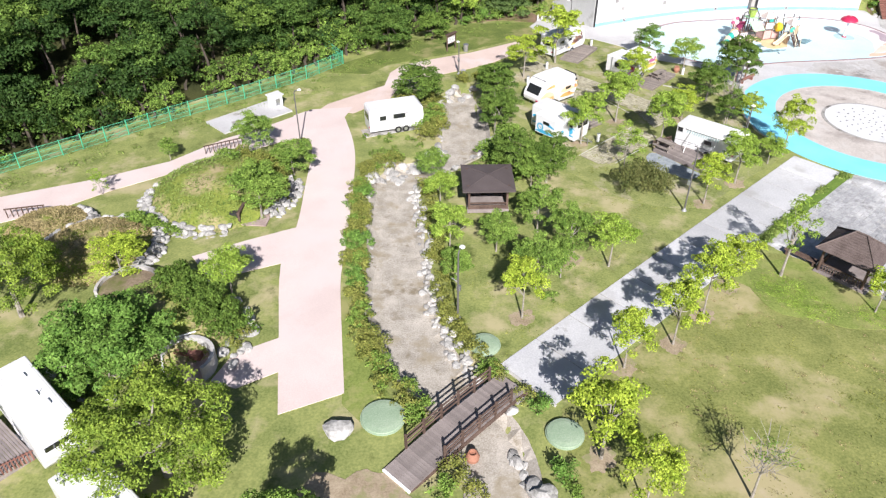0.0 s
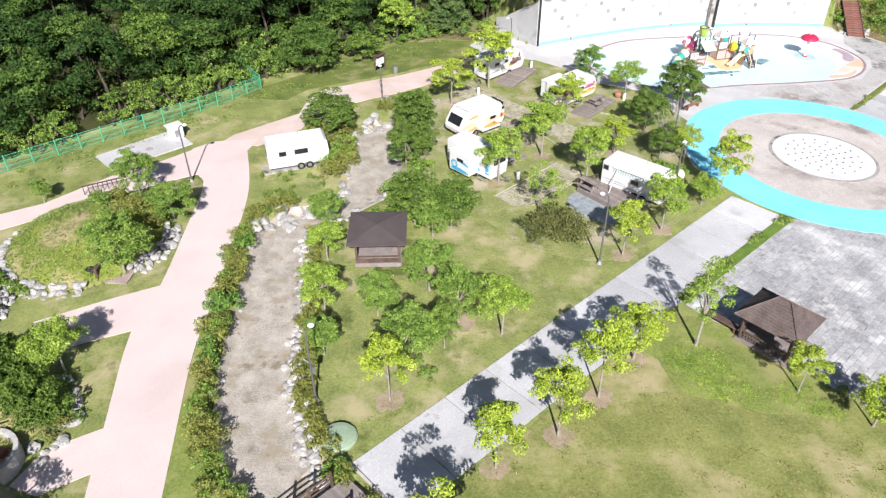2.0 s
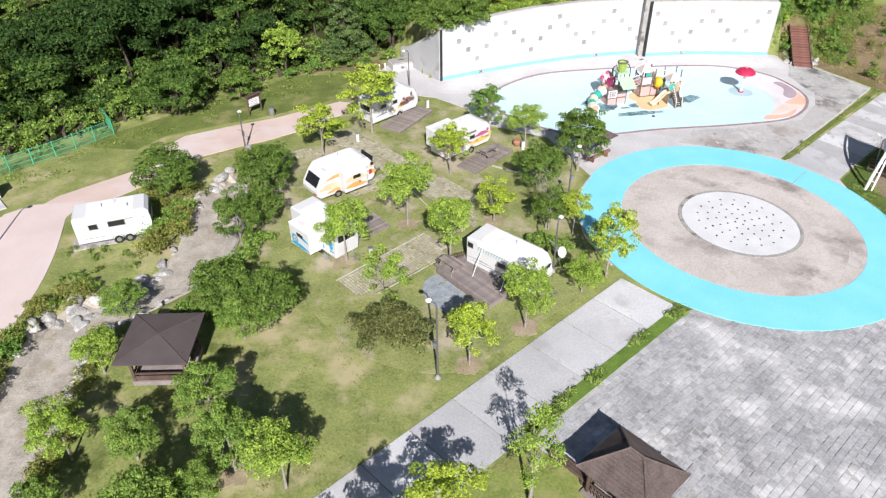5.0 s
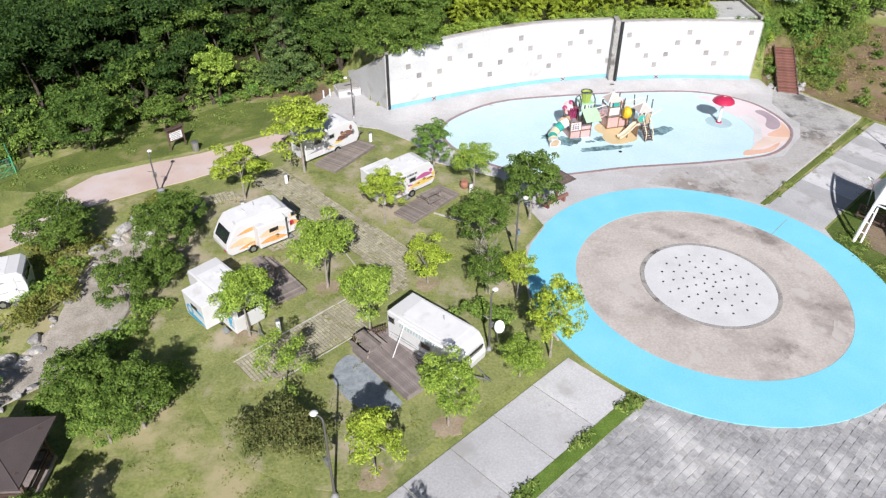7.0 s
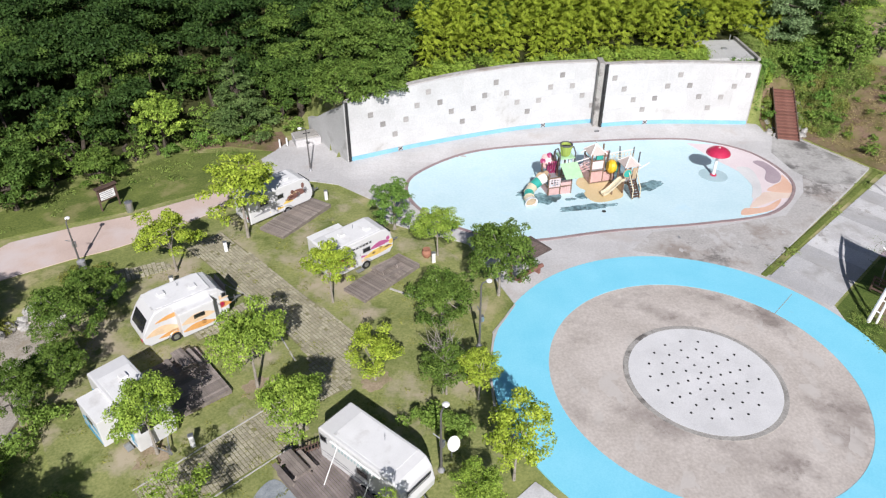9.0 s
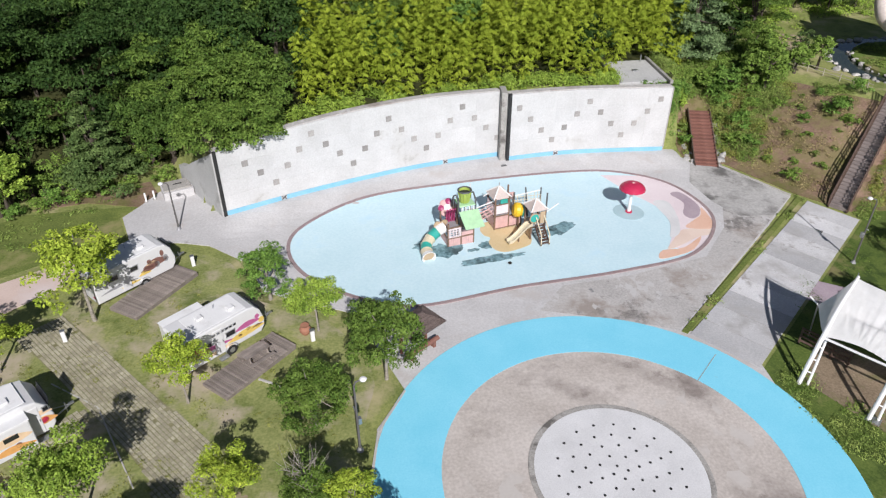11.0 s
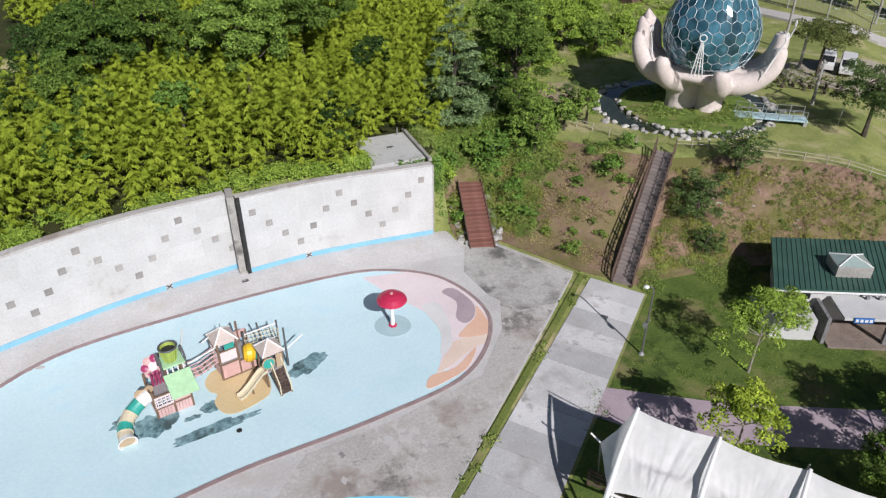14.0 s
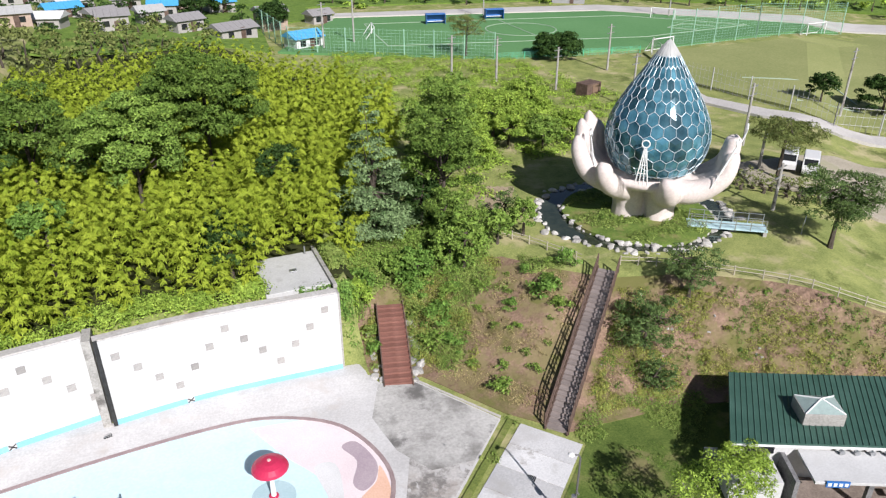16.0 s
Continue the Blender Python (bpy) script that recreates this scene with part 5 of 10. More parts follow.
    if slide:
        sx, sl, sd, sh, smat, sg = slide
        sl_ob = part("slide_out", box(sl, sd, sh, (sx, -W / 2 - sd / 2 + 0.05, 0.62 + sh / 2), None, 0.05), WHITE_GRP, t)
        part("slide_roof", box(sl + 0.08, sd, 0.05, (sx, -W / 2 - sd / 2 + 0.05, 0.66 + sh), None, 0.015), ROOF_GRP, sl_ob)
        part("slide_window", box(0.7, 0.04, 0.3, (sx + 0.1, -W / 2 - sd + 0.04, 0.62 + sh * 0.68), None, 0.015), GLASSD, sl_ob)
        for mat, shape in sg:
            part("graphic", pick(shape, -W / 2 - sd + 0.045), mat, sl_ob)
    if back_slide:
        sx, sl, sd, sh = back_slide
        b_ob = part("slide_out", box(sl, sd, sh, (sx, W / 2 + sd / 2 - 0.05, 0.62 + sh / 2), None, 0.05), WHITE_GRP, t)
        part("slide_roof", box(sl + 0.08, sd, 0.05, (sx, W / 2 + sd / 2 - 0.05, 0.66 + sh), None, 0.015), ROOF_GRP, b_ob)
    if awning:
        aw = bmesh.new()
        rod(aw, (-1.9, -W / 2 - 0.08, z1 - 0.25), (1.5, -W / 2 - 0.08, z1 - 0.25), 0.07, sides=8)
        ro = part("awning_roll", aw, WHITE_ST, t)
        for k in range(14):
            part("awning_stripe", box(0.11, 0.012, 0.34, (-1.8 + 0.22 * k, -W / 2 - 0.02, z1 - 0.56), Matrix.Rotation(radians(14), 4, "Y")), STRIPE, ro)
        for ax in (-1.4, 1.0):
            part("awning_arm", rod(bmesh.new(), (ax, -W / 2 - 0.08, z1 - 0.3), (ax, -W / 2 - 1.25, 0.35), 0.03, sides=6), WHITE_ST, t)
    return t


STRIPE = plain("pale_teal_stripe", (0.40, 0.52, 0.53), 0.5)
ORANGE = plain("orange_graphic", (0.70, 0.36, 0.12), 0.4)
PEACH = plain("peach_graphic", (0.76, 0.56, 0.36), 0.4)
BLUEG = plain("blue_graphic", (0.05, 0.35, 0.58), 0.4)
PURPLE = plain("magenta_graphic", (0.44, 0.11, 0.26), 0.4)
YELG = plain("yellow_graphic", (0.72, 0.52, 0.14), 0.4)
BROWNG = plain("brown_graphic", (0.22, 0.11, 0.09), 0.4)
GREYG = plain("grey_graphic", (0.30, 0.30, 0.31), 0.4)


def wave(x0, x1, z, amp, h, ph=0.0, n=14):
    top = [(x0 + (x1 - x0) * k / n, z + h / 2 * math.sin(math.pi * (k + 0.6) / (n + 1.2)) + amp * math.sin(ph + 3.2 * k / n)) for k in range(n + 1)]
    low = [(x0 + (x1 - x0) * k / n, z - h / 2 * math.sin(math.pi * (k + 0.6) / (n + 1.2)) + amp * math.sin(ph + 3.2 * k / n)) for k in range(n + 1)]
    return top + low[::-1]


def blob(x, z, r, s=1.0, n=14):
    return [(x + r * math.cos(2 * math.pi * k / n), z + s * r * math.sin(2 * math.pi * k / n)) for k in range(n)]


caravan(-4.65, 63.4, 18, 5.3, 2.25, 2.6, "white box caravan with dark windows and dusty roof", "box", [(GREYG, wave(0.4, 2.4, 1.9, 0.1, 0.08)), (GREYG, wave(0.9, 2.5, 1.2, 0.05, 0.06)), (GREYG, wave(-2.4, -0.4, 0.8, 0.03, 0.06))],
        [(-1.35, 1.75, 0.6, 0.42), (0.25, 1.78, 1.15, 0.45)], door=1.75, wheels=(0.1, 0.85))
caravan(11.15, 62.1, -45, 5.2, 2.1, 2.6, "white caravan with blue swirl graphics and slide-out", "box", [(BLUEG, wave(-2.5, 2.4, 0.85, 0.08, 0.45)), (BLUEG, blob(2.0, 1.3, 0.3)), (BLUEG, wave(1.2, 2.5, 1.7, 0.15, 0.22, 1.0)), (BLUEG, wave(-2.5, -1.4, 1.4, 0.12, 0.3, 0.4))],
        [(1.9, 1.9, 0.7, 0.4)], (-0.05, 2.3, 1.2, 1.75, None, [(BLUEG, blob(-0.6, 1.3, 0.38)), (WHITE_ST, blob(-0.6, 1.3, 0.24)), (BLUEG, blob(-0.6, 1.3, 0.13)), (BLUEG, wave(-1.15, 1.05, 0.82, 0.06, 0.35)), (BLUEG, wave(-0.05, 1.05, 1.6, 0.1, 0.25, 0.8))]), door=1.6, wheels=(0.6,))
caravan(11.3, 70.2, 38.5, 5.6, 2.3, 2.75, "white rounded caravan with orange flame graphics", "round", [(ORANGE, wave(-1.9, 0.3, 1.9, 0.12, 0.3)), (PEACH, wave(-2.6, -0.2, 1.0, 0.3, 0.6, 0.5)), (ORANGE, wave(-1.9, 0.3, 0.75, 0.05, 0.35)), (ORANGE, wave(1.6, 2.9, 1.15, 0.1, 0.5)), (PEACH, wave(1.7, 2.8, 1.7, 0.1, 0.3)), (RED, blob(2.3, 1.25, 0.2))],
        [(2.5, 1.95, 0.28, 0.28)], (0.45, 2.2, 0.8, 1.75, None, [(PEACH, wave(-0.6, 1.5, 1.6, 0.12, 0.6)), (ORANGE, wave(-0.6, 1.5, 1.0, 0.12, 0.45, 0.4)), (BROWNG, blob(0.75, 1.2, 0.16))]), door=1.85, wheels=(-0.9,))
caravan(14.6, 84.5, 43, 5.8, 2.25, 2.6, "white rounded caravan with brown picture graphics", "nose", [(BROWNG, wave(0.5, 2.4, 1.45, 0.1, 0.6)), (BROWNG, blob(1.0, 1.8, 0.16)), (BROWNG, blob(2.0, 2.0, 0.14, 1.8)), (YELG, wave(0.1, 1.0, 1.05, 0.1, 0.3)), (GREYG, wave(-2.6, 0.0, 1.0, 0.1, 0.2)), (BROWNG, wave(0.3, 1.5, 1.25, 0.05, 0.35, 0.5)), (GREYG, blob(1.5, 1.35, 0.2, 1.2)), (PEACH, wave(0.7, 1.6, 1.6, 0.05, 0.2)), (GREYG, blob(2.2, 1.5, 0.18, 1.6)), (YELG, wave(-1.2, 0.2, 0.8, 0.05, 0.2))],
        [(-0.1, 1.85, 0.5, 0.35), (-1.6, 1.85, 0.7, 0.4)], door=-0.8, wheels=(0.4,))
caravan(21.55, 77.15, 41, 5.4, 2.25, 2.6, "white caravan with magenta and yellow graphics", "nose", [(PURPLE, wave(-2.8, 0.4, 1.1, 0.15, 0.3)), (PURPLE, wave(0.6, 2.4, 1.45, 0.12, 0.4)), (YELG, wave(0.0, 2.6, 0.95, 0.08, 0.5)), (PURPLE, blob(-2.3, 1.8, 0.22)), (PURPLE, blob(2.2, 1.75, 0.16)), (YELG, blob(2.45, 1.35, 0.2)), (BROWNG, blob(1.5, 1.2, 0.16, 0.7)), (BROWNG, blob(0.9, 1.05, 0.14, 0.6)), (BROWNG, wave(1.7, 2.5, 1.05, 0.05, 0.16)), (RED, wave(-2.6, -1.4, 1.5, 0.15, 0.4, 0.6)), (PEACH, wave(-1.4, 0.4, 0.75, 0.05, 0.3))],
        [(0.3, 1.6, 0.6, 0.34), (-1.3, 1.6, 0.6, 0.3), *[(-0.75 + 0.28 * k, 2.08, 0.15, 0.13) for k in range(6)]], door=-0.5, wheels=(0.2,), back_slide=(-1.2, 2.6, 0.9, 1.7))
caravan(24.35, 58.35, -41, 5.8, 2.25, 2.6, "white travel trailer with striped awning roll", "nose", [(GREYG, wave(-2.9, -0.3, 1.0, 0.05, 0.07)), (GREYG, wave(-2.6, 1.5, 0.8, 0.05, 0.06)), (PURPLE, blob(2.55, 1.1, 0.14))],
        [(-2.5, 2.05, 0.45, 0.4), (0.2, 1.55, 0.7, 0.42)], awning=True, door=1.6, vents=(), wheels=(0.3, 1.05))
caravan(-21.6, 25.6, -43, 6.6, 2.3, 2.7, "white caravan beside a wooden deck", "nose", [(GREYG, wave(-2.8, 2.0, 1.1, 0.05, 0.1))], [(-1.5, 1.8, 0.9, 0.45), (0.8, 1.8, 0.9, 0.45)], door=-0.3, vents=((-1.6, 0.3), (0.2, 0.2), (1.2, 0.4)), wheels=(0.1, 0.85))
caravan(-15.2, 19.2, -41, 6.4, 2.3, 2.6, "white caravan under the spreading tree", "nose", [(GREYG, wave(-2.8, 2.0, 1.1, 0.05, 0.1))], [(-1.5, 1.8, 0.9, 0.45)], door=0.3, vents=((-2.0, -0.5), (0.2, 0.2)), wheels=(0.1,))
# lettering panel on the nose of the trailer in the corner: unreadable, so plain bars
near = [o for o in bpy.data.objects if o.get("label") == "white caravan beside a wooden deck"][0]
plate = part("name_panel", box(0.02, 1.3, 0.3, (3.18, 0, 1.62), Matrix.Rotation(radians(-24), 4, "Y")), WHITE_GRP, near)
for k in range(5):
    part("panel_bar", box(0.03, 0.14, 0.16, (3.19, -0.46 + 0.23 * k, 1.62), Matrix.Rotation(radians(-24), 4, "Y")), GREYG, plate)


def deck(corners, board_w, mat, label, rise=0.3, group="caravan decks", rail=None):
    """A low platform of separate boards; corners go round it, boards run along the first edge."""
    c = [Vector((x, y, 0)) for x, y in corners]
    u, v = c[1] - c[0], c[3] - c[0]
    lu, lv = u.length, v.length
    mid = (c[0] + c[1] + c[2] + c[3]) / 4
    t = thing("deck", place(mid.x, mid.y, math.degrees(math.atan2(u.y, u.x))), label, "wooden deck", group)
    n = max(3, int(lv / board_w))
    me = mesh_of("board", box(lu, lv / n - 0.02, 0.04, (0, 0, rise), None, 0.006), mat)
    copies(me, "board", t, [pose(0, -lv / 2 + lv / n * (k + 0.5), 0) for k in range(n)])
    for s in (-1, 1):
        part("fascia", box(lu, 0.04, rise, (0, s * (lv / 2 - 0.03), rise / 2 - 0.03)), mat, t)
        part("fascia", box(0.04, lv - 0.08, rise, (s * (lu / 2 - 0.03), 0, rise / 2 - 0.03)), mat, t)
    return t, lu, lv


deck([(13.5, 81.9), (15.5, 80.6), (19.2, 84.4), (17.4, 85.9)], 0.14, DECKGREY, "weathered grey board deck beside the caravan")
deck([(21.0, 73.8), (22.55, 72.45), (26.45, 76.35), (24.6, 77.9)], 0.14, DECKGREY, "weathered grey board deck with a picnic table")
deck([(19.2, 58.4), (22.6, 54.5), (24.9, 56.6), (21.5, 59.9)], 0.15, DECKBROWN, "brown decking platform beside the white trailer", 0.4)
deck([(12.4, 61.5), (15.4, 64.0), (12.6, 67.4), (10.6, 65.8)], 0.15, DECKGREY, "weathered grey deck beside the blue caravan")
deck([(-24.4, 26.2), (-21.3, 23.7), (-22.8, 21.6), (-26.0, 24.0)], 0.15, DECKBROWN, "dark brown deck beside the white caravan", 0.45)


def picnic_table(x, y, deg, dz, scale=1.0):
    t = thing("picnic_table", place(x, y, deg, dz), "weathered wooden picnic table with attached benches", "picnic table", "picnic tables")
    for k in range(4):
        part("table_board", box(1.7, 0.17, 0.045, (0, -0.27 + 0.18 * k, 0.74), None, 0.006), DECKGREY, t)
    for s in (-1, 1):
        part("bench_board", box(1.7, 0.26, 0.045, (0, 0.68 * s, 0.44), None, 0.006), DECKGREY, t)
        fr = bmesh.new()
        slab(fr, 0.08, 1.5, 0.08, (0.62 * s, 0, 0.38))
        for q in (-1, 1):
            rod(fr, (0.62 * s, 0.55 * q, 0.0), (0.62 * s, 0.25 * q, 0.72), 0.05, sides=4)
        part("leg_frame", fr, DECKGREY, t)


picnic_table(24.0, 75.4, 42, 0.32)
picnic_table(20.3, 58.3, -48, 0.42)
picnic_table(12.6, 66.0, -47, 0.32)
# low picket rail at the end of the brown deck
t = thing("picket_rail", place(20.3, 59.3, 26, 0.4), "low dark picket rail on the deck", "railing")
for k in range(13):
    part("picket", box(0.06, 0.03, 0.6, (-1.0 + 0.17 * k, 0, 0.3)), TIMBER, t)
part("rail", box(2.2, 0.04, 0.06, (0, 0, 0.5)), TIMBER, t)
part("rail", box(2.2, 0.04, 0.06, (0, 0, 0.15)), TIMBER, t)
for x, y, deg in ((-22.0, 22.4, 38),):
    t = thing("picket_rail", place(x, y, deg, 0.45), "brown picket rail along the deck edge", "railing")
    for k in range(22):
        part("picket", box(0.07, 0.03, 0.75, (-1.9 + 0.18 * k, 0, 0.37)), REDWOOD, t)
    part("rail", box(4.0, 0.04, 0.06, (0, 0, 0.65)), REDWOOD, t)
# blue-grey gravel mat beside the deck
sheet("gravel_mat", spline([(18.6, 57.6), (19.6, 58.0), (22.0, 55.0), (22.4, 54.2), (21.2, 53.4), (19.4, 54.6), (18.4, 56.2)], 4, True), 0.05, material("blue_grey_gravel", (0.20, 0.23, 0.25), (0.38, 0.41, 0.43), 3.0, 0.95, 0.02, 25.0, space="World"), 1.0, label="blue-grey gravel patch beside the deck", category="gravel")


# ---- pavilions ----
def pavilion(x, y, deg):
    t = thing("pavilion", place(x, y, deg), "open timber pavilion with dark brown hipped roof", "pavilion")
    part("floor", box(3.3, 2.9, 0.3, (0, 0, 0.3), None, 0.02), DECKBROWN, t)
    for sx in (-1.5, 1.5):
        for sy in (-1.3, 1.3):
            part("post", box(0.16, 0.16, 2.6, (sx, sy, 1.3)), TIMBER, t)
    for sy in (-1.3, 1.3):
        r = part("railing", box(2.9, 0.08, 0.1, (0, sy, 0.98)), TIMBER, t)
        part("panel", box(2.9, 0.05, 0.34, (0, sy, 0.62)), TIMBER, r)
        for k in range(4):
            part("slot", box(0.16, 0.06, 0.16, (-1.05 + 0.7 * k, sy, 0.72)), TIMBER, r)
    for sx in (-1.5, 1.5):
        r = part("railing", box(0.08, 2.5, 0.1, (sx, 0, 0.98)), TIMBER, t)
        part("panel", box(0.05, 2.5, 0.34, (sx, 0, 0.62)), TIMBER, r)
    part("bench", box(2.8, 0.45, 0.06, (0, 1.0, 0.85)), DECKBROWN, t)
    part("beam", box(3.4, 0.12, 0.18, (0, -1.3, 2.5)), TIMBER, t)
    part("beam", box(3.4, 0.12, 0.18, (0, 1.3, 2.5)), TIMBER, t)
    bm = bmesh.new()
    e = [(-2.05, -2.1), (2.05, -2.1), (2.05, 2.1), (-2.05, 2.1)]
    low = [bm.verts.new((px, py, 2.42)) for px, py in e]
    mid = [bm.verts.new((px * 1.0, py * 1.0, 2.52)) for px, py in e]
    top = [bm.verts.new((px * 0.06, py * 0.06, 2.80)) for px, py in e]
    for k in range(4):
        bm.faces.new((low[k], low[(k + 1) % 4], mid[(k + 1) % 4], mid[k]))
        bm.faces.new((mid[k], mid[(k + 1) % 4], top[(k + 1) % 4], top[k]))
    bm.faces.new(top)
    bm.faces.new(low[::-1])
    part("roof", bm, SLATEROOF, t, "dark brown sheet roof")
    for k in range(4):
        rod_bm = rod(bmesh.new(), (e[k][0], e[k][1], 2.54), (e[k][0] * 0.06, e[k][1] * 0.06, 2.81), 0.025, sides=6)
        part("hip_ridge", rod_bm, SLATEROOF, t)


pavilion(3.55, 49.0, 1)


def hip_rows(bm, corners, z0, ridge, z1, courses=11, over=0.05):
    """Shingle courses stepped up the four slopes of a hipped roof."""
    r0, r1 = ridge
    cap = [r0, r1, r1, r0]
    for k in range(4):
        a, b = Vector((*corners[k], z0)), Vector((*corners[(k + 1) % 4], z0))
        c, d = Vector((*cap[(k + 1) % 4], z1)), Vector((*cap[k], z1))
        for i in range(courses):
            w0, w1 = i / courses, min(1.0, (i + 1.12) / courses)
            p, q, r, s = a.lerp(d, w0), b.lerp(c, w0), b.lerp(c, w1), a.lerp(d, w1)
            lift = Vector((0, 0, over))
            vs = [bm.verts.new(v) for v in (p + lift, q + lift, r, s)]
            bm.faces.new(vs)
            vs2 = [bm.verts.new(v) for v in (p, q, q + lift, p + lift)]
            bm.faces.new(vs2)


def gazebo(x, y, deg):
    """A square timber shelter with a hipped shingle roof and ridge."""
    t = thing("gazebo", place(x, y, deg) @ Matrix.Scale(0.9, 4), "timber gazebo with brown shingled hipped roof", "gazebo")
    part("floor", box(3.9, 3.4, 0.25, (0, 0, 0.12), None, 0.02), DECKBROWN, t)
    part("plinth", box(4.3, 3.9, 0.12, (0, 0, 0.03), None, 0.02), OLDCON, t)
    for sx in (-1.7, 1.7):
        for sy in (-1.4, 1.4):
            part("post", rod(bmesh.new(), (sx, sy, 0), (sx, sy, 2.35), 0.11, sides=10), TIMBER, t)
    for sy in (-1.4, 1.4):
        r = part("railing", box(3.3, 0.08, 0.1, (0, sy, 0.95)), TIMBER, t)
        for k in range(16):
            part("baluster", box(0.05, 0.05, 0.65, (-1.6 + 0.213 * k, sy, 0.6)), TIMBER, r)
        part("bench", box(3.1, 0.42, 0.06, (0, sy * 0.8, 0.55)), DECKBROWN, t)
    r = part("railing", box(0.08, 2.7, 0.1, (-1.7, 0, 0.95)), TIMBER, t)
    for k in range(12):
        part("baluster", box(0.05, 0.05, 0.65, (-1.7, -1.25 + 0.227 * k, 0.6)), TIMBER, r)
    for sx in (-1.7, 1.7):
        part("beam", box(0.14, 3.4, 0.2, (sx, 0, 2.3)), TIMBER, t)
    for sy in (-1.4, 1.4):
        part("beam", box(3.8, 0.14, 0.2, (0, sy, 2.42)), TIMBER, t)
    e = [(-2.27, -1.98), (2.27, -1.98), (2.27, 1.98), (-2.27, 1.98)]
    bm = bmesh.new()
    lo = [bm.verts.new((px, py, 2.38)) for px, py in e]
    r0, r1 = bm.verts.new((-0.42, 0, 3.82)), bm.verts.new((0.42, 0, 3.82))
    for f in ((lo[0], lo[1], r1, r0), (lo[1], lo[2], r1), (lo[2], lo[3], r0, r1), (lo[3], lo[0], r0), lo[::-1]):
        bm.faces.new(f)
    roof = part("roof", bm, SHINGLE, t, "brown shingled hipped roof")
    cap = ((-0.42, 0.0), (0.42, 0.0), (0.42, 0.0), (-0.42, 0.0))
    for k in range(4):
        a, b = Vector((*e[k], 2.4)), Vector((*e[(k + 1) % 4], 2.4))
        c, d = Vector((*cap[(k + 1) % 4], 3.85)), Vector((*cap[k], 3.85))
        for i in range(11):
            w0, w1 = i / 11, min(1.0, (i + 1.12) / 11)
            p, q, r, s = a.lerp(d, w0), b.lerp(c, w0), b.lerp(c, w1), a.lerp(d, w1)
            up = Vector((0, 0, 0.05))
            row = bmesh.new()
            vs = [row.verts.new(v) for v in (p, q, q + up, p + up, r, s)]
            row.faces.new((vs[0], vs[1], vs[2], vs[3]))
            row.faces.new((vs[3], vs[2], vs[4], vs[5]))
            part("shingle_course", row, SHINGLE, roof)
    for (px, py), (qx, qy) in zip(e, ((-0.42, 0), (0.42, 0), (0.42, 0), (-0.42, 0))):
        part("hip_ridge", rod(bmesh.new(), (px, py, 2.46), (qx, qy, 3.93), 0.06, sides=6), SHINGLE, roof)
    part("ridge", rod(bmesh.new(), (-0.47, 0, 3.93), (0.47, 0, 3.93), 0.08, sides=6), SHINGLE, roof)


gazebo(28.8, 40.25, -47.5)
t = thing("garden_bench", place(26.15, 41.85, -48), "low timber bench beside the gazebo", "bench")
for k in range(3):
    part("slat", box(2.4, 0.16, 0.05, (0, -0.2 + 0.2 * k, 0.45), None, 0.006), TIMBER, t)
for sx in (-1.0, 1.0):
    part("leg", box(0.12, 0.5, 0.44, (sx, 0, 0.22)), TIMBER, t)
# small roofed bench between lawn and pool
t = thing("roofed_bench", place(33.7, 75.7, 38), "small shingled roof over a log bench", "shelter")
for sx in (-1.0, 1.0):
    part("post", box(0.14, 0.14, 2.3, (sx, 0.5, 1.15)), REDWOOD, t)
part("seat", rod(bmesh.new(), (-1.3, -0.3, 0.5), (1.3, -0.3, 0.5), 0.16, sides=10), REDWOOD, t)
for sx in (-0.9, 0.9):
    part("leg", box(0.2, 0.3, 0.4, (sx, -0.3, 0.2)), REDWOOD, t)
bm = bmesh.new()
e = [(-1.35, -1.0), (1.35, -1.0), (1.35, 1.1), (-1.35, 1.1)]
hip_rows(bm, e, 2.2, ((-0.3, 0.05), (0.3, 0.05)), 2.85, 7)
bm.faces.new([bm.verts.new((px, py, 2.19)) for px, py in e[::-1]])
part("roof", bm, SHINGLE, t)


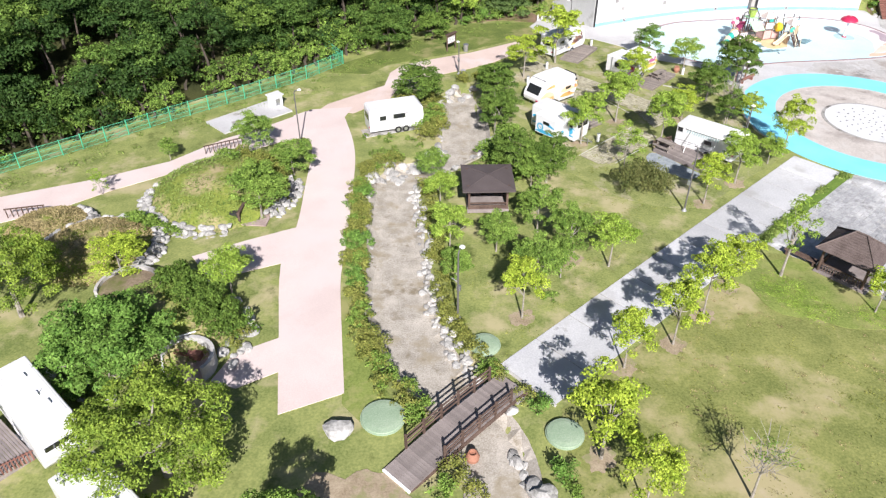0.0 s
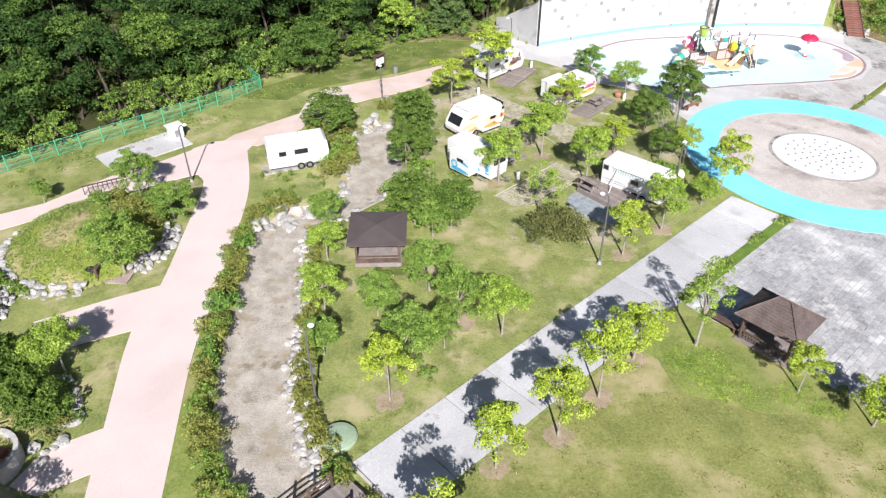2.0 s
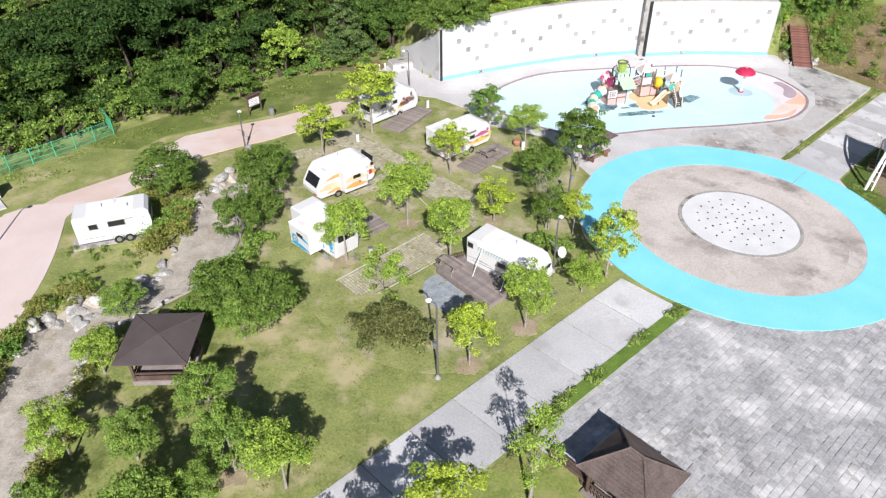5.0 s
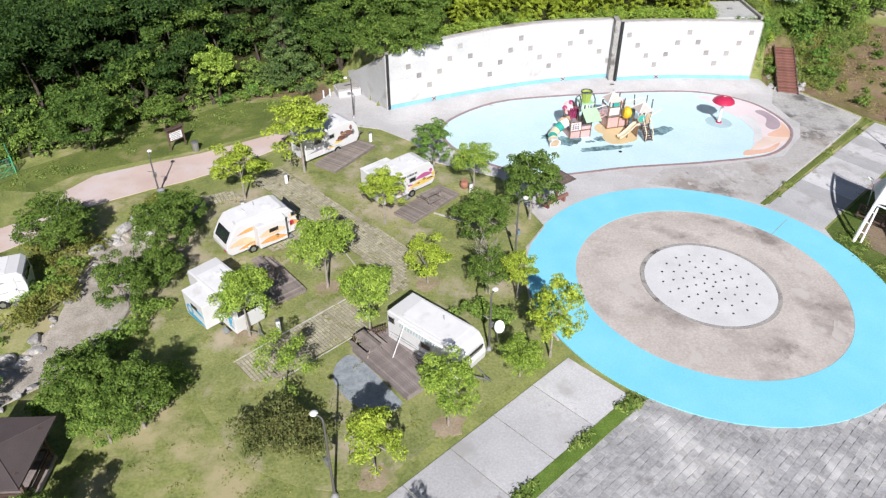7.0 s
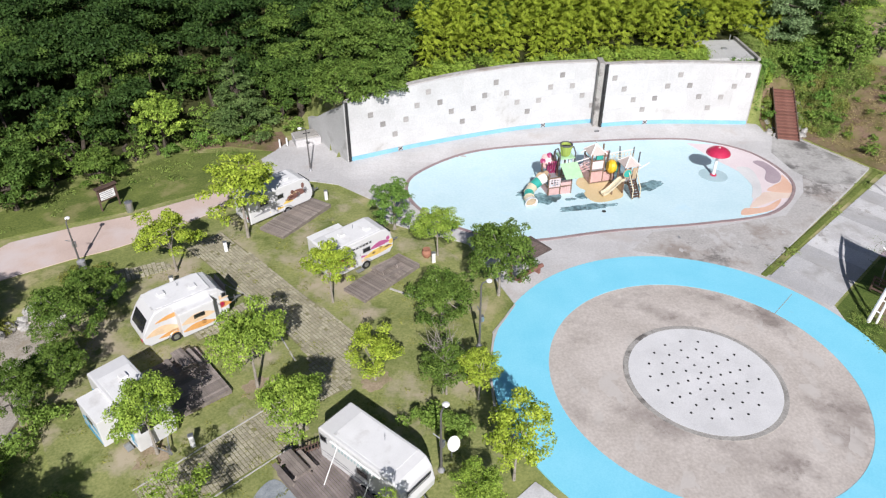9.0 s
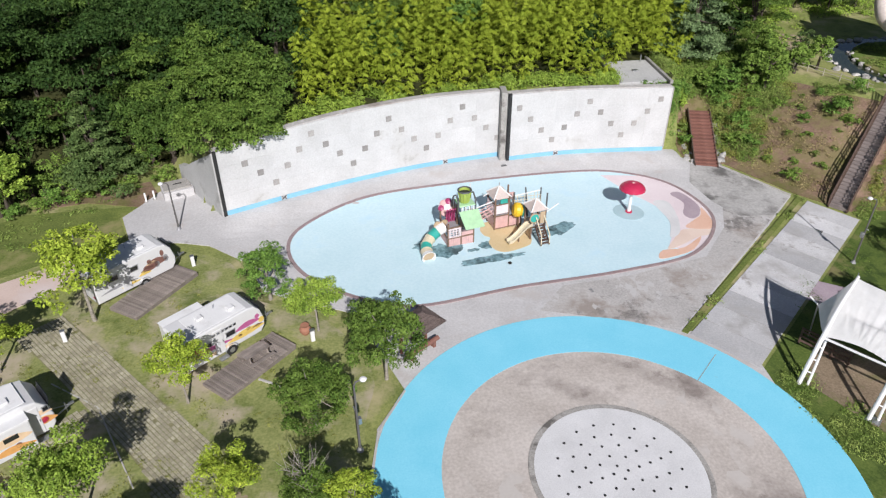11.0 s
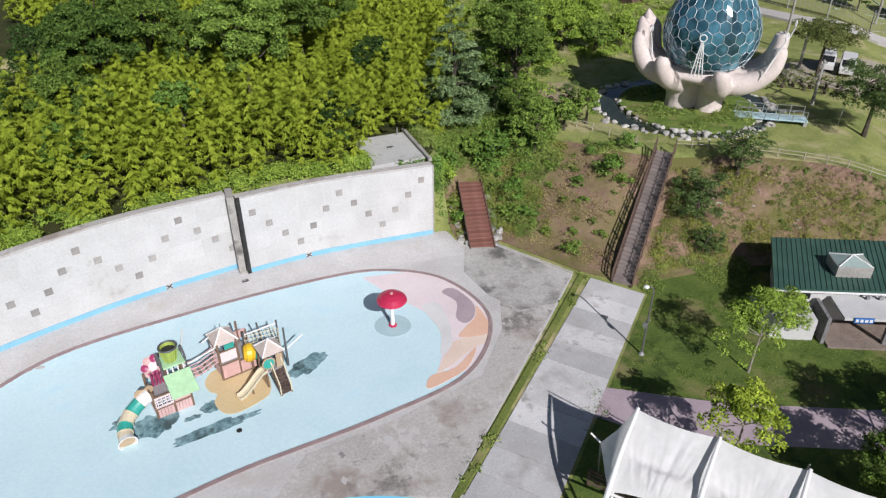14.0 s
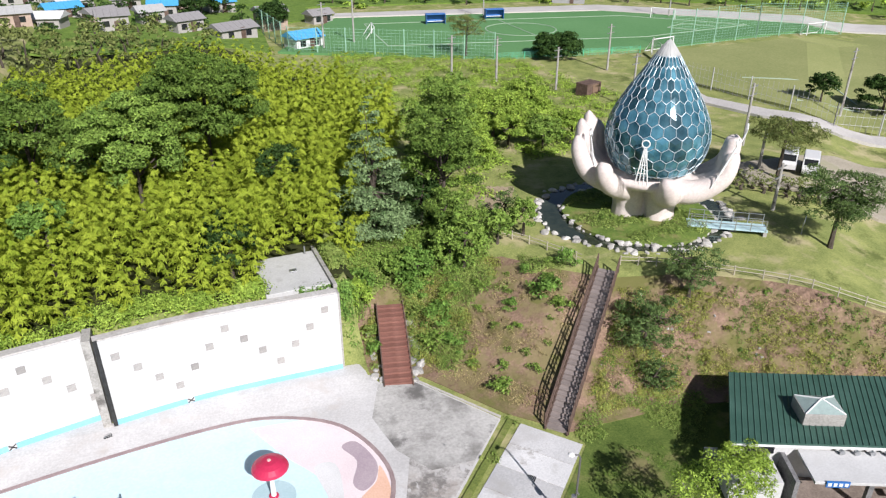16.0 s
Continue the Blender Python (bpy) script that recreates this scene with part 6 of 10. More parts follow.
# ---- footbridge ----
t = thing("footbridge", pose(0.85, 25.55, -1.0, 0, 0, 46), "brown timber footbridge with post-and-rail sides over the creek", "footbridge")
BL, BW = 9.3, 1.95
me = mesh_of("plank", box(0.185, BW, 0.06, (0, 0, 0), None, 0.006), DECKBROWN)
copies(me, "plank", t, [pose(-BL / 2 + 0.19 * (k + 0.5), 0, 0.10 + 0.22 * math.cos(math.pi * ((k + 0.5) * 0.19 / BL - 0.5))) for k in range(int(BL / 0.19))])
for s in (-1, 1):
    bm = bmesh.new()
    rows_g = []
    for k in range(13):
        x0, x1 = -BL / 2 + BL * k / 12, -BL / 2 + BL * (k + 1) / 12
        za, zb = [0.0 + 0.22 * math.cos(math.pi * ((q + BL / 2) / BL - 0.5)) for q in (x0, x1)]
        yy = s * (BW / 2 - 0.02)
        rows_g.append([bm.verts.new((x0, yy + o, za + q)) for o, q in ((-0.07, -0.25), (0.07, -0.25), (0.07, 0.05), (-0.07, 0.05))])
    for r, q in zip(rows_g, rows_g[1:]):
        for j in range(4):
            bm.faces.new((r[j], r[(j + 1) % 4], q[(j + 1) % 4], q[j]))
    bm.faces.new(rows_g[0])
    bm.faces.new(rows_g[-1][::-1])
    part("girder", bm, TIMBER, t)
    xs = [(-3.05 if s > 0 else -2.2) + 1.33 * k for k in range(6 if s > 0 else 5)]
    zz = [0.12 + 0.22 * math.cos(math.pi * ((q + BL / 2) / BL - 0.5)) for q in xs]
    for q, z in zip(xs, zz):
        part("post", box(0.12, 0.12, 1.2, (q, s * (BW / 2 + 0.02), z + 0.5), None, 0.01), TIMBER, t)
    for (q0, z0), (q1, z1) in zip(zip(xs, zz), zip(xs[1:], zz[1:])):
        for h in (0.35, 0.65, 0.95):
            part("rail", rod(bmesh.new(), (q0, s * (BW / 2 + 0.02), z0 + h), (q1, s * (BW / 2 + 0.02), z1 + h), 0.05, sides=6), TIMBER, t)
part("kerb", box(0.12, BW, 0.2, (-BL / 2 - 0.06, 0, 0.04)), WHITE_ST, t, "white painted end kerb")
for sx in (-3.9, 3.9):
    part("abutment", box(0.6, BW + 0.3, 0.8, (sx, 0, -0.5)), OLDCON, t)

# round green covers on the lawn, stone and pot
for x, y, r in ((-3.35, 26.3, 1.22), (6.5, 25.2, 1.02), (2.55, 32.2, 0.95)):
    bm = lathe(bmesh.new(), [(r * 0.98, -0.1), (r, 0.18), (r * 0.96, 0.26), (r * 0.7, 0.31), (r * 0.25, 0.33), (0.02, 0.33)], 32)
    t = thing("round_cover", place(x, y), "round faded green domed cover on the lawn", "tank cover", "round green covers")
    part("lid", bm, MAT_GREEN, t)
    part("rim", tube(bmesh.new(), [(r * 1.01 * math.cos(q), r * 1.01 * math.sin(q), 0.16) for q in [2 * math.pi * k / 32 for k in range(33)]], 0.035, 5), MAT_GREEN, t)
pot = thing("clay_pot", place(1.5, 24.0), "round terracotta pot by the creek", "pot")
part("jar", lathe(bmesh.new(), [(0.18, 0), (0.34, 0.2), (0.38, 0.42), (0.28, 0.62), (0.2, 0.68), (0.24, 0.74), (0.19, 0.74), (0.16, 0.6)], 18), TERRACOTTA, pot)


# ---- boulders ----
def boulder_mesh(seed, flat=0.75):
    """A rough stone: a ball cut by random planes."""
    rng = np.random.default_rng(seed)
    bm = bmesh.new()
    bmesh.ops.create_icosphere(bm, subdivisions=2, radius=0.5)
    cuts = [(Vector(q).normalized(), rng.uniform(0.26, 0.4)) for q in rng.normal(size=(11, 3))]
    for v in bm.verts:
        for q, d in cuts:
            over = v.co.dot(q) - d
            if over > 0:
                v.co -= q * over * 0.92
        v.co = Vector((v.co.x * 1.25, v.co.y * 0.95, v.co.z * flat)) * (1 + 0.025 * float(rng.normal()))
    return mesh_of("boulder", bm, ROCK)


rocks = [boulder_mesh(s, 0.6 + 0.06 * s) for s in range(6)]
rock_i = [0]


def boulder(x, y, size, deg=0.0, dz=0.0, label="pale grey boulder at the creek edge", group="creek boulders"):
    ob = new("boulder", rocks[rock_i[0] % len(rocks)])
    rock_i[0] += 1
    ob.matrix_world = place(x, y, deg, dz + 0.12 * size) @ Matrix.Scale(size, 4)
    return tagged(ob, label, "boulder", group)


def rock_mass(name, places, label):
    """Many small stones as one mesh."""
    vs, fs = [], []
    for k, m in enumerate(places):
        me = rocks[k % len(rocks)]
        b = len(vs)
        vs.extend(tuple(m @ v.co) for v in me.vertices)
        fs.extend(tuple(b + i for i in p.vertices) for p in me.polygons)
    me = bpy.data.meshes.new(name)
    me.from_pydata(vs, [], fs)
    return tagged(link(name, me, ROCKI), label, "rocks", "", "stuff")


rng = np.random.default_rng(77)
slabby = boulder(-5.7, 25.3, 1.0, 15, 0.1, "flat pale grey standing stone on the lawn", "lawn stones")
slabby.matrix_world = place(-5.7, 25.3, 12, 0.25) @ Matrix.Diagonal((1.75, 1.5, 1.3, 1))
for i in range(0, len(right), 1):
    x, y = right[i]
    if 24 < y < 56 and x < 4:
        for k in range(3):
            boulder(x + rng.normal() * 0.3, y + rng.uniform(-0.6, 0.6), rng.uniform(0.35, 0.8), rng.uniform(0, 360), 0.12)
edge_stones = []
for (ax, ay), (bx, by) in zip(right, right[1:]):
    if 26 < ay < 54 and ax < 4:
        for k in range(int(math.hypot(bx - ax, by - ay) / 0.22)):
            w = rng.uniform(0, 1)
            edge_stones.append(place(ax + (bx - ax) * w + rng.normal() * 0.2 - 0.05, ay + (by - ay) * w, rng.uniform(0, 360), 0.2) @ Matrix.Scale(rng.uniform(0.25, 0.6), 4))
rock_mass("edge_stones", edge_stones, "row of small pale stones along the creek bank")
for i in range(0, len(left), 1):
    x, y = left[i]
    if 33 < y < 72 and rng.uniform() < 0.75:
        boulder(x + rng.normal() * 0.2, y + rng.uniform(-0.4, 0.4), rng.uniform(0.4, 0.8), rng.uniform(0, 360))
for x0, y0, x1, y1, n in ((-6.0, 54.6, -1.0, 55.9, 15), (-2.6, 55.4, 0.6, 60.2, 11), (-6.4, 53.0, -3.0, 54.4, 10), (3.0, 57.0, 5.0, 62.0, 7), (0.0, 69.0, 1.4, 72.8, 6), (2.6, 71.0, 3.4, 73.6, 5), (3.4, 24.2, 5.6, 20.5, 14)):
    for k in range(n):
        w = (k + rng.uniform(0, 1)) / n
        boulder(x0 + (x1 - x0) * w + rng.normal() * 0.35, y0 + (y1 - y0) * w + rng.normal() * 0.35, rng.uniform(0.6, 1.25), rng.uniform(0, 360))

# ---- water play structure ----
t = thing("water_play_structure", place(40.6, 88.6, 14.5, 0.07), "weathered water play structure with towers, slides and tipping bucket", "play structure")


def lattice(cx, cy, z, w, h, deg, mat, n=5):
    bm = bmesh.new()
    m = Matrix.Translation((cx, cy, z)) @ Matrix.Rotation(radians(deg), 4, "Z")
    for dx, dz, sx, sz in ((0, h / 2, w, 0.08), (0, -h / 2, w, 0.08), (w / 2, 0, 0.08, h), (-w / 2, 0, 0.08, h)):
        slab(bm, sx, 0.06, sz, m @ Vector((dx, 0, dz)), m.to_3x3().to_4x4())
    for k in range(n):
        slab(bm, 0.05, 0.05, h, m @ Vector((-w / 2 + w * (k + 0.5) / n, 0, 0)), m.to_3x3().to_4x4())
        slab(bm, w, 0.05, 0.05, m @ Vector((0, 0, -h / 2 + h * (k + 0.5) / n)), m.to_3x3().to_4x4())
    return part("lattice_panel", bm, mat, t)


def pyramid(cx, cy, z0, half, rise, mat):
    bm = bmesh.new()
    hip_rows(bm, [(cx - half, cy - half), (cx + half, cy - half), (cx + half, cy + half), (cx - half, cy + half)], z0, ((cx - 0.03, cy), (cx + 0.03, cy)), z0 + rise, 6, 0.03)
    bm.faces.new([bm.verts.new((cx + a * half, cy + b * half, z0 - 0.01)) for a, b in ((-1, -1), (-1, 1), (1, 1), (1, -1))])
    return part("tower_roof", bm, mat, t)


# bucket tower with tube slide
DARKGREY = plain("dark_grey_steel", (0.10, 0.105, 0.11), 0.5)
MAGENTA = plain("faded_magenta_plastic", (0.36, 0.05, 0.14), 0.4)
TANP = plain("tan_plastic", (0.46, 0.34, 0.22), 0.6)
for px, py, h in ((-4.1, -0.6, 2.1), (-3.08, -0.6, 2.7), (-2.08, -0.6, 2.9), (-4.1, 1.05, 2.3), (-3.08, 1.05, 3.3), (-2.08, 1.05, 3.3), (-3.08, 0.2, 3.3), (-2.08, 0.2, 3.3)):
    part("post", rod(bmesh.new(), (px, py, 0), (px, py, h), 0.075, sides=8), BROWNP, t)
part("platform", box(2.1, 1.7, 0.1, (-3.1, 0.22, 1.4)), GREYG, t)
for px, w in ((-3.6, 0.92), (-2.58, 0.9)):
    for k in range(5):
        part("board", box(w / 5 - 0.02, 0.05, 0.72, (px - w / 2 + w * (k + 0.5) / 5, -0.62, 0.42)), PINKP, t)
lattice(-3.6, -0.64, 1.28, 0.95, 0.8, 0, PALEPINK, 4)
part("panel", box(0.9, 0.05, 0.5, (-2.58, -0.62, 1.15)), PINKP, t)
for h in (0.85, 1.75):
    part("rail", box(2.1, 0.08, 0.09, (-3.1, -0.66, h)), BROWNP, t)
    part("rail", box(0.08, 1.7, 0.09, (-4.14, 0.22, h)), BROWNP, t)
for k in range(6):
    part("board", box(0.05, 0.25, 0.7, (-4.12, -0.45 + 0.29 * k, 0.42)), PINKP, t)
figure = spline([(-4.5, 0.9), (-4.2, 1.15), (-3.9, 1.05), (-3.7, 1.3), (-3.5, 1.75), (-3.75, 1.95), (-4.05, 1.8), (-4.35, 1.9), (-4.6, 1.6)], 3, True)
part("cut_out_panel", pick(figure, -0.1, 0.06), TANP, t, "tan cut-out figure panel").matrix_basis = pose(-0.35, 0.35, 0.1)
part("canopy", box(1.5, 1.55, 0.07, (-2.57, -1.4, 2.68), Matrix.Rotation(radians(27), 4, "X"), 0.02), GREENP, t, "pale green slanted plastic canopy")
for px in (-3.08, -2.08):
    part("canopy_arm", rod(bmesh.new(), (px, -0.6, 1.9), (px, -1.75, 2.4), 0.05, sides=6), BROWNP, t)
part("upper_platform", box(1.25, 1.2, 0.1, (-2.55, 0.1, 3.3), None, 0.02), GREENP, t)
for k in range(4):
    part("slat", box(0.08, 0.05, 0.42, (-3.0 + 0.3 * k, -0.5, 3.02)), WHITE_ST, t)
for sx in (-3.25, -1.9):
    part("bucket_frame", tube(bmesh.new(), [(sx, -0.45, 2.7), (sx, -0.45, 3.7), (sx, 0.05, 4.05), (sx, 0.55, 3.7), (sx, 0.55, 2.9)], 0.06, 6), DARKGREY, t)
bucket = part("tipping_bucket", lathe(bmesh.new(), [(0.30, 3.4), (0.46, 4.32), (0.5, 4.32), (0.5, 4.4), (0.45, 4.4), (0.41, 4.1), (0.28, 3.5)], 20, (-2.6, 0.0, 0)), LIMEP, t, "lime green tipping bucket")
for k in range(12):
    q = 2 * math.pi * k / 12
    part("stave", rod(bmesh.new(), (-2.6 + 0.32 * math.cos(q), 0.32 * math.sin(q), 3.42), (-2.6 + 0.49 * math.cos(q), 0.49 * math.sin(q), 4.32), 0.035, sides=4), LIMEP, bucket)
part("rim", tube(bmesh.new(), [(-2.6 + 0.49 * math.cos(q), 0.49 * math.sin(q), 4.37) for q in [2 * math.pi * k / 20 for k in range(21)]], 0.06, 6), DARKGREY, bucket, "dark grey bucket rim")
# Black disc paints the shade inside the bucket.
part("hollow", lathe(bmesh.new(), [(0.43, 4.15), (0.02, 4.16)], 18, (-2.6, 0.0, 0)), BLACK, bucket)
sl = [(-4.1, 0.1, 1.5), (-4.75, 0.03, 1.25), (-5.4, -0.25, 0.98), (-5.85, -0.7, 0.78), (-6.05, -1.25, 0.64), (-6.1, -1.65, 0.58)]
curve = spline(sl, 4)
for k, c0 in enumerate(range(0, len(curve) - 4, 4)):
    part("tube_slide", tube(bmesh.new(), curve[c0:c0 + 5], 0.41, 14), (WHITE_ST, TEALP, CREAMP, TEALP, CREAMP)[k % 5], t)
    part("tube_flange", tube(bmesh.new(), [curve[c0], tuple(0.85 * p + 0.15 * q for p, q in zip(curve[c0], curve[c0 + 1]))], 0.45, 14), CREAMP, t)
part("slide_mouth", lathe(bmesh.new(), [(0.42, 0.0), (0.50, -0.25), (0.54, -0.34), (0.47, -0.34), (0.40, -0.1)], 18), WHITE_ST, t).matrix_basis = pose(-6.1, -1.62, 0.58, -80, 0, 0)
part("slide_mouth_inside", lathe(bmesh.new(), [(0.44, -0.20), (0.02, -0.19)], 18), TANP, t).matrix_basis = pose(-6.1, -1.62, 0.58, -80, 0, 0)
# magenta spray pipes and flower
flower = part("spray_flower", lathe(bmesh.new(), [(0.02, -0.12), (0.5, -0.08), (0.72, 0.05), (0.55, 0.16), (0.02, 0.2)], 18), PALEPINK, t, "pale pink flower-shaped sprayer")
flower.matrix_basis = pose(-3.35, 1.5, 2.15, 40, -25, 0)
for k in range(7):
    q = 2 * math.pi * k / 7
    part("petal", lathe(bmesh.new(), [(0.02, 0.12), (0.2, 0.16), (0.24, 0.24), (0.02, 0.3)], 10, (0.48 * math.cos(q), 0.48 * math.sin(q), 0)), MAGENTA if k % 2 else PINKP, flower)
part("flower_stem", rod(bmesh.new(), (-3.35, 1.5, 0), (-3.35, 1.5, 2.1), 0.07, sides=8), DARKGREY, t)
for k in range(5):
    part("spray_pipe", tube(bmesh.new(), [(-3.75 + 0.2 * k, 0.75, 1.4), (-3.75 + 0.2 * k, 0.6, 2.3), (-3.85 + 0.22 * k, 0.25, 2.75)], 0.08, 6), MAGENTA, t)
# tall middle tower with pink sides and a lower box beside it
for px, py, h in ((0.15, 0.48, 2.75), (1.3, 0.48, 2.75), (0.15, 1.88, 2.75), (1.3, 1.88, 2.75), (2.35, 0.48, 1.75), (2.35, 1.88, 2.1), (1.85, 1.88, 2.9)):
    part("post", rod(bmesh.new(), (px, py, 0), (px, py, h), 0.075, sides=8), BROWNP, t)
part("platform", box(2.2, 1.45, 0.1, (1.25, 1.18, 1.2)), GREYG, t)
pyramid(0.73, 1.18, 2.66, 0.74, 0.72, LIGHTWOOD)
for k in range(4):
    a_ = math.pi / 4 + math.pi / 2 * k
    part("hip_trim", rod(bmesh.new(), (0.73 + 1.05 * math.cos(a_), 1.18 + 1.05 * math.sin(a_), 2.70), (0.73, 1.18, 3.42), 0.05, sides=5), WHITE_ST, t)
part("finial", rod(bmesh.new(), (0.73, 1.18, 3.36), (0.73, 1.18, 3.7), 0.035, sides=6), STEEL, t)
for px, n_, h in ((0.15, 6, 1.0), (1.32, 6, 0.85)):
    for k in range(n_):
        part("board", box(0.17, 0.05, h, (px + 0.11 + 0.18 * k, 0.46, h / 2 + 0.1)), PINKP, t)
part("panel", box(1.0, 0.06, 0.72, (0.72, 0.45, 1.75)), PALEPINK, t)
part("panel", box(0.6, 0.05, 0.4, (0.85, 0.46, 2.4)), TEALP, t, "teal window panel")
lattice(0.12, 1.18, 1.75, 1.3, 0.9, 90, PALEPINK)
for k in range(7):
    part("board", box(0.05, 0.17, 0.95, (0.13, 0.6 + 0.19 * k, 0.6)), PINKP, t)
for px, py, w, dd, hh in ((0.72, 0.43, 1.2, 0, 1.2), (0.72, 0.43, 1.2, 0, 2.2), (1.85, 0.43, 1.1, 0, 1.05), (0.1, 1.18, 1.4, 90, 1.2), (0.1, 1.18, 1.4, 90, 2.25), (1.25, 0.43, 2.2, 0, 0.08)):
    part("rail", box(w, 0.07, 0.08, (0, 0, 0)), BROWNP, t).matrix_basis = pose(px, py, hh, 0, 0, dd)
part("panel", box(0.9, 0.05, 0.6, (1.9, 1.86, 1.9)), PINKP, t)
# rope bridge between the towers
for s in (-0.35, 0.35):
    for h in (1.35, 1.65, 2.0):
        part("bridge_rope", tube(bmesh.new(), [(-2.05, 0.6 + s, h), (-1.0, 0.85 + s, h - 0.2), (0.15, 1.1 + s, h)], 0.035, 5), PINKP, t)
for k in range(10):
    w = (k + 0.5) / 10
    part("bridge_slat", box(0.17, 0.75, 0.04, (-2.05 + 2.2 * w, 0.6 + 0.5 * w, 1.34 - 0.8 * w * (1 - w))), PINKP if k % 2 else DECKGREY, t)
# second tower, stairs and slide
for sx in (-0.55, 0.55):
    for sy in (-0.55, 0.55):
        part("post", rod(bmesh.new(), (2.75 + sx, -1.1 + sy, 0), (2.75 + sx, -1.1 + sy, 2.5), 0.07, sides=8), BROWNP, t)
part("platform", box(1.2, 1.2, 0.1, (2.75, -1.1, 1.15)), GREYG, t)
pyramid(2.75, -1.1, 2.42, 0.7, 0.68, LIGHTWOOD)
for k in range(4):
    a_ = math.pi / 4 + math.pi / 2 * k
    part("hip_trim", rod(bmesh.new(), (2.75 + 0.99 * math.cos(a_), -1.1 + 0.99 * math.sin(a_), 2.46), (2.75, -1.1, 3.14), 0.05, sides=5), WHITE_ST, t)
for k in range(5):
    part("board", box(0.2, 0.05, 1.05, (2.3 + 0.22 * k, -0.52, 0.6)), TANP, t)
    part("board", box(0.05, 0.2, 1.05, (2.18, -1.55 + 0.22 * k, 0.6)), TANP, t)
part("shield", lathe(bmesh.new(), [(0.02, -0.05), (0.36, -0.05), (0.36, 0.05), (0.02, 0.05)], 16), TEALP, t).matrix_basis = pose(2.38, -1.72, 1.85, 90, 0, 0)
part("shield_rim", tube(bmesh.new(), [(2.38 + 0.38 * math.cos(q), -1.74, 1.85 + 0.38 * math.sin(q)) for q in [2 * math.pi * k / 16 for k in range(17)]], 0.05, 6), TANP, t)
part("panel", box(0.45, 0.06, 1.0, (3.1, -1.68, 1.75)), TANP, t)
for k in range(7):
    part("stair_tread", box(0.6, 0.22, 0.05, (2.85, -1.75 - 0.165 * k, 1.1 - 0.16 * k)), TIMBER, t)
for s in (-0.34, 0.34):
    part("stair_string", box(0.06, 1.65, 0.2, (2.85 + s, -2.28, 0.6), Matrix.Rotation(radians(44), 4, "X")), TIMBER, t)
    part("stair_handrail", tube(bmesh.new(), [(2.85 + s, -1.7, 1.3), (2.85 + s, -1.72, 1.95), (2.85 + s, -2.8, 0.85), (2.85 + s, -2.85, 0.0)], 0.045, 6), CREAMP, t)
bm = bmesh.new()
ch = spline([(2.25, -1.48, 1.2), (1.8, -1.55, 1.1), (1.15, -1.68, 0.62), (0.55, -1.78, 0.26), (0.25, -1.8, 0.22)], 4)
rowsv = []
for i, p in enumerate(ch):
    a, b = Vector(ch[max(0, i - 1)]), Vector(ch[min(len(ch) - 1, i + 1)])
    d = (b - a).normalized()
    sd = d.cross(Vector((0, 0, 1))).normalized()
    rowsv.append([bm.verts.new(Vector(p) + sd * q + Vector((0, 0, h))) for q, h in ((-0.24, 0.22), (-0.19, 0.02), (0.19, 0.02), (0.24, 0.22), (0.28, 0.22), (0.23, -0.05), (-0.23, -0.05), (-0.28, 0.22))])
for r, s in zip(rowsv, rowsv[1:]):
    for j in range(8):
        bm.faces.new((r[j], r[(j + 1) % 8], s[(j + 1) % 8], s[j]))
bm.faces.new(rowsv[0][::-1])
bm.faces.new(rowsv[-1])
part("chute_slide", bm, CREAMP, t, "cream open chute slide")
part("chute_leg", rod(bmesh.new(), (1.2, -1.67, 0.0), (1.2, -1.67, 0.6), 0.06, sides=6), BROWNP, t)
part("spray_drum", tube(bmesh.new(), [(1.55, 0.25, 1.65), (1.75, 0.2, 1.62), (2.0, 0.13, 1.6), (2.25, 0.06, 1.55)], [0.4, 0.58, 0.58, 0.42], 16), YELLOWB, t, "yellow plastic barrel")
part("spray_drum_cap", tube(bmesh.new(), [(2.22, 0.06, 1.55), (2.42, 0.0, 1.52)], [0.46, 0.4], 16), TEALP, t)
part("drum_post", rod(bmesh.new(), (2.0, 0.13, 0.0), (2.0, 0.13, 1.1), 0.07, sides=8), BROWNP, t)
# masts and net behind
for px, py, h, lean in ((3.2, 0.9, 3.0, 0.35), (3.95, 0.45, 3.0, 0.0), (4.0, -0.5, 3.0, 0.0), (1.95, 0.95, 2.7, 0.0), (3.3, -0.45, 2.6, 0.0)):
    part("mast", rod(bmesh.new(), (px, py, 0), (px - lean, py, h), 0.08, 0.06, 8), DARKGREY, t)
part("net_beam", rod(bmesh.new(), (1.95, 0.95, 2.4), (3.95, 0.45, 2.8), 0.05, sides=6), WHITE_ST, t)
net = bmesh.new()
for k in range(9):
    w = k / 8
    rod(net, (1.95 + 2.0 * w, 0.95 - 0.5 * w, 2.4 + 0.4 * w), (1.95 + 2.0 * w, 0.75 - 0.5 * w, 1.2), 0.022, sides=4)
for h in (1.4, 1.7, 2.0, 2.3):
    rod(net, (1.95, 0.9, h), (3.95, 0.4, h + 0.1), 0.022, sides=4)
part("climbing_net", net, CREAMP, t)
for a, b in (((-1.9, 0.6, 3.0), (-1.2, 2.3, 3.4)), ((4.0, -0.5, 1.3), (5.3, -0.1, 1.6)), ((-0.5, 1.3, 2.7), (0.6, 1.9, 2.7)), ((-1.9, 0.5, 2.2), (0.1, 0.9, 2.3))):
    part("water_spout", rod(bmesh.new(), a, b, 0.05, sides=6), WHITE_ST, t)
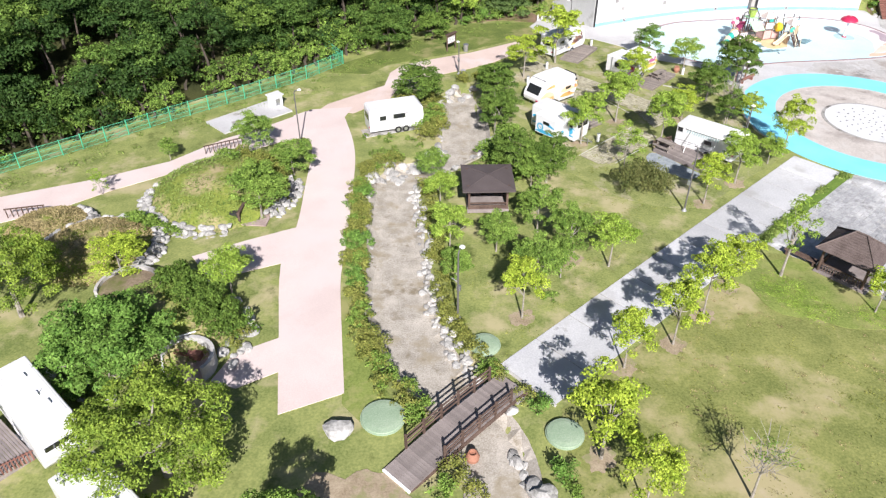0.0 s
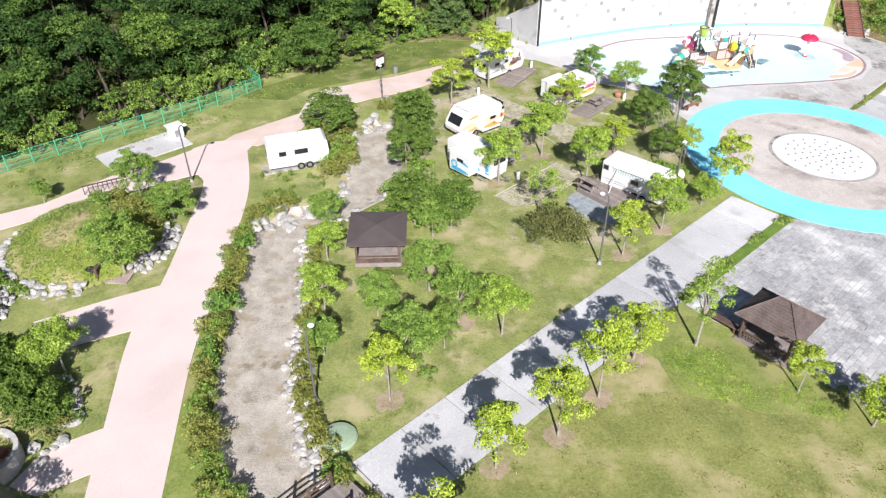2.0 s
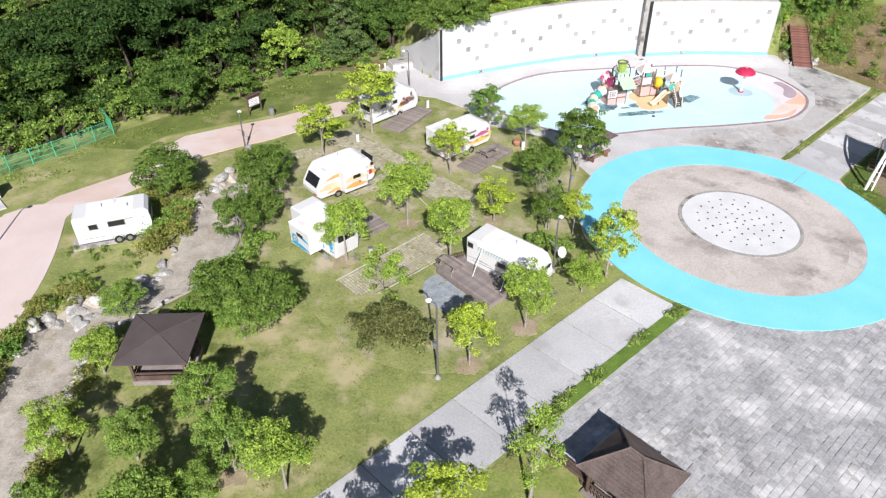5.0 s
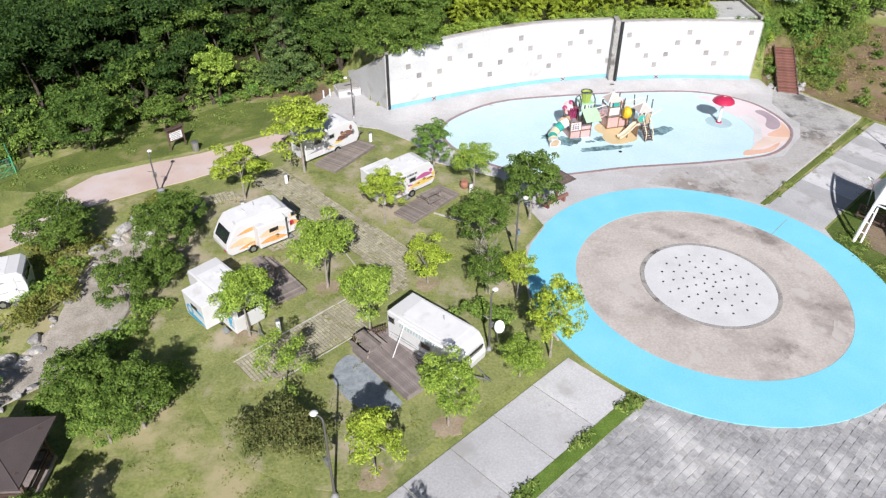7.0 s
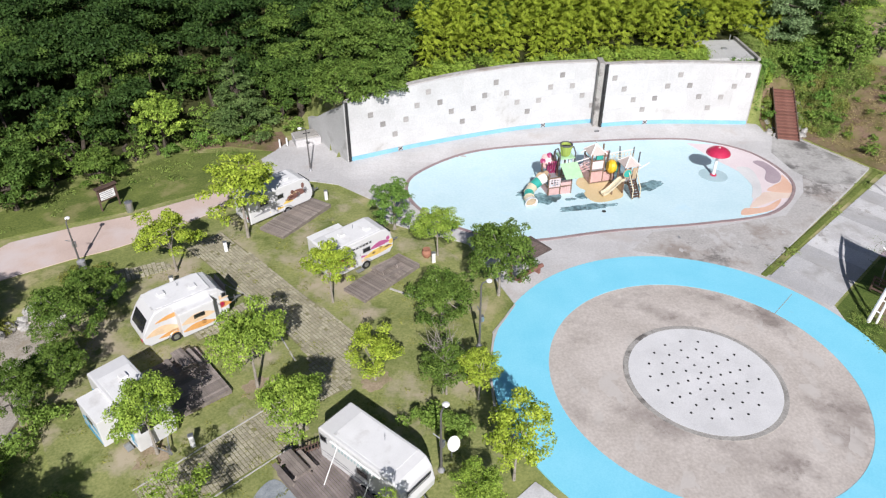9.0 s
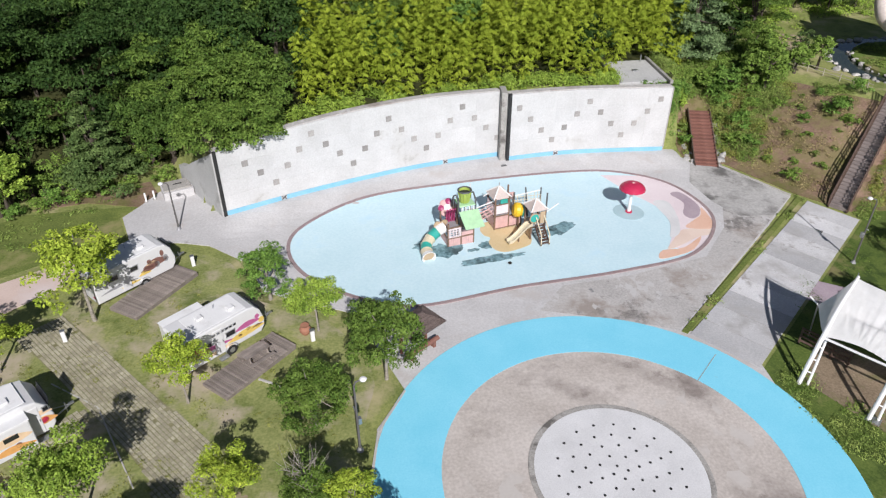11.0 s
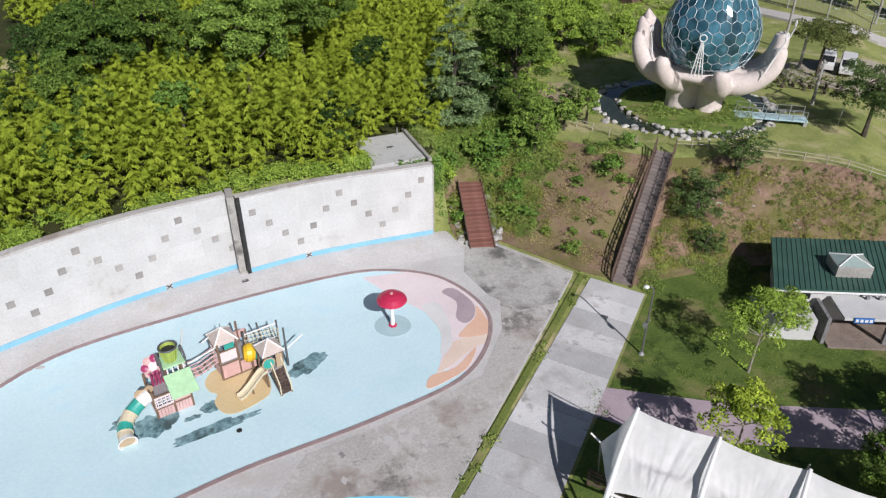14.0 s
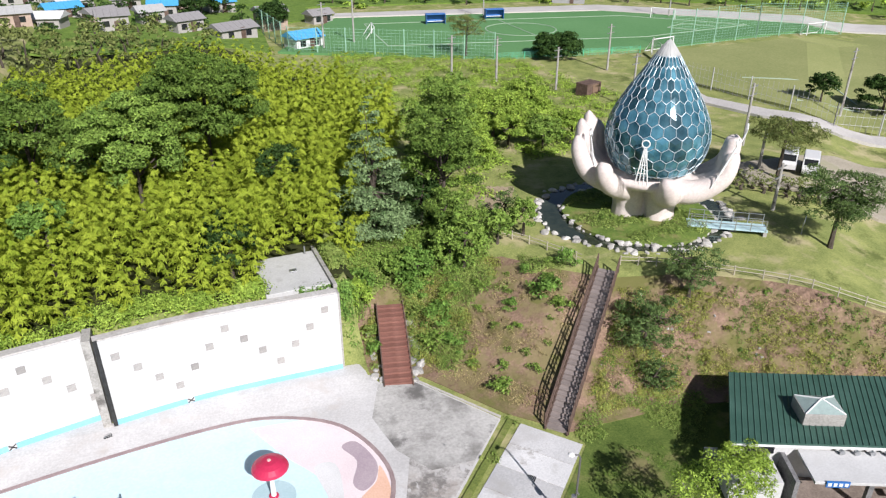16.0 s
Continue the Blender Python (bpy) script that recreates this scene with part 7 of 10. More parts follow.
# fish-shaped floor sprayer
bm = lathe(bmesh.new(), [(0.02, 0.0), (0.16, 0.02), (0.16, 0.05), (0.02, 0.06)], 12)
ob = thing("floor_drain", place(41.0, 84.5, 0, 0.08), "small dark floor drain in the pool", "drain")
part("grate", bm, BLACK, ob)

# mushroom shower
t = thing("mushroom_shower", place(52.1, 91.15), "red mushroom water shower on a white post", "water feature")
part("post", tube(bmesh.new(), [(0, 0, 0.0), (0, 0, 1.2), (0, 0, 2.3)], [0.16, 0.13, 0.15], 14), WHITE_ST, t)
part("foot_ring", lathe(bmesh.new(), [(0.28, 0.05), (0.28, 0.16), (0.18, 0.2)], 18), RED, t)
part("cap", lathe(bmesh.new(), [(0.25, 2.18), (0.95, 2.2), (1.04, 2.26), (0.98, 2.42), (0.75, 2.62), (0.42, 2.76), (0.05, 2.8)], 28), RED, t, "glossy red domed cap")
part("cap_knob", lathe(bmesh.new(), [(0.12, 2.76), (0.1, 2.84), (0.02, 2.87)], 12), PINKP, t)
sheet("splash_circle", circle(52.1, 91.15, 1.25, 28), 0.09, material("grey_blue_paint", (0.36, 0.52, 0.56), (0.44, 0.60, 0.64), 0.6, 0.6, 0, 9.0, space="World"), 1.0, label="grey-blue painted circle under the mushroom shower", category="floor paint")

# square drain covers in the concrete
for x, y, deg in ((46.0, 80.9, 20), (62.7, 92.1, 40), (43.2, 99.6, 10), (66.8, 87.7, 45)):
    t = thing("drain_cover", place(x, y, deg, 0.045), "square dark metal drain cover in the concrete", "drain cover", "drain covers")
    part("frame", box(0.5, 0.5, 0.02), BLACK, t)
    for k in range(4):
        part("bar", box(0.42, 0.05, 0.02, (0, -0.16 + 0.107 * k, 0.015)), STEEL, t)


# ---- tensile canopy ----
CF, CR, CN = Vector((56.15, 71.2)), Vector((0.655, -0.755)), Vector((0.755, 0.655))
cz = hz(58, 70)
t = thing("tensile_canopy", pose(CF.x, CF.y, cz, 0, 0, math.degrees(math.atan2(CR.y, CR.x))), "white membrane canopy on leaning white steel masts", "canopy")
# local x along the row, local y across it
BAY, NB = 3.97, 5
bm = bmesh.new()
NU, NV = 56, 24
cols = []
for i in range(NB * NU + 1):
    u = i / NU
    b = u % 1.0
    sag = math.sin(math.pi * b) if i % NU else 0.0
    col = []
    for j in range(NV + 1):
        v = j / NV
        y = 1.42 + (3.68 - 0.25 * sag) * v + 0.28 * sag * (1 - v) ** 2
        z = 3.0 + 2.25 * v + 0.18 * sag * (1 - v) ** 2 + 0.16 * sag * math.sin(2 * math.pi * v) - 0.30 * sag * math.exp(-((v - 0.5) / 0.11) ** 2)
        slant = (b - 0.5) * (1.0 - 1.6 * v)              # folds gather towards the mast fixings
        crease = noise.noise(Vector((u * 11 + 9 * slant, v * 1.3, 3.0))) + 0.6 * noise.noise(Vector((u * 24 + 12 * slant, v * 2.2, 9.0)))
        slack = 0.35 + 0.65 * abs(noise.noise(Vector((u * 2.1, v * 2.4, 6.0)))) * 2
        z += 0.075 * crease * slack * (0.3 + 0.7 * sag) * (0.35 + 0.65 * math.sin(math.pi * v))
        ridge = abs(noise.noise(Vector((u * 17 + 16 * slant, v * 1.1, 21.0))))
        z -= 0.085 * max(0.0, 1.0 - 5.5 * ridge) * slack * (0.25 + 0.75 * sag) * math.sin(math.pi * min(1.0, 0.12 + v))
        col.append(bm.verts.new((u * BAY, y, z)))
    cols.append(col)
for a, b in zip(cols, cols[1:]):
    for j in range(NV):
        bm.faces.new((a[j], b[j], b[j + 1], a[j + 1]))
corner = bm.verts.new((-1.3, 4.2, 3.0))
lowc = bm.verts.new((-0.45, 2.4, 2.85))
mids = [bm.verts.new((-0.62 + 0.1 * k, 4.55 + 0.05 * k, 4.0)) for k in range(1)]
for j in range(NV // 2):
    bm.faces.new((cols[0][j], cols[0][j + 1], lowc))
bm.faces.new((cols[0][NV // 2], mids[0], lowc))
bm.faces.new((lowc, mids[0], corner))
for j in range(NV // 2, NV):
    bm.faces.new((cols[0][j], cols[0][j + 1], mids[0]))
part("membrane", bm, FABRIC, t, "white translucent membrane with wrinkles", True)
for k in range(NB + 1):
    x = k * BAY
    legs = bmesh.new()
    tube(legs, spline([(x - 0.12, 0, 0), (x - 0.05, 0.55, 1.6), (x, 1.45, 3.15), (x, 3.0, 4.45), (x + 0.08, 5.0, 5.45)], 4), [0.135] * 8 + [0.135 - 0.006 * q for q in range(9)], 10)
    part("mast", legs, WHITE_ST, t)
    strut = bmesh.new()
    tube(strut, spline([(x + 0.32, 0.25, 0), (x + 0.26, 0.95, 1.5), (x + 0.16, 1.75, 2.95)], 4), 0.08, 8)
    for w in (0.25, 0.5, 0.75):
        rod(strut, (x + 0.32 - 0.16 * w, 0.25 + 1.5 * w, 2.95 * w), (x - 0.1, 0.05 + 1.25 * w, 2.95 * w + 0.25), 0.045, sides=5)
    part("mast_strut", strut, WHITE_ST, t)
    part("base_plate", box(0.8, 0.6, 0.06, (x + 0.1, 0.1, 0.02)), STEEL, t)
    part("back_stay", rod(bmesh.new(), (x, 5.1, 5.6), (x, 8.4, 0.0), 0.035, sides=6), STEEL, t)
    if k < NB:
        part("front_beam", rod(bmesh.new(), (x, 1.4, 2.92), (x + BAY, 1.4, 2.92), 0.075, sides=8), WHITE_ST, t)
part("corner_stay", rod(bmesh.new(), (-1.3, 4.2, 3.0), (-1.9, 4.3, 3.3), 0.05, sides=6), WHITE_ST, t)
part("corner_post", rod(bmesh.new(), (-1.3, 4.2, 3.05), (-1.3, 4.9, 0.0), 0.05, sides=6), STEEL, t)


# ---- stairs up the bank ----
def stairs(name, a, b, za, zb, width, n, tread_mat, label, rails=True, lat=True):
    A, B = Vector((*a, za)), Vector((*b, zb))
    run = Vector((B.x - A.x, B.y - A.y, 0))
    deg = math.degrees(math.atan2(run.y, run.x))
    t = thing(name, pose(A.x, A.y, za, 0, 0, deg), label, "stairs")
    L, Hh = run.length, zb - za
    me = mesh_of("tread", box(L / n + 0.03, width, 0.06, (0, 0, 0), None, 0.008), tread_mat)
    copies(me, "tread", t, [pose(L * (k + 0.5) / n, 0, Hh * (k + 1) / n) for k in range(n)])
    me = mesh_of("riser", box(0.03, width - 0.06, Hh / n, (0, 0, 0)), tread_mat)
    copies(me, "riser", t, [pose(L * k / n + 0.02, 0, Hh * (k + 0.5) / n) for k in range(n)])
    slope = Matrix.Rotation(-math.atan2(Hh, L), 4, "Y")
    for s in (-1, 1):
        part("stringer", box(math.hypot(L, Hh) + 0.3, 0.08, 0.4, (L / 2, s * (width / 2 + 0.03), Hh / 2 + 0.02), slope), TIMBER, t)
        if rails:
            m = 11
            for k in range(m):
                w = k / (m - 1)
                part("rail_post", box(0.09, 0.09, 1.25, (L * w, s * (width / 2 + 0.1), Hh * w + 0.62)), TIMBER, t)
            for h in (0.45, 0.75, 1.1):
                part("handrail", rod(bmesh.new(), (0, s * (width / 2 + 0.1), h + 0.1), (L, s * (width / 2 + 0.1), Hh + h + 0.1), 0.045, sides=6), TIMBER, t)
            bm = bmesh.new()
            q = 66
            for k in range(q):
                w = (k + 0.5) / q
                slab(bm, 0.035, 0.035, 0.75, (L * w, s * (width / 2 + 0.1), Hh * w + 0.62), Matrix.Rotation(radians(18 if k % 2 else -18), 4, "Y"))
            part("baluster_screen", bm, TIMBER, t)
    return t


stairs("stairs", (70.4, 91.05), (79.1, 99.6), hz(70.0, 90.6) + 0.02, 1.3, 1.4, 33, DECKBROWN, "long brown timber stairs with railings up the bank")
stairs("stairs", (62.1, 98.9), (63.6, 105.6), hz(62.1, 98.9) + 0.02, hz(63.6, 105.8) + 0.25, 2.0, 16, REDWOOD, "red-brown timber steps without rails up the bank", False)


# ---- concrete tank roof behind the wall ----
t = thing("tank_roof", pose(56.35, 105.7, 1.75, 0, 0, 2), "weathered flat concrete roof half buried in plants", "concrete roof")
part("slab", box(4.5, 5.4, 1.1, (0, 0, 0.3), None, 0.04), PALECON, t)
part("parapet", box(0.28, 6.4, 0.3, (2.35, -0.3, 0.98), None, 0.02), OLDCON, t, "dark weathered parapet")
part("hatch", box(0.5, 0.4, 0.1, (0.2, 0.0, 0.9), None, 0.02), STEEL, t)
part("vent_pipe", rod(bmesh.new(), (1.6, 2.3, 0.8), (1.6, 2.3, 1.5), 0.06, sides=8), STEEL, t)


# ---- park lamps ----
POLE = plain("dark_pole_paint", (0.12, 0.115, 0.11), 0.5)
def lamp(x, y, h, deg, label="tall grey park lamp with curved arm", box_on=True):
    t = thing("street_lamp", place(x, y, deg), label, "street lamp", "park lamps")
    part("pole", tube(bmesh.new(), [(0, 0, 0), (0, 0, h * 0.5), (0, 0, h - 0.25), (0.1, 0, h - 0.05), (0.45, 0, h)], [0.075, 0.06, 0.05, 0.045, 0.035], 10), POLE, t)
    part("base_plate", lathe(bmesh.new(), [(0.2, 0), (0.2, 0.05), (0.1, 0.2), (0.09, 0.3)], 12), GREYG, t)
    part("lamp_head", lathe(bmesh.new(), [(0.04, h - 0.1), (0.17, h - 0.06), (0.19, h), (0.12, h + 0.07), (0.03, h + 0.1)], 16, (0.5, 0, 0)), WHITE_ST, t, "white round lamp head")
    if box_on:
        b = part("control_box", box(0.2, 0.25, 0.4, (0.12, 0, h * 0.45), None, 0.02), STEEL, t)
        part("camera_arm", rod(bmesh.new(), (0, 0, h * 0.55), (0.0, 0.45, h * 0.58), 0.03, sides=6), STEEL, t)
    return t


for x, y, h, deg, bx in ((0.93, 34.9, 5.4, 60, True), (-13.3, 60.3, 5.3, 20, False), (1.9, 77.2, 3.6, 100, True), (19.4, 48.3, 5.8, 150, True), (27.55, 58.75, 4.4, 60, True), (30.0, 68.2, 5.0, 20, True), (67.1, 83.4, 5.6, 160, True), (16.4, 91.3, 4.2, 200, False)):
    lamp(x, y, h, deg, box_on=bx)
# satellite dish by the trailer
t = thing("satellite_dish", place(28.1, 59.6, 40), "small white satellite dish on a post", "satellite dish")
part("post", rod(bmesh.new(), (0, 0, 0), (0, 0, 1.1), 0.035, sides=8), STEEL, t)
part("dish", lathe(bmesh.new(), [(0.02, 0.0), (0.2, 0.03), (0.38, 0.12), (0.4, 0.12), (0.2, 0.01), (0.02, -0.02)], 20), WHITE_ST, t).matrix_basis = pose(0, -0.05, 1.15, 60, 0, 0)
# power pedestals on the pitches
for x, y in ((18.4, 86.2), (27.2, 77.2), (12.0, 78.6), (14.6, 60.3), (9.4, 74.3)):
    t = thing("power_pedestal", place(x, y, 20), "small white electric hook-up pedestal", "pedestal", "power pedestals")
    part("cabinet", box(0.26, 0.22, 0.85, (0, 0, 0.42), None, 0.04), WHITE_ST, t)
    part("cap", box(0.3, 0.26, 0.06, (0, 0, 0.87), None, 0.02), STEEL, t)
# clay urn lamp
t = thing("clay_pot", place(26.7, 77.9), "brown clay urn beside the pedestal", "pot")
part("jar", lathe(bmesh.new(), [(0.2, 0), (0.34, 0.25), (0.36, 0.45), (0.24, 0.65), (0.28, 0.72), (0.2, 0.7)], 16), TERRACOTTA, t)

# notice board and litter bin
t = thing("notice_board", place(1.15, 85.2, 48), "brown post-mounted notice board with white panel", "notice board")
for s in (-0.75, 0.75):
    part("post", box(0.1, 0.1, 2.0, (s, 0, 1.0)), TIMBER, t)
part("backboard", box(1.5, 0.05, 1.15, (0, 0.02, 1.4)), TIMBER, t)
pn = part("panel", box(1.2, 0.06, 0.7, (0, 0, 1.3)), WHITE_ST, t)
for k in range(4):
    part("text_bar", box(1.1 - 0.2 * (k % 2), 0.01, 0.06, (-0.05, -0.036, 1.55 - 0.16 * k)), GREYG, pn)
part("board_roof", box(1.8, 0.45, 0.08, (0, 0, 2.05)), TIMBER, t)
t = thing("litter_bin", place(2.9, 84.6), "grey round litter bin by the path", "litter bin")
part("bin", lathe(bmesh.new(), [(0.28, 0), (0.3, 0.8), (0.33, 0.82), (0.33, 0.9), (0.1, 1.0)], 16), STEEL, t)
t = thing("litter_bin", place(2.4, 76.5), "dark litter bin under the lamp", "litter bin")
part("bin", lathe(bmesh.new(), [(0.25, 0), (0.28, 0.7), (0.3, 0.75), (0.1, 0.85)], 14), GREYG, t)

# concrete pad with pump house
sheet("concrete_pad", [(-23.6, 65.4), (-18.1, 70.7), (-15.3, 67.6), (-21.0, 62.6)], 0.14, CONCRETE, 2.0, label="square pale concrete pad beside the path", category="concrete pad")
for x, y in ((-20.6, 65.0), (-19.8, 65.7), (-19.0, 66.5), (-20.9, 67.0)):
    t = thing("manhole", place(x, y, 0, 0.14), "round iron manhole cover in the pad", "manhole", "manholes")
    part("cover", lathe(bmesh.new(), [(0.34, 0), (0.34, 0.02), (0.28, 0.03), (0.02, 0.03)], 18), OLDCON, t)
t = thing("pump_house", place(-17.3, 69.2, 42, 0.1), "small white pump house with overhanging lid", "pump house")
part("wall", box(1.2, 1.0, 1.1, (0, 0, 0.55), None, 0.02), WHITE_GRP, t)
part("lid", box(1.5, 1.25, 0.12, (0, 0, 1.16), None, 0.03), WHITE_GRP, t)
part("hatch", box(0.5, 0.03, 0.7, (0, -0.51, 0.5)), STEEL, t)

# green wire fence at the wood's edge
FENCE = [(-45.0, 50.8), (-39.6, 55.6), (-33.8, 60.3), (-27.3, 66.1), (-21.0, 71.3), (-15.2, 76.6), (-11.6, 81.1), (-14.4, 85.1)]
t = thing("wire_fence", pose(0, 0, 0), "bright green welded wire fence along the woods", "fence")
mesh_bm = bmesh.new()
for (ax, ay), (bx, by) in zip(FENCE, FENCE[1:]):
    d = math.hypot(bx - ax, by - ay)
    n = max(2, round(d / 2.0))
    for k in range(n):
        w0, w1 = k / n, (k + 1) / n
        x0, y0, x1, y1 = ax + (bx - ax) * w0, ay + (by - ay) * w0, ax + (bx - ax) * w1, ay + (by - ay) * w1
        z0, z1 = hz(x0, y0), hz(x1, y1)
        part("fence_post", rod(bmesh.new(), (x0, y0, z0 - 0.1), (x0, y0, z0 + 1.6), 0.05, sides=6), FENCEGREEN, t)
        for h in (0.08, 0.5, 1.0, 1.5):
            rod(mesh_bm, (x0, y0, z0 + h), (x1, y1, z1 + h), 0.022, sides=4)
        for q in range(18):
            w = (q + 0.5) / 18
            xx, yy, zz = x0 + (x1 - x0) * w, y0 + (y1 - y0) * w, z0 + (z1 - z0) * w
            rod(mesh_bm, (xx, yy, zz + 0.08), (xx, yy, zz + 1.5), 0.011, sides=3)
part("wire_mesh", mesh_bm, FENCEGREEN, t)["kind"] = "stuff"
part("fence_post", rod(bmesh.new(), (-14.4, 85.1, hz(-14.4, 85.1)), (-14.4, 85.1, hz(-14.4, 85.1) + 1.6), 0.05, sides=6), FENCEGREEN, t)
# low brown handrail by the grass mound
t = thing("handrail", place(-20.2, 59.2, 28), "low brown timber handrail beside the path", "railing")
for k in range(10):
    part("picket", box(0.07, 0.07, 0.8, (-1.7 + 0.38 * k, 0, 0.4)), TIMBER, t)
part("rail", box(3.6, 0.1, 0.08, (0, 0, 0.82)), TIMBER, t)
t = thing("handrail", place(-33.4, 48.2, 12), "low brown timber handrail beside the path", "railing")
for k in range(8):
    part("picket", box(0.07, 0.07, 0.8, (-1.4 + 0.4 * k, 0, 0.4)), TIMBER, t)
part("rail", box(3.0, 0.1, 0.08, (0, 0, 0.82)), TIMBER, t)


# ---- grass-roofed shelter mounds ringed with stones ----
def mound(x, y, rx, ry, h, deg, label, door_deg, seed, dry=0.5, ring=(0, 360), stones=46, face_deg=0.0, arched=True):
    rng = np.random.default_rng(seed)
    t = thing("shelter_mound", place(x, y, deg), label, "grass mound", "shelter mounds")
    bm = bmesh.new()
    rings, n = [], 36
    for j in range(9):
        w = j / 8
        r = 1.0 - 0.92 * w
        z = h * (1 - (1 - w) ** 2.2) - 0.25 * (j == 0)
        rings.append([bm.verts.new((rx * r * math.cos(2 * math.pi * k / n) * (1 + 0.04 * math.sin(3 * k)), ry * r * math.sin(2 * math.pi * k / n), z + (0.08 * float(rng.normal()) if 0 < j < 8 else 0))) for k in range(n)])
    for a, b in zip(rings, rings[1:]):
        for k in range(n):
            bm.faces.new((a[k], a[(k + 1) % n], b[(k + 1) % n], b[k]))
    bm.faces.new(rings[-1])
    part("turf", bm, MOUNDGRASS, t, "long grass, dry on top", True)
    gc = []
    for _ in range(7000):
        q, w = rng.uniform(0, 2 * math.pi), 1 - math.sqrt(rng.uniform(0.0, 0.98))
        r = 1.0 - 0.92 * w
        gc.append((rx * r * math.cos(q), ry * r * math.sin(q), h * (1 - (1 - w) ** 2.2) + rng.uniform(0.03, 0.22)))
    gn = rng.normal(size=(len(gc), 3)) * 0.35 + np.array([0, -0.25, 0.9])
    blades = link("long_grass", leaf_mesh("long_grass", np.array(gc), gn, 0.22, 0.06, rng), LEAF_STRAW if seed in (33, 34) else LEAF_WEED, t)
    blades["kind"] = "stuff"
    for k in range(stones):
        a = ring[0] + (ring[1] - ring[0]) * (k + rng.uniform(0, 0.6)) / stones
        if abs((a - door_deg + 180) % 360 - 180) < 16:
            continue
        for lvl in range(3):
            q = radians(a + rng.normal() * 2)
            f = 1.03 - 0.06 * lvl
            ob = new("stone", rocks[(k + lvl) % 6])
            ob.parent = t
            s = rng.uniform(0.42, 0.78)
            ob.matrix_basis = pose(rx * f * math.cos(q), ry * f * math.sin(q), 0.10 + 0.24 * lvl, rng.uniform(-20, 20), rng.uniform(-20, 20), rng.uniform(0, 360)) @ Matrix.Scale(s, 4)
    if not arched:
        return t
    # timber portal of the shelter, set into the turf, with a paved porch before it
    q = radians(door_deg)
    dm = pose(rx * 0.74 * math.cos(q), ry * 0.74 * math.sin(q), 0, 0, 0, face_deg + 90)
    portal = part("portal", box(1.9, 0.22, 0.18, dm @ Vector((0, 0, 1.22)), dm.to_3x3().to_4x4(), 0.02), TIMBER, t, "dark timber portal")
    for sx in (-0.86, 0.86):
        part("portal_post", box(0.18, 0.18, 1.15, dm @ Vector((sx, 0, 0.56)), dm.to_3x3().to_4x4(), 0.02), TIMBER, portal)
    # Solid black block paints the shade of the door opening.
    part("doorway_recess", box(1.55, 0.7, 1.1, dm @ Vector((0, 0.42, 0.56)), dm.to_3x3().to_4x4()), BLACK, t, "black block painting the doorway's shade")
    part("porch", box(2.2, 2.0, 0.1, dm @ Vector((0, -1.1, 0.3)), dm.to_3x3().to_4x4()), PORCHPINK, t, "dusky pink paved porch")
    return t


PORCHPINK = material("dusky_court_paving", (0.30, 0.22, 0.20), (0.44, 0.35, 0.32), 0.8, 0.85, 0.004, 9.0, space="World")
MOUNDGRASS = material("long_mound_grass", (0.12, 0.16, 0.03), (0.27, 0.31, 0.06), 0.5, 0.95, 0.06, 12.0, stain=(0.38, 0.31, 0.17), stain_at=0.52, stain_scale=0.35, space="World")
mound(-18.3, 50.9, 6.2, 6.3, 2.0, -10, "grassy shelter mound ringed with pale boulders", -45, 31, ring=(185, 390), stones=56, face_deg=5.0)
planted = mound(-18.0, 34.4, 5.5, 4.5, 1.7, -15, "planted shelter mound with stone edging and sunken court", -31, 32, stones=0, arched=False)
mound(-25.4, 42.6, 4.6, 4.2, 1.7, 10, "dry-topped shelter mound edged with grey stones", -58, 33, ring=(-40, 200), stones=40, arched=False)
mound(-30.5, 46.0, 3.4, 3.0, 1.0, 10, "low dry earth mound beside the path", 200, 34, ring=(0, 60), stones=6, arched=False)
srng = np.random.default_rng(91)
for line, gap, wide in (([(-20.7, 39.3), (-18.3, 39.1), (-15.9, 37.9), (-13.4, 35.9), (-12.35, 34.3), (-11.9, 32.5), (-12.3, 31.2)], 0.5, 0.22), ([(-12.2, 31.3), (-13.2, 31.9), (-13.4, 31.0), (-12.6, 32.6)], 0.32, 0.5),
                        ([(-16.6, 29.2), (-17.6, 27.9), (-19.2, 27.0), (-21.0, 28.6), (-24.0, 32.0)], 0.62, 0.4)):
    for (ax, ay), (bx, by) in zip(line, line[1:]):
        d = math.hypot(bx - ax, by - ay)
        for k in range(int(d / gap)):
            w = (k + srng.uniform(0, 0.8)) * gap / d
            x, y = ax + (bx - ax) * w + srng.normal() * wide, ay + (by - ay) * w + srng.normal() * wide
            ob = new("stone", rocks[k % 6])
            ob.parent = planted
            ob.matrix_basis = planted.matrix_basis.inverted() @ place(x, y, srng.uniform(0, 360), 0.12) @ Matrix.Scale(srng.uniform(0.4, 0.85), 4)


def court_wall(parent, x, y, r, a0, a1, z0, z1, thick=0.26):
    """A curved pale parapet on the mound."""
    bm = bmesh.new()
    rows = []
    for k in range(17):
        a = radians(a0 + (a1 - a0) * k / 16)
        p, q = (x + r * math.cos(a), y + r * math.sin(a)), (x + (r + thick) * math.cos(a), y + (r + thick) * math.sin(a))
        rows.append([bm.verts.new((*p, z0)), bm.verts.new((*p, z1)), bm.verts.new((*q, z1)), bm.verts.new((*q, z0))])
    for r_, s_ in zip(rows, rows[1:]):
        for j in range(4):
            bm.faces.new((r_[j], r_[(j + 1) % 4], s_[(j + 1) % 4], s_[j]))
    bm.faces.new(rows[0])
    bm.faces.new(rows[-1][::-1])
    ob = part("court_wall", bm, WORNCON, parent, "pale curved concrete parapet")
    ob.matrix_basis = parent.matrix_basis.inverted()
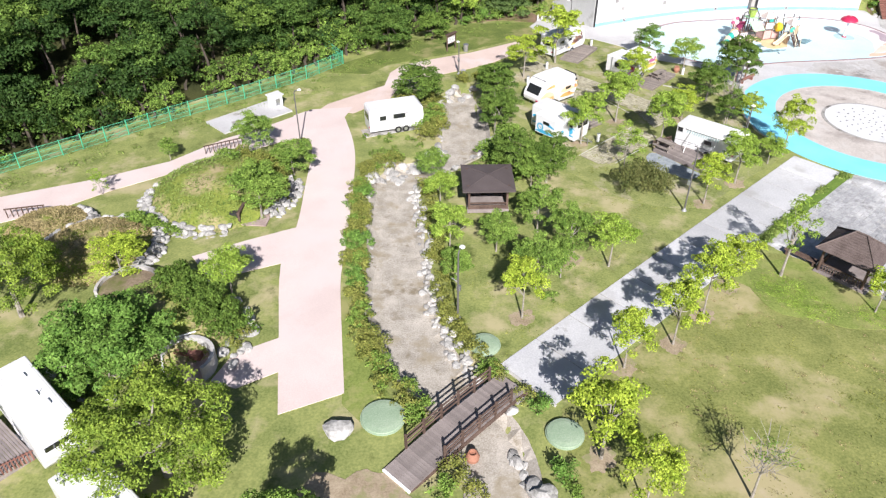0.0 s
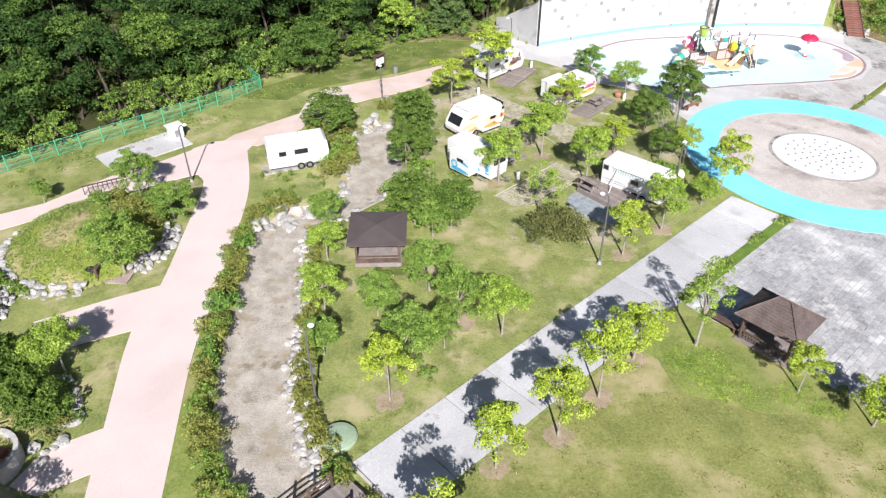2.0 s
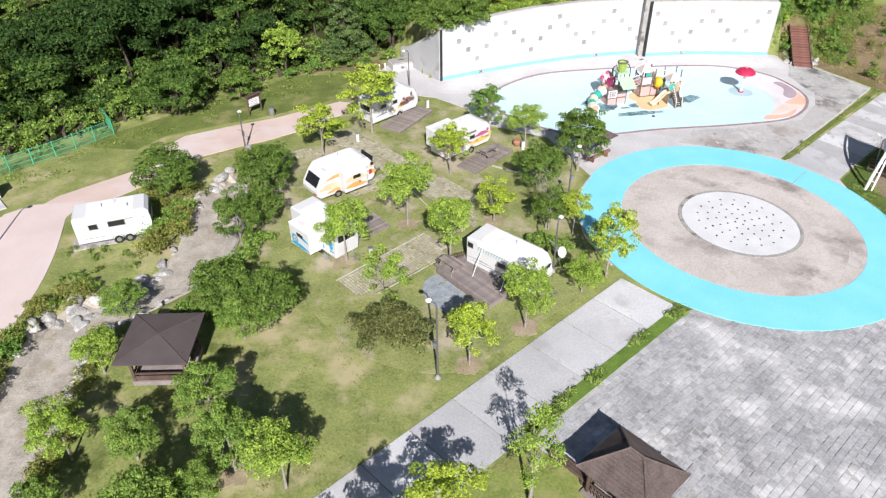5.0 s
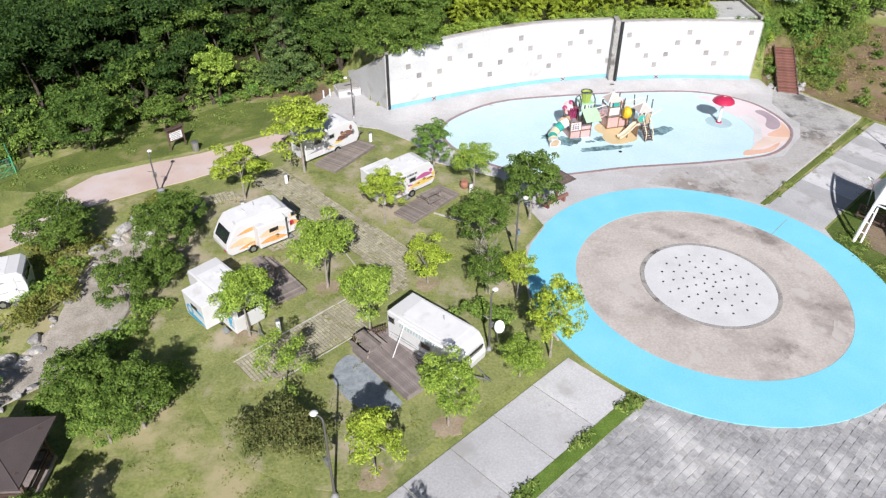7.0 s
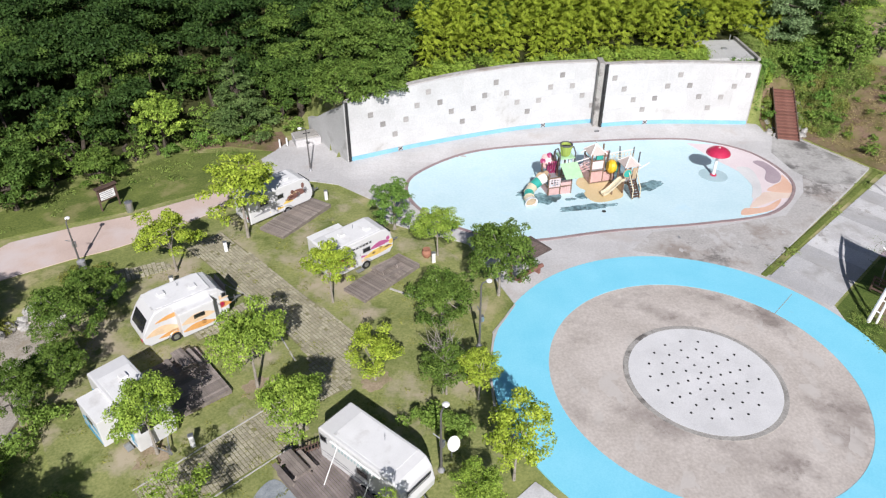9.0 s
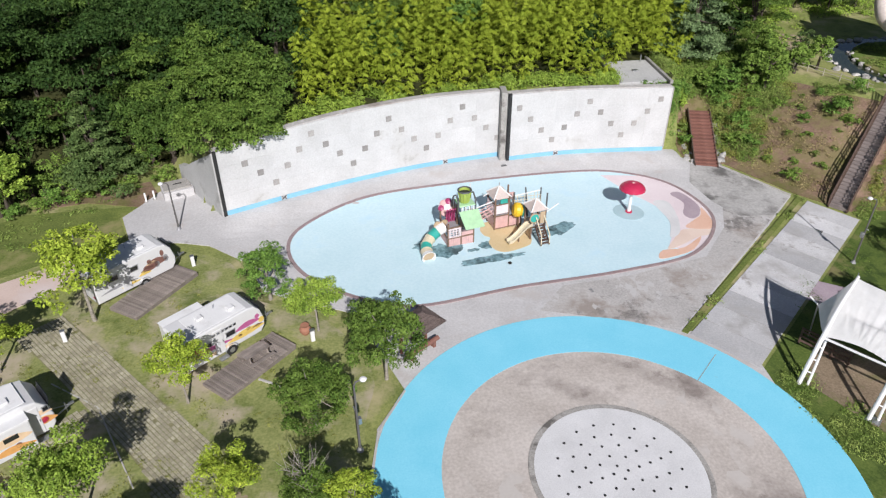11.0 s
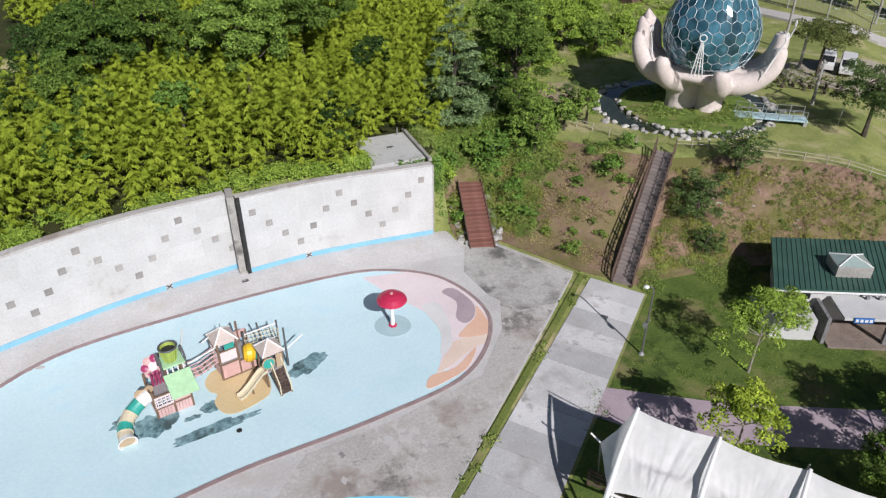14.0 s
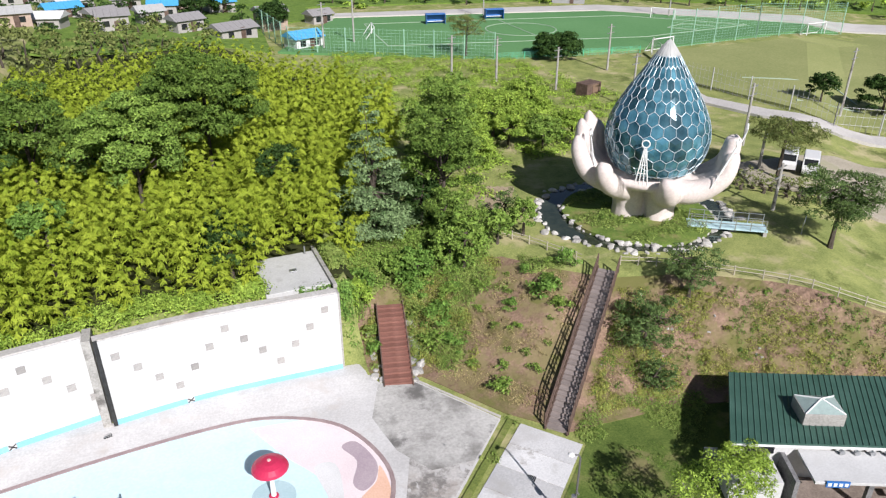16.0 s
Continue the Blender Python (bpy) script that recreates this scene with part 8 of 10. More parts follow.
    return ob


cw0 = hz(-15.2, 30.4)
CX, CY = -15.25, 30.35
court_wall(planted, CX, CY, 1.5, -40, 165, cw0 - 0.1, cw0 + 1.05, 0.24)


def court_part(name, bm, mat, label=""):
    ob = part(name, bm, mat, planted, label)
    ob.matrix_basis = planted.matrix_basis.inverted()


court_part("court_floor", lathe(bmesh.new(), [(1.5, 0.02), (1.5, 0.14), (0.02, 0.15)], 24, (CX, CY, cw0)), PORCHPINK, "dusky paved floor of the sunken court")
court_part("court_seat", box(1.7, 0.5, 0.4, (CX - 0.1, CY + 0.75, cw0 + 0.4), Matrix.Rotation(radians(-12), 4, "Z"), 0.03), REDWOOD, "dark red bench in the sunken court")
for a, b in (((-16.75, 30.9, 0.1), (-16.75, 30.9, 1.35)), ((-16.75, 30.9, 1.35), (-15.9, 28.7, 1.35)), ((-15.9, 28.7, 1.35), (-15.9, 28.7, 0.1)), ((-16.4, 31.2, 1.5), (-14.9, 31.9, 1.5))):
    court_part("court_rail", rod(bmesh.new(), (a[0], a[1], cw0 + a[2]), (b[0], b[1], cw0 + b[2]), 0.05, sides=6), WHITE_ST, "white steel rail")
cw1 = hz(-20.8, 36.8)
court_wall(planted, -20.8, 36.8, 1.9, 10, 200, cw1 + 0.4, cw1 + 1.45, 0.2)
court_part("court_soil", lathe(bmesh.new(), [(1.88, 0.5), (1.88, 1.2), (1.3, 1.32), (0.02, 1.42)], 24, (-20.8, 36.8, cw1)), SHADESOIL, "bare dry earth inside the parapet")

# culvert cover, marker posts and rubble where the apron meets the hillside
t = thing("culvert_box", pose(15.2, 97.2, hz(14.6, 96.0) + 0.05, 0, 0, 22), "low concrete culvert box with a dark slab cover", "culvert")
part("box_wall", box(2.4, 1.9, 0.75, (0, 0, 0.3), None, 0.03), CONCRETE, t)
part("cover_slab", box(2.2, 1.6, 0.12, (0, 0.1, 0.73), None, 0.03), OLDCON, t, "dark weathered slab cover")
part("lifting_bar", box(0.7, 0.08, 0.06, (0.1, 0.1, 0.82)), BLACK, t)
for x, y in ((12.9, 96.0), (13.5, 96.35)):
    t = thing("marker_post", place(x, y, 20), "short white marker post at the apron's edge", "marker post", "marker posts")
    part("post", box(0.14, 0.14, 0.9, (0, 0, 0.42), None, 0.02), WHITE_ST, t)
    part("base", box(0.3, 0.3, 0.08, (0, 0, 0.06)), OLDCON, t)
sheet("bare_soil", [(4.0, 95.6), (8.0, 96.4), (12.6, 95.2), (13.4, 97.6), (12.4, 99.6), (6.0, 97.6)], 0.055, WEEDY_SOIL, 1.2, label="bare brown soil at the foot of the woods", category="bare soil")


MOUNDS = ((-18.3, 50.9, 6.2, 6.3, 2.0, -10), (-18.0, 34.4, 5.5, 4.5, 1.7, -15), (-25.4, 42.6, 4.6, 4.2, 1.7, 10), (-30.5, 46.0, 3.4, 3.0, 1.0, 10))


def mound_lift(x, y):
    """Height of the mounds' turf over the lawn."""
    for mx, my, rx, ry, h, deg in MOUNDS:
        c, s_ = math.cos(radians(deg)), math.sin(radians(deg))
        u, v = ((x - mx) * c + (y - my) * s_) / rx, (-(x - mx) * s_ + (y - my) * c) / ry
        r = math.hypot(u, v)
        if r < 1.0:
            w = min(1.0, (1.0 - r) / 0.92)
            return hz(mx, my) + h * (1 - (1 - w) ** 2.2) - hz(x, y)
    return 0.0

t = thing("timber_screen", place(58.9, 73.6, 128), "dark brown slatted timber screen beside the canopy", "screen")
for k in range(4):
    part("post", box(0.1, 0.1, 1.3, (-1.5 + k, 0, 0.62)), TIMBER, t)
for h in (0.3, 0.65, 1.0, 1.25):
    part("rail", box(3.2, 0.05, 0.14, (0, -0.07, h)), TIMBER, t)

# ---- monument: cupped sculpture holding a glass drop ----
MX, MY = 87.4, 107.1
MZ = hz(MX, MY)
RIGHT_DEG = -37.7        # local x runs this way in plan
md = bpy.data.meshes.new("cupped_sculpture")
bm = bmesh.new()


def limb(points, radii, sides=14):
    tube(bm, spline(points, 4), list(np.interp(np.linspace(0, len(points) - 1, (len(points) - 1) * 4 + 1), range(len(points)), radii)), sides)


for s in (-1, 1):
    limb([(1.35 * s, 0, -0.4), (1.3 * s, 0, 1.2), (1.45 * s, -0.1, 2.6), (1.9 * s, 0.0, 3.7)], [1.42, 1.35, 1.5, 1.75])
for k, (yy, top) in enumerate(((-1.75, 7.3), (-0.6, 8.3), (0.6, 8.6), (1.75, 7.7))):
    dx = (0.0, 0.1, 0.5, 1.05)[k]
    limb([(-1.5, yy * 0.6, 3.5), (-3.6, yy, 3.9), (-5.0 + 0.5 * dx, yy * 1.1, 4.8), (-5.7 + dx, yy * 1.15, 6.2), (-5.75 + dx, yy * 1.12, top - 0.3), (-5.6 + dx, yy * 1.1, top)], [1.15, 1.02, 0.9, 0.72, 0.62, 0.48])
for k, (yy, top) in enumerate(((-1.7, 7.0), (-0.58, 8.0), (0.6, 7.8), (1.75, 6.9))):
    limb([(1.6, yy * 0.6, 3.4), (3.3, yy, 3.4), (4.8, yy * 1.05, 3.95), (6.0, yy * 1.05, 5.1), (6.35, yy * 0.95, top - 0.5), (6.3, yy * 0.85, top)], [1.15, 1.05, 0.9, 0.74, 0.64, 0.46])
limb([(-1.6, -0.9, 3.0), (-2.7, -2.3, 3.6), (-3.3, -3.2, 4.5), (-3.45, -3.5, 5.4), (-3.4, -3.4, 5.9)], [1.15, 0.98, 0.80, 0.72, 0.45])
limb([(1.6, -0.9, 2.9), (1.85, -2.6, 3.3), (1.85, -3.5, 4.0), (1.75, -3.8, 4.75), (1.75, -3.75, 5.15)], [1.2, 1.05, 0.85, 0.78, 0.5])
bmesh.ops.create_uvsphere(bm, u_segments=28, v_segments=14, radius=1.0, matrix=Matrix.Translation((0.2, 0.3, 3.9)) @ Matrix.Diagonal((4.2, 3.4, 1.0, 1)))
for px_, pz_, sx_ in ((-5.35, 6.0, 0.42), (5.85, 5.6, 0.42)):
    bmesh.ops.create_uvsphere(bm, u_segments=20, v_segments=12, radius=1.0, matrix=Matrix.Translation((px_, 0.05, pz_)) @ Matrix.Diagonal((sx_, 2.0, 1.5, 1)))
bm.to_mesh(md)
bm.free()
md.materials.append(PLASTER)
ob = new("cupped_sculpture", md)
ob.matrix_world = pose(MX, MY, MZ, 0, 0, RIGHT_DEG)
rm = ob.modifiers.new("blend", "REMESH")
rm.mode, rm.voxel_size, rm.use_smooth_shade = "VOXEL", 0.12, True
sm = ob.modifiers.new("soften", "SMOOTH")
sm.factor, sm.iterations = 0.5, 6
tagged(ob, "huge cream sculpture of two cupped palms on a pedestal", "statue")

DROP = [(1.3, 4.15), (2.5, 4.45), (3.45, 5.1), (4.0, 6.1), (4.25, 7.2), (4.2, 8.2), (3.9, 9.2), (3.42, 10.2), (2.85, 11.2), (2.2, 12.2), (1.6, 13.1), (1.2, 13.75), (0.9, 14.2)]
d_r = [p[0] for p in DROP]
d_z = [p[1] for p in DROP]
d_s = np.concatenate([[0], np.cumsum(np.hypot(np.diff(d_r), np.diff(d_z)))])


def on_drop(a, s, out=0.0):
    r, z = np.interp(s, d_s, d_r) + out, np.interp(s, d_s, d_z)
    return Vector((r * math.cos(a), r * math.sin(a), z))


drop = thing("glass_drop", pose(MX + 0.3, MY - 0.2, MZ, 0, 0, 10), "drop-shaped dome of teal hexagonal glass panes in silver frames", "glass dome")
# Solid black core paints the unlit inside seen between the panes.
part("core", lathe(bmesh.new(), [(max(0.1, r - 0.25), z) for r, z in DROP], 32), BLACK, drop, "black core painting the darkness behind the glass")
CAPGREY = plain("grey_cone_cladding", (0.42, 0.42, 0.41), 0.5)
COLS, ROWS_H = 26, 13
S0, S1 = 0.35, d_s[-1]
dv = (S1 - S0) / (ROWS_H * 0.75)
for j in range(ROWS_H):
    sc = S0 + (j + 0.5) * 0.75 * dv
    frame_bm = bmesh.new()
    for k in range(COLS):
        a = 2 * math.pi * (k + 0.5 * (j % 2)) / COLS
        w = math.pi / COLS
        hexa = [(0, 0.5), (1, 0.25), (1, -0.25), (0, -0.5), (-1, -0.25), (-1, 0.25)]
        bm = bmesh.new()
        ring = [bm.verts.new(on_drop(a + 0.93 * w * hx, min(S1, max(0, sc + dv * 0.93 * hy)), 0.0)) for hx, hy in hexa]
        mid = bm.verts.new(on_drop(a, sc, 0.012))
        for q in range(6):
            bm.faces.new((ring[q], ring[(q + 1) % 6], mid))
        part("pane", bm, TEALGLASS, drop)
        corners = [on_drop(a + w * hx, min(S1, max(0, sc + dv * hy)), 0.03) for hx, hy in hexa]
        for q in (0, 1, 5):
            rod(frame_bm, corners[q], corners[(q + 1) % 6], 0.03, sides=4)
    part("glazing_frame", frame_bm, SILVER, drop)
part("cap", lathe(bmesh.new(), [(0.96, 14.15), (0.78, 14.45), (0.46, 14.85), (0.2, 15.2), (0.05, 15.35)], 24), CAPGREY, drop, "ribbed silver cone tip")
for k in range(20):
    a = 2 * math.pi * k / 20
    part("cap_rib", rod(bmesh.new(), (0.97 * math.cos(a), 0.97 * math.sin(a), 14.16), (0.2 * math.cos(a), 0.2 * math.sin(a), 15.2), 0.025, sides=4), CAPGREY, drop)
# nails and creases stay in the one statue mesh; props stand between palms and drop
mm = pose(MX, MY, MZ, 0, 0, RIGHT_DEG)
for ax, ay, az, out, tall in ((-0.4, -4.5, 5.0, 0.1, 2.8), (-4.5, -2.0, 5.4, 0.4, 2.2), (5.2, -2.2, 4.6, 1.3, 3.4), (6.0, -0.2, 4.9, 1.2, 3.6)):
    p = mm @ Vector((ax, ay, az))
    t = thing("strut_frame", Matrix.Translation(p), "white steel lattice prop beside the glass drop", "strut", "drop props")
    inwd = (Vector((MX, MY, p.z)) - p).normalized()
    sid = Vector((-inwd.y, inwd.x, 0))
    topp = Vector((0, 0, tall)) - inwd * out
    for q in (-0.5, -0.17, 0.17, 0.5):
        part("leg", rod(bmesh.new(), sid * q - Vector((0, 0, 0.3)), topp + sid * q * 0.15, 0.05, sides=6), WHITE_ST, t)
    ring = [topp + Vector((0, 0, 0.36)) + sid * 0.3 * math.cos(q) + Vector((0, 0, 0.3 * math.sin(q))) for q in [2 * math.pi * k / 12 for k in range(13)]]
    part("eye_ring", tube(bmesh.new(), ring, 0.06, 6), WHITE_ST, t)
    for w in (0.25, 0.5, 0.75):
        part("tie", rod(bmesh.new(), topp * w - sid * 0.5 * (1 - 0.85 * w), topp * w + sid * 0.5 * (1 - 0.85 * w), 0.035, sides=5), WHITE_ST, t)

# pond, island and footbridge
ISLETURF = material("rough_island_grass", (0.07, 0.12, 0.022), (0.17, 0.24, 0.05), 0.9, 0.95, 0.08, 9.0, stain=(0.22, 0.21, 0.08), stain_at=0.56, stain_scale=0.5, space="World")
WATER = material("dark_pond_water", (0.02, 0.03, 0.02), (0.05, 0.06, 0.04), 0.4, 0.06, 0.01, 3.0, space="World", spec=0.6)
ISLE_R = [6.1, 6.0, 6.2, 6.6, 7.0, 7.0, 6.5, 6.2, 6.0, 6.0, 6.0, 6.1]         # every 30 degrees from east
POND_R = [8.2, 8.0, 8.0, 8.4, 9.0, 9.2, 8.9, 7.5, 6.75, 6.6, 7.0, 7.8]


def round_line(radii, n=72):
    out = []
    for k in range(n):
        q = 12 * k / n
        i, w = int(q) % 12, q - int(q)
        w = w * w * (3 - 2 * w)
        r = radii[i] * (1 - w) + radii[(i + 1) % 12] * w
        out.append((MX + r * math.cos(2 * math.pi * k / n), MY + r * math.sin(2 * math.pi * k / n)))
    return out


def radius_at(radii, q):
    k = (q / (2 * math.pi) * 12) % 12
    return float(np.interp(k, range(13), radii + radii[:1]))


sheet("pond", round_line(POND_R), 0.06, WATER, 2.0, label="dark moat round the monument, wide on one side", category="water")
sheet("island", round_line(ISLE_R), 0.35, ISLETURF, 1.5, 0.3, label="green grass island under the monument", category="lawn")
rng = np.random.default_rng(91)
edge = []
for k in range(96):
    q = 2 * math.pi * (k + rng.uniform(-0.6, 0.6)) / 96
    if noise.noise(Vector((3 * math.cos(q), 3 * math.sin(q), 2.0))) < -0.35:
        continue
    r = radius_at(POND_R, q) + 0.25 * rng.normal() + 0.1
    size = rng.uniform(0.35, 0.95)
    edge.append(place(MX + r * math.cos(q), MY + r * math.sin(q), rng.uniform(0, 360), 0.12 * size - 0.05) @ Matrix.Scale(size, 4))
rock_mass("moat_rocks", edge, "pale rocks lining the outer edge of the moat")
edge = []
for k in range(70):
    q = 2 * math.pi * (k + rng.uniform(-0.6, 0.6)) / 70
    r = radius_at(ISLE_R, q) + 0.12 * rng.normal()
    size = rng.uniform(0.3, 0.8)
    edge.append(place(MX + r * math.cos(q), MY + r * math.sin(q), rng.uniform(0, 360), 0.12 * size + 0.08) @ Matrix.Scale(size, 4))
rock_mass("island_rocks", edge, "pale rocks lining the grass island")
PALEBLUE = plain("pale_blue_paint", (0.42, 0.58, 0.62), 0.5)
t = thing("footbridge", pose(92.4, 102.2, MZ + 0.35, 0, 0, -33), "pale blue footbridge over the moat", "footbridge")
part("deck", box(6.4, 1.5, 0.12, (0, 0, 0.1), None, 0.02), PALEBLUE, t)
for s in (-0.75, 0.75):
    for k in range(6):
        part("post", box(0.06, 0.06, 1.0, (-3.0 + 1.2 * k, s, 0.6)), STEEL, t)
    for h in (0.6, 1.05):
        part("rail", rod(bmesh.new(), (-3.0, s, h), (3.0, s, h), 0.03, sides=6), STEEL, t)
for sx in (-3.0, 3.0):
    part("footing", box(0.3, 1.5, 0.6, (sx, 0, -0.25)), OLDCON, t)

# low timber fence on the crest
t = thing("crest_fence", pose(0, 0, 0), "low pale timber post-and-rail fence along the crest", "fence")
CF2 = [(72.0, 109.6), (74.8, 107.2), (77.2, 103.2), (78.0, 101.6)], [(80.6, 100.2), (84.4, 98.2), (89.2, 94.4), (92.9, 90.9), (98.2, 87.2), (102.8, 78.4)]
PALEWOOD = plain("pale_fence_wood", (0.42, 0.38, 0.30), 0.8)
for line in CF2:
    pts = spline(line, 3)
    for a, b in zip(pts, pts[1:]):
        za, zb = hz(*a), hz(*b)
        part("fence_post", rod(bmesh.new(), (*a, za - 0.1), (*a, za + 0.8), 0.05, sides=6), PALEWOOD, t)
        for h in (0.4, 0.7):
            part("fence_rail", rod(bmesh.new(), (*a, za + h), (*b, zb + h), 0.03, sides=5), PALEWOOD, t)


# ---- building with green roof ----
PORCHTILE = material("brown_porch_tile", (0.17, 0.135, 0.115), (0.29, 0.24, 0.205), 1.0, 0.7, 0.004, 9.0, space="World")
STONEGREY = material("grey_stone_cladding", (0.12, 0.12, 0.125), (0.27, 0.265, 0.265), 2.0, 0.8, 0.01, 10.0, space="World")
BL, FL, FR, BR = Vector((82.6, 89.5)), Vector((78.1, 84.1)), Vector((91.6, 78.1)), Vector((96.1, 83.5))
bz = hz(79.5, 83.0)
t = thing("service_building", pose(0, 0, 0), "white service building with ribbed dark green metal roof", "building")
bm = bmesh.new()
ins = [BL.lerp(FR, 0.04), FL.lerp(BR, 0.04), FR.lerp(BL, 0.04), BR.lerp(FL, 0.04)]
lo = [bm.verts.new((*p, bz - 0.4)) for p in ins]
hi = [bm.verts.new((*p, bz + 2.75)) for p in ins]
for k in range(4):
    bm.faces.new((lo[k], lo[(k + 1) % 4], hi[(k + 1) % 4], hi[k]))
bm.faces.new(hi)
part("wall", bm, WHITEWALL, t)
bm = bmesh.new()
RZ = bz + 2.8
lo = [bm.verts.new((*p, RZ)) for p in (BL, FL, FR, BR)]
hi = [bm.verts.new((*p, RZ + h)) for p, h in ((BL, 0.3), (FL, 0.18), (FR, 0.18), (BR, 0.3))]
for k in range(4):
    bm.faces.new((lo[k], lo[(k + 1) % 4], hi[(k + 1) % 4], hi[k]))
bm.faces.new(hi)
bm.faces.new(lo[::-1])
roof = part("roof", bm, GREENROOF, t, "ribbed dark green metal roof")
for k in range(41):
    w = k / 40
    a, b = BL.lerp(BR, w), FL.lerp(FR, w)
    part("rib", rod(bmesh.new(), (*a, RZ + 0.31), (*b, RZ + 0.19), 0.045, sides=4), GREENROOF, roof)
ft = FR - FL
fdeg = math.degrees(math.atan2(ft.y, ft.x))
part("fascia", box(ft.length, 0.08, 0.14, (*((FL + FR) / 2), RZ - 0.02), Matrix.Rotation(radians(fdeg), 4, "Z")), WHITE_ST, t)
sk = pose(84.7, 84.0, RZ + 0.2, 0, 0, fdeg)
s_ob = part("skylight", box(2.5, 1.9, 0.9, (0, 0, 0.4), None, 0.03), OLDCON, t, "grey skylight kerb")
s_ob.matrix_basis = sk
bm = bmesh.new()
base = [bm.verts.new((x, y, 0.86)) for x, y in ((-1.2, -0.9), (1.2, -0.9), (1.2, 0.9), (-1.2, 0.9))]
tip = bm.verts.new((0, 0, 1.35))
for k in range(4):
    bm.faces.new((base[k], base[(k + 1) % 4], tip))
SKYGLASS = plain("skylight_glass", (0.30, 0.38, 0.36), 0.08, spec=0.8)
part("skylight_glass", bm, SKYGLASS, s_ob, "pale glass pyramid")
for a in ((-1.2, -0.9), (1.2, -0.9), (1.2, 0.9), (-1.2, 0.9)):
    part("glazing_bar", rod(bmesh.new(), (*a, 0.88), (0, 0, 1.37), 0.05, sides=5), WHITE_ST, s_ob)
n2 = Vector((ft.y, -ft.x)).normalized()
front = lambda w, out, z: (*(FL.lerp(FR, w) + n2 * out), z)
rot = Matrix.Rotation(radians(fdeg), 4, "Z")
part("porch_roof", box(9.0, 2.6, 0.2, front(0.58, 1.2, bz + 2.35), rot, 0.02), WHITEWALL, t)
part("porch_floor", box(9.6, 3.0, 0.2, front(0.56, 1.3, bz + 0.08), rot), PORCHTILE, t, "brown tiled porch floor")
part("porch_wall", box(0.25, 2.4, 2.2, front(0.22, 1.1, bz + 1.1), rot), STONEGREY, t)
part("porch_column", box(0.3, 0.3, 2.3, front(0.5, 2.2, bz + 1.15), rot), STONEGREY, t)
part("porch_column", box(0.3, 0.3, 2.3, front(0.8, 2.2, bz + 1.15), rot), STONEGREY, t)
part("side_block", box(3.0, 2.2, 1.9, front(0.08, 0.9, bz + 0.8), rot, 0.02), WHITEWALL, t)
part("entrance", box(4.5, 0.1, 2.1, front(0.55, -0.3, bz + 1.05), rot), BLACK, t)
for w in (0.1, 0.16):
    part("window", box(0.7, 0.08, 0.45, front(w, 0.02 - 0.15, bz + 2.3), rot), GLASSD, t)
for k in range(6):
    part("air_vent", rod(bmesh.new(), front(0.44 + 0.06 * k, 0.1, bz + 2.62), front(0.44 + 0.06 * k, 0.3, bz + 2.62), 0.16, sides=12), STEEL, t)
BLUESIGN = plain("blue_sign", (0.04, 0.16, 0.46), 0.5)
sg = part("sign", box(1.3, 0.08, 0.42, front(0.36, 2.55, bz + 2.35), rot), BLUESIGN, t, "blue door sign with white bars")
for k in range(4):
    part("sign_bar", box(0.2, 0.02, 0.22, front(0.36 + (k - 1.5) * 0.021, 2.6, bz + 2.35), rot), WHITE_ST, sg)
part("cooler_box", box(0.9, 0.8, 0.9, front(-0.02, -1.4, bz + 0.45), rot, 0.02), STEEL, t)
part("wall_bench", box(2.6, 0.5, 0.08, front(0.7, 1.2, bz + 0.5), rot), DECKGREY, t)


GRAVEL = material("tan_gravel", (0.29, 0.26, 0.20), (0.43, 0.385, 0.31), 0.3, 0.95, 0.02, 5.0, stain=(0.24, 0.25, 0.12), stain_at=0.58, stain_scale=0.15, space="World")


# ---- playing fields, roads, houses and trees beyond ----
sheet("field_turf", [(69.1, 186.2), (101.6, 169.4), (134.1, 166.1), (180.0, 170.9), (145.6, 205.3), (86.3, 216.8)], 0.35, TURF, 8.0, label="green artificial turf football pitch", category="playing field")
sheet("field_dry", [(127.4, 163.7), (121.2, 146.0), (126.5, 123.1), (183.8, 98.2), (225.0, 128.0), (185.8, 166.6), (145.6, 163.2)], 0.33, DRYTURF, 8.0, label="faded olive playing field", category="playing field")
sheet("road_far", [(117.9, 146.0), (115.5, 136.5), (118.8, 126.9), (124.6, 119.2), (145.6, 105.9), (147.5, 108.7), (127.4, 121.6), (121.7, 128.8), (118.4, 136.5), (120.8, 145.5)], 0.33, GREYROAD, 4.0, label="pale narrow lane beside the playing field", category="road")
sheet("car_park", [(103.5, 114.5), (101.6, 109.7), (109.3, 101.1), (150.0, 80.0), (154.0, 92.0), (116.9, 113.5)], 0.28, GRAVEL, 4.0, label="pale gravel car park beyond the monument", category="car park")
sheet("road_far", [(86.3, 218.7), (145.6, 207.2), (181.9, 172.8), (234.7, 137.7), (237.6, 143.6), (188.0, 180.5), (150.1, 214.5), (88.2, 223.5)], 0.33, GREYROAD, 8.0, label="pale road behind the football pitch", category="road")
LINE = plain("white_field_line", (0.34, 0.42, 0.32), 0.8)
NETPALE = plain("pale_green_net", (0.30, 0.50, 0.38), 0.6)


def field_line(points, w=0.2):
    for a, b in zip(points, points[1:]):
        d = Vector((b[0] - a[0], b[1] - a[1])).normalized()
        n = Vector((-d.y, d.x)) * w / 2
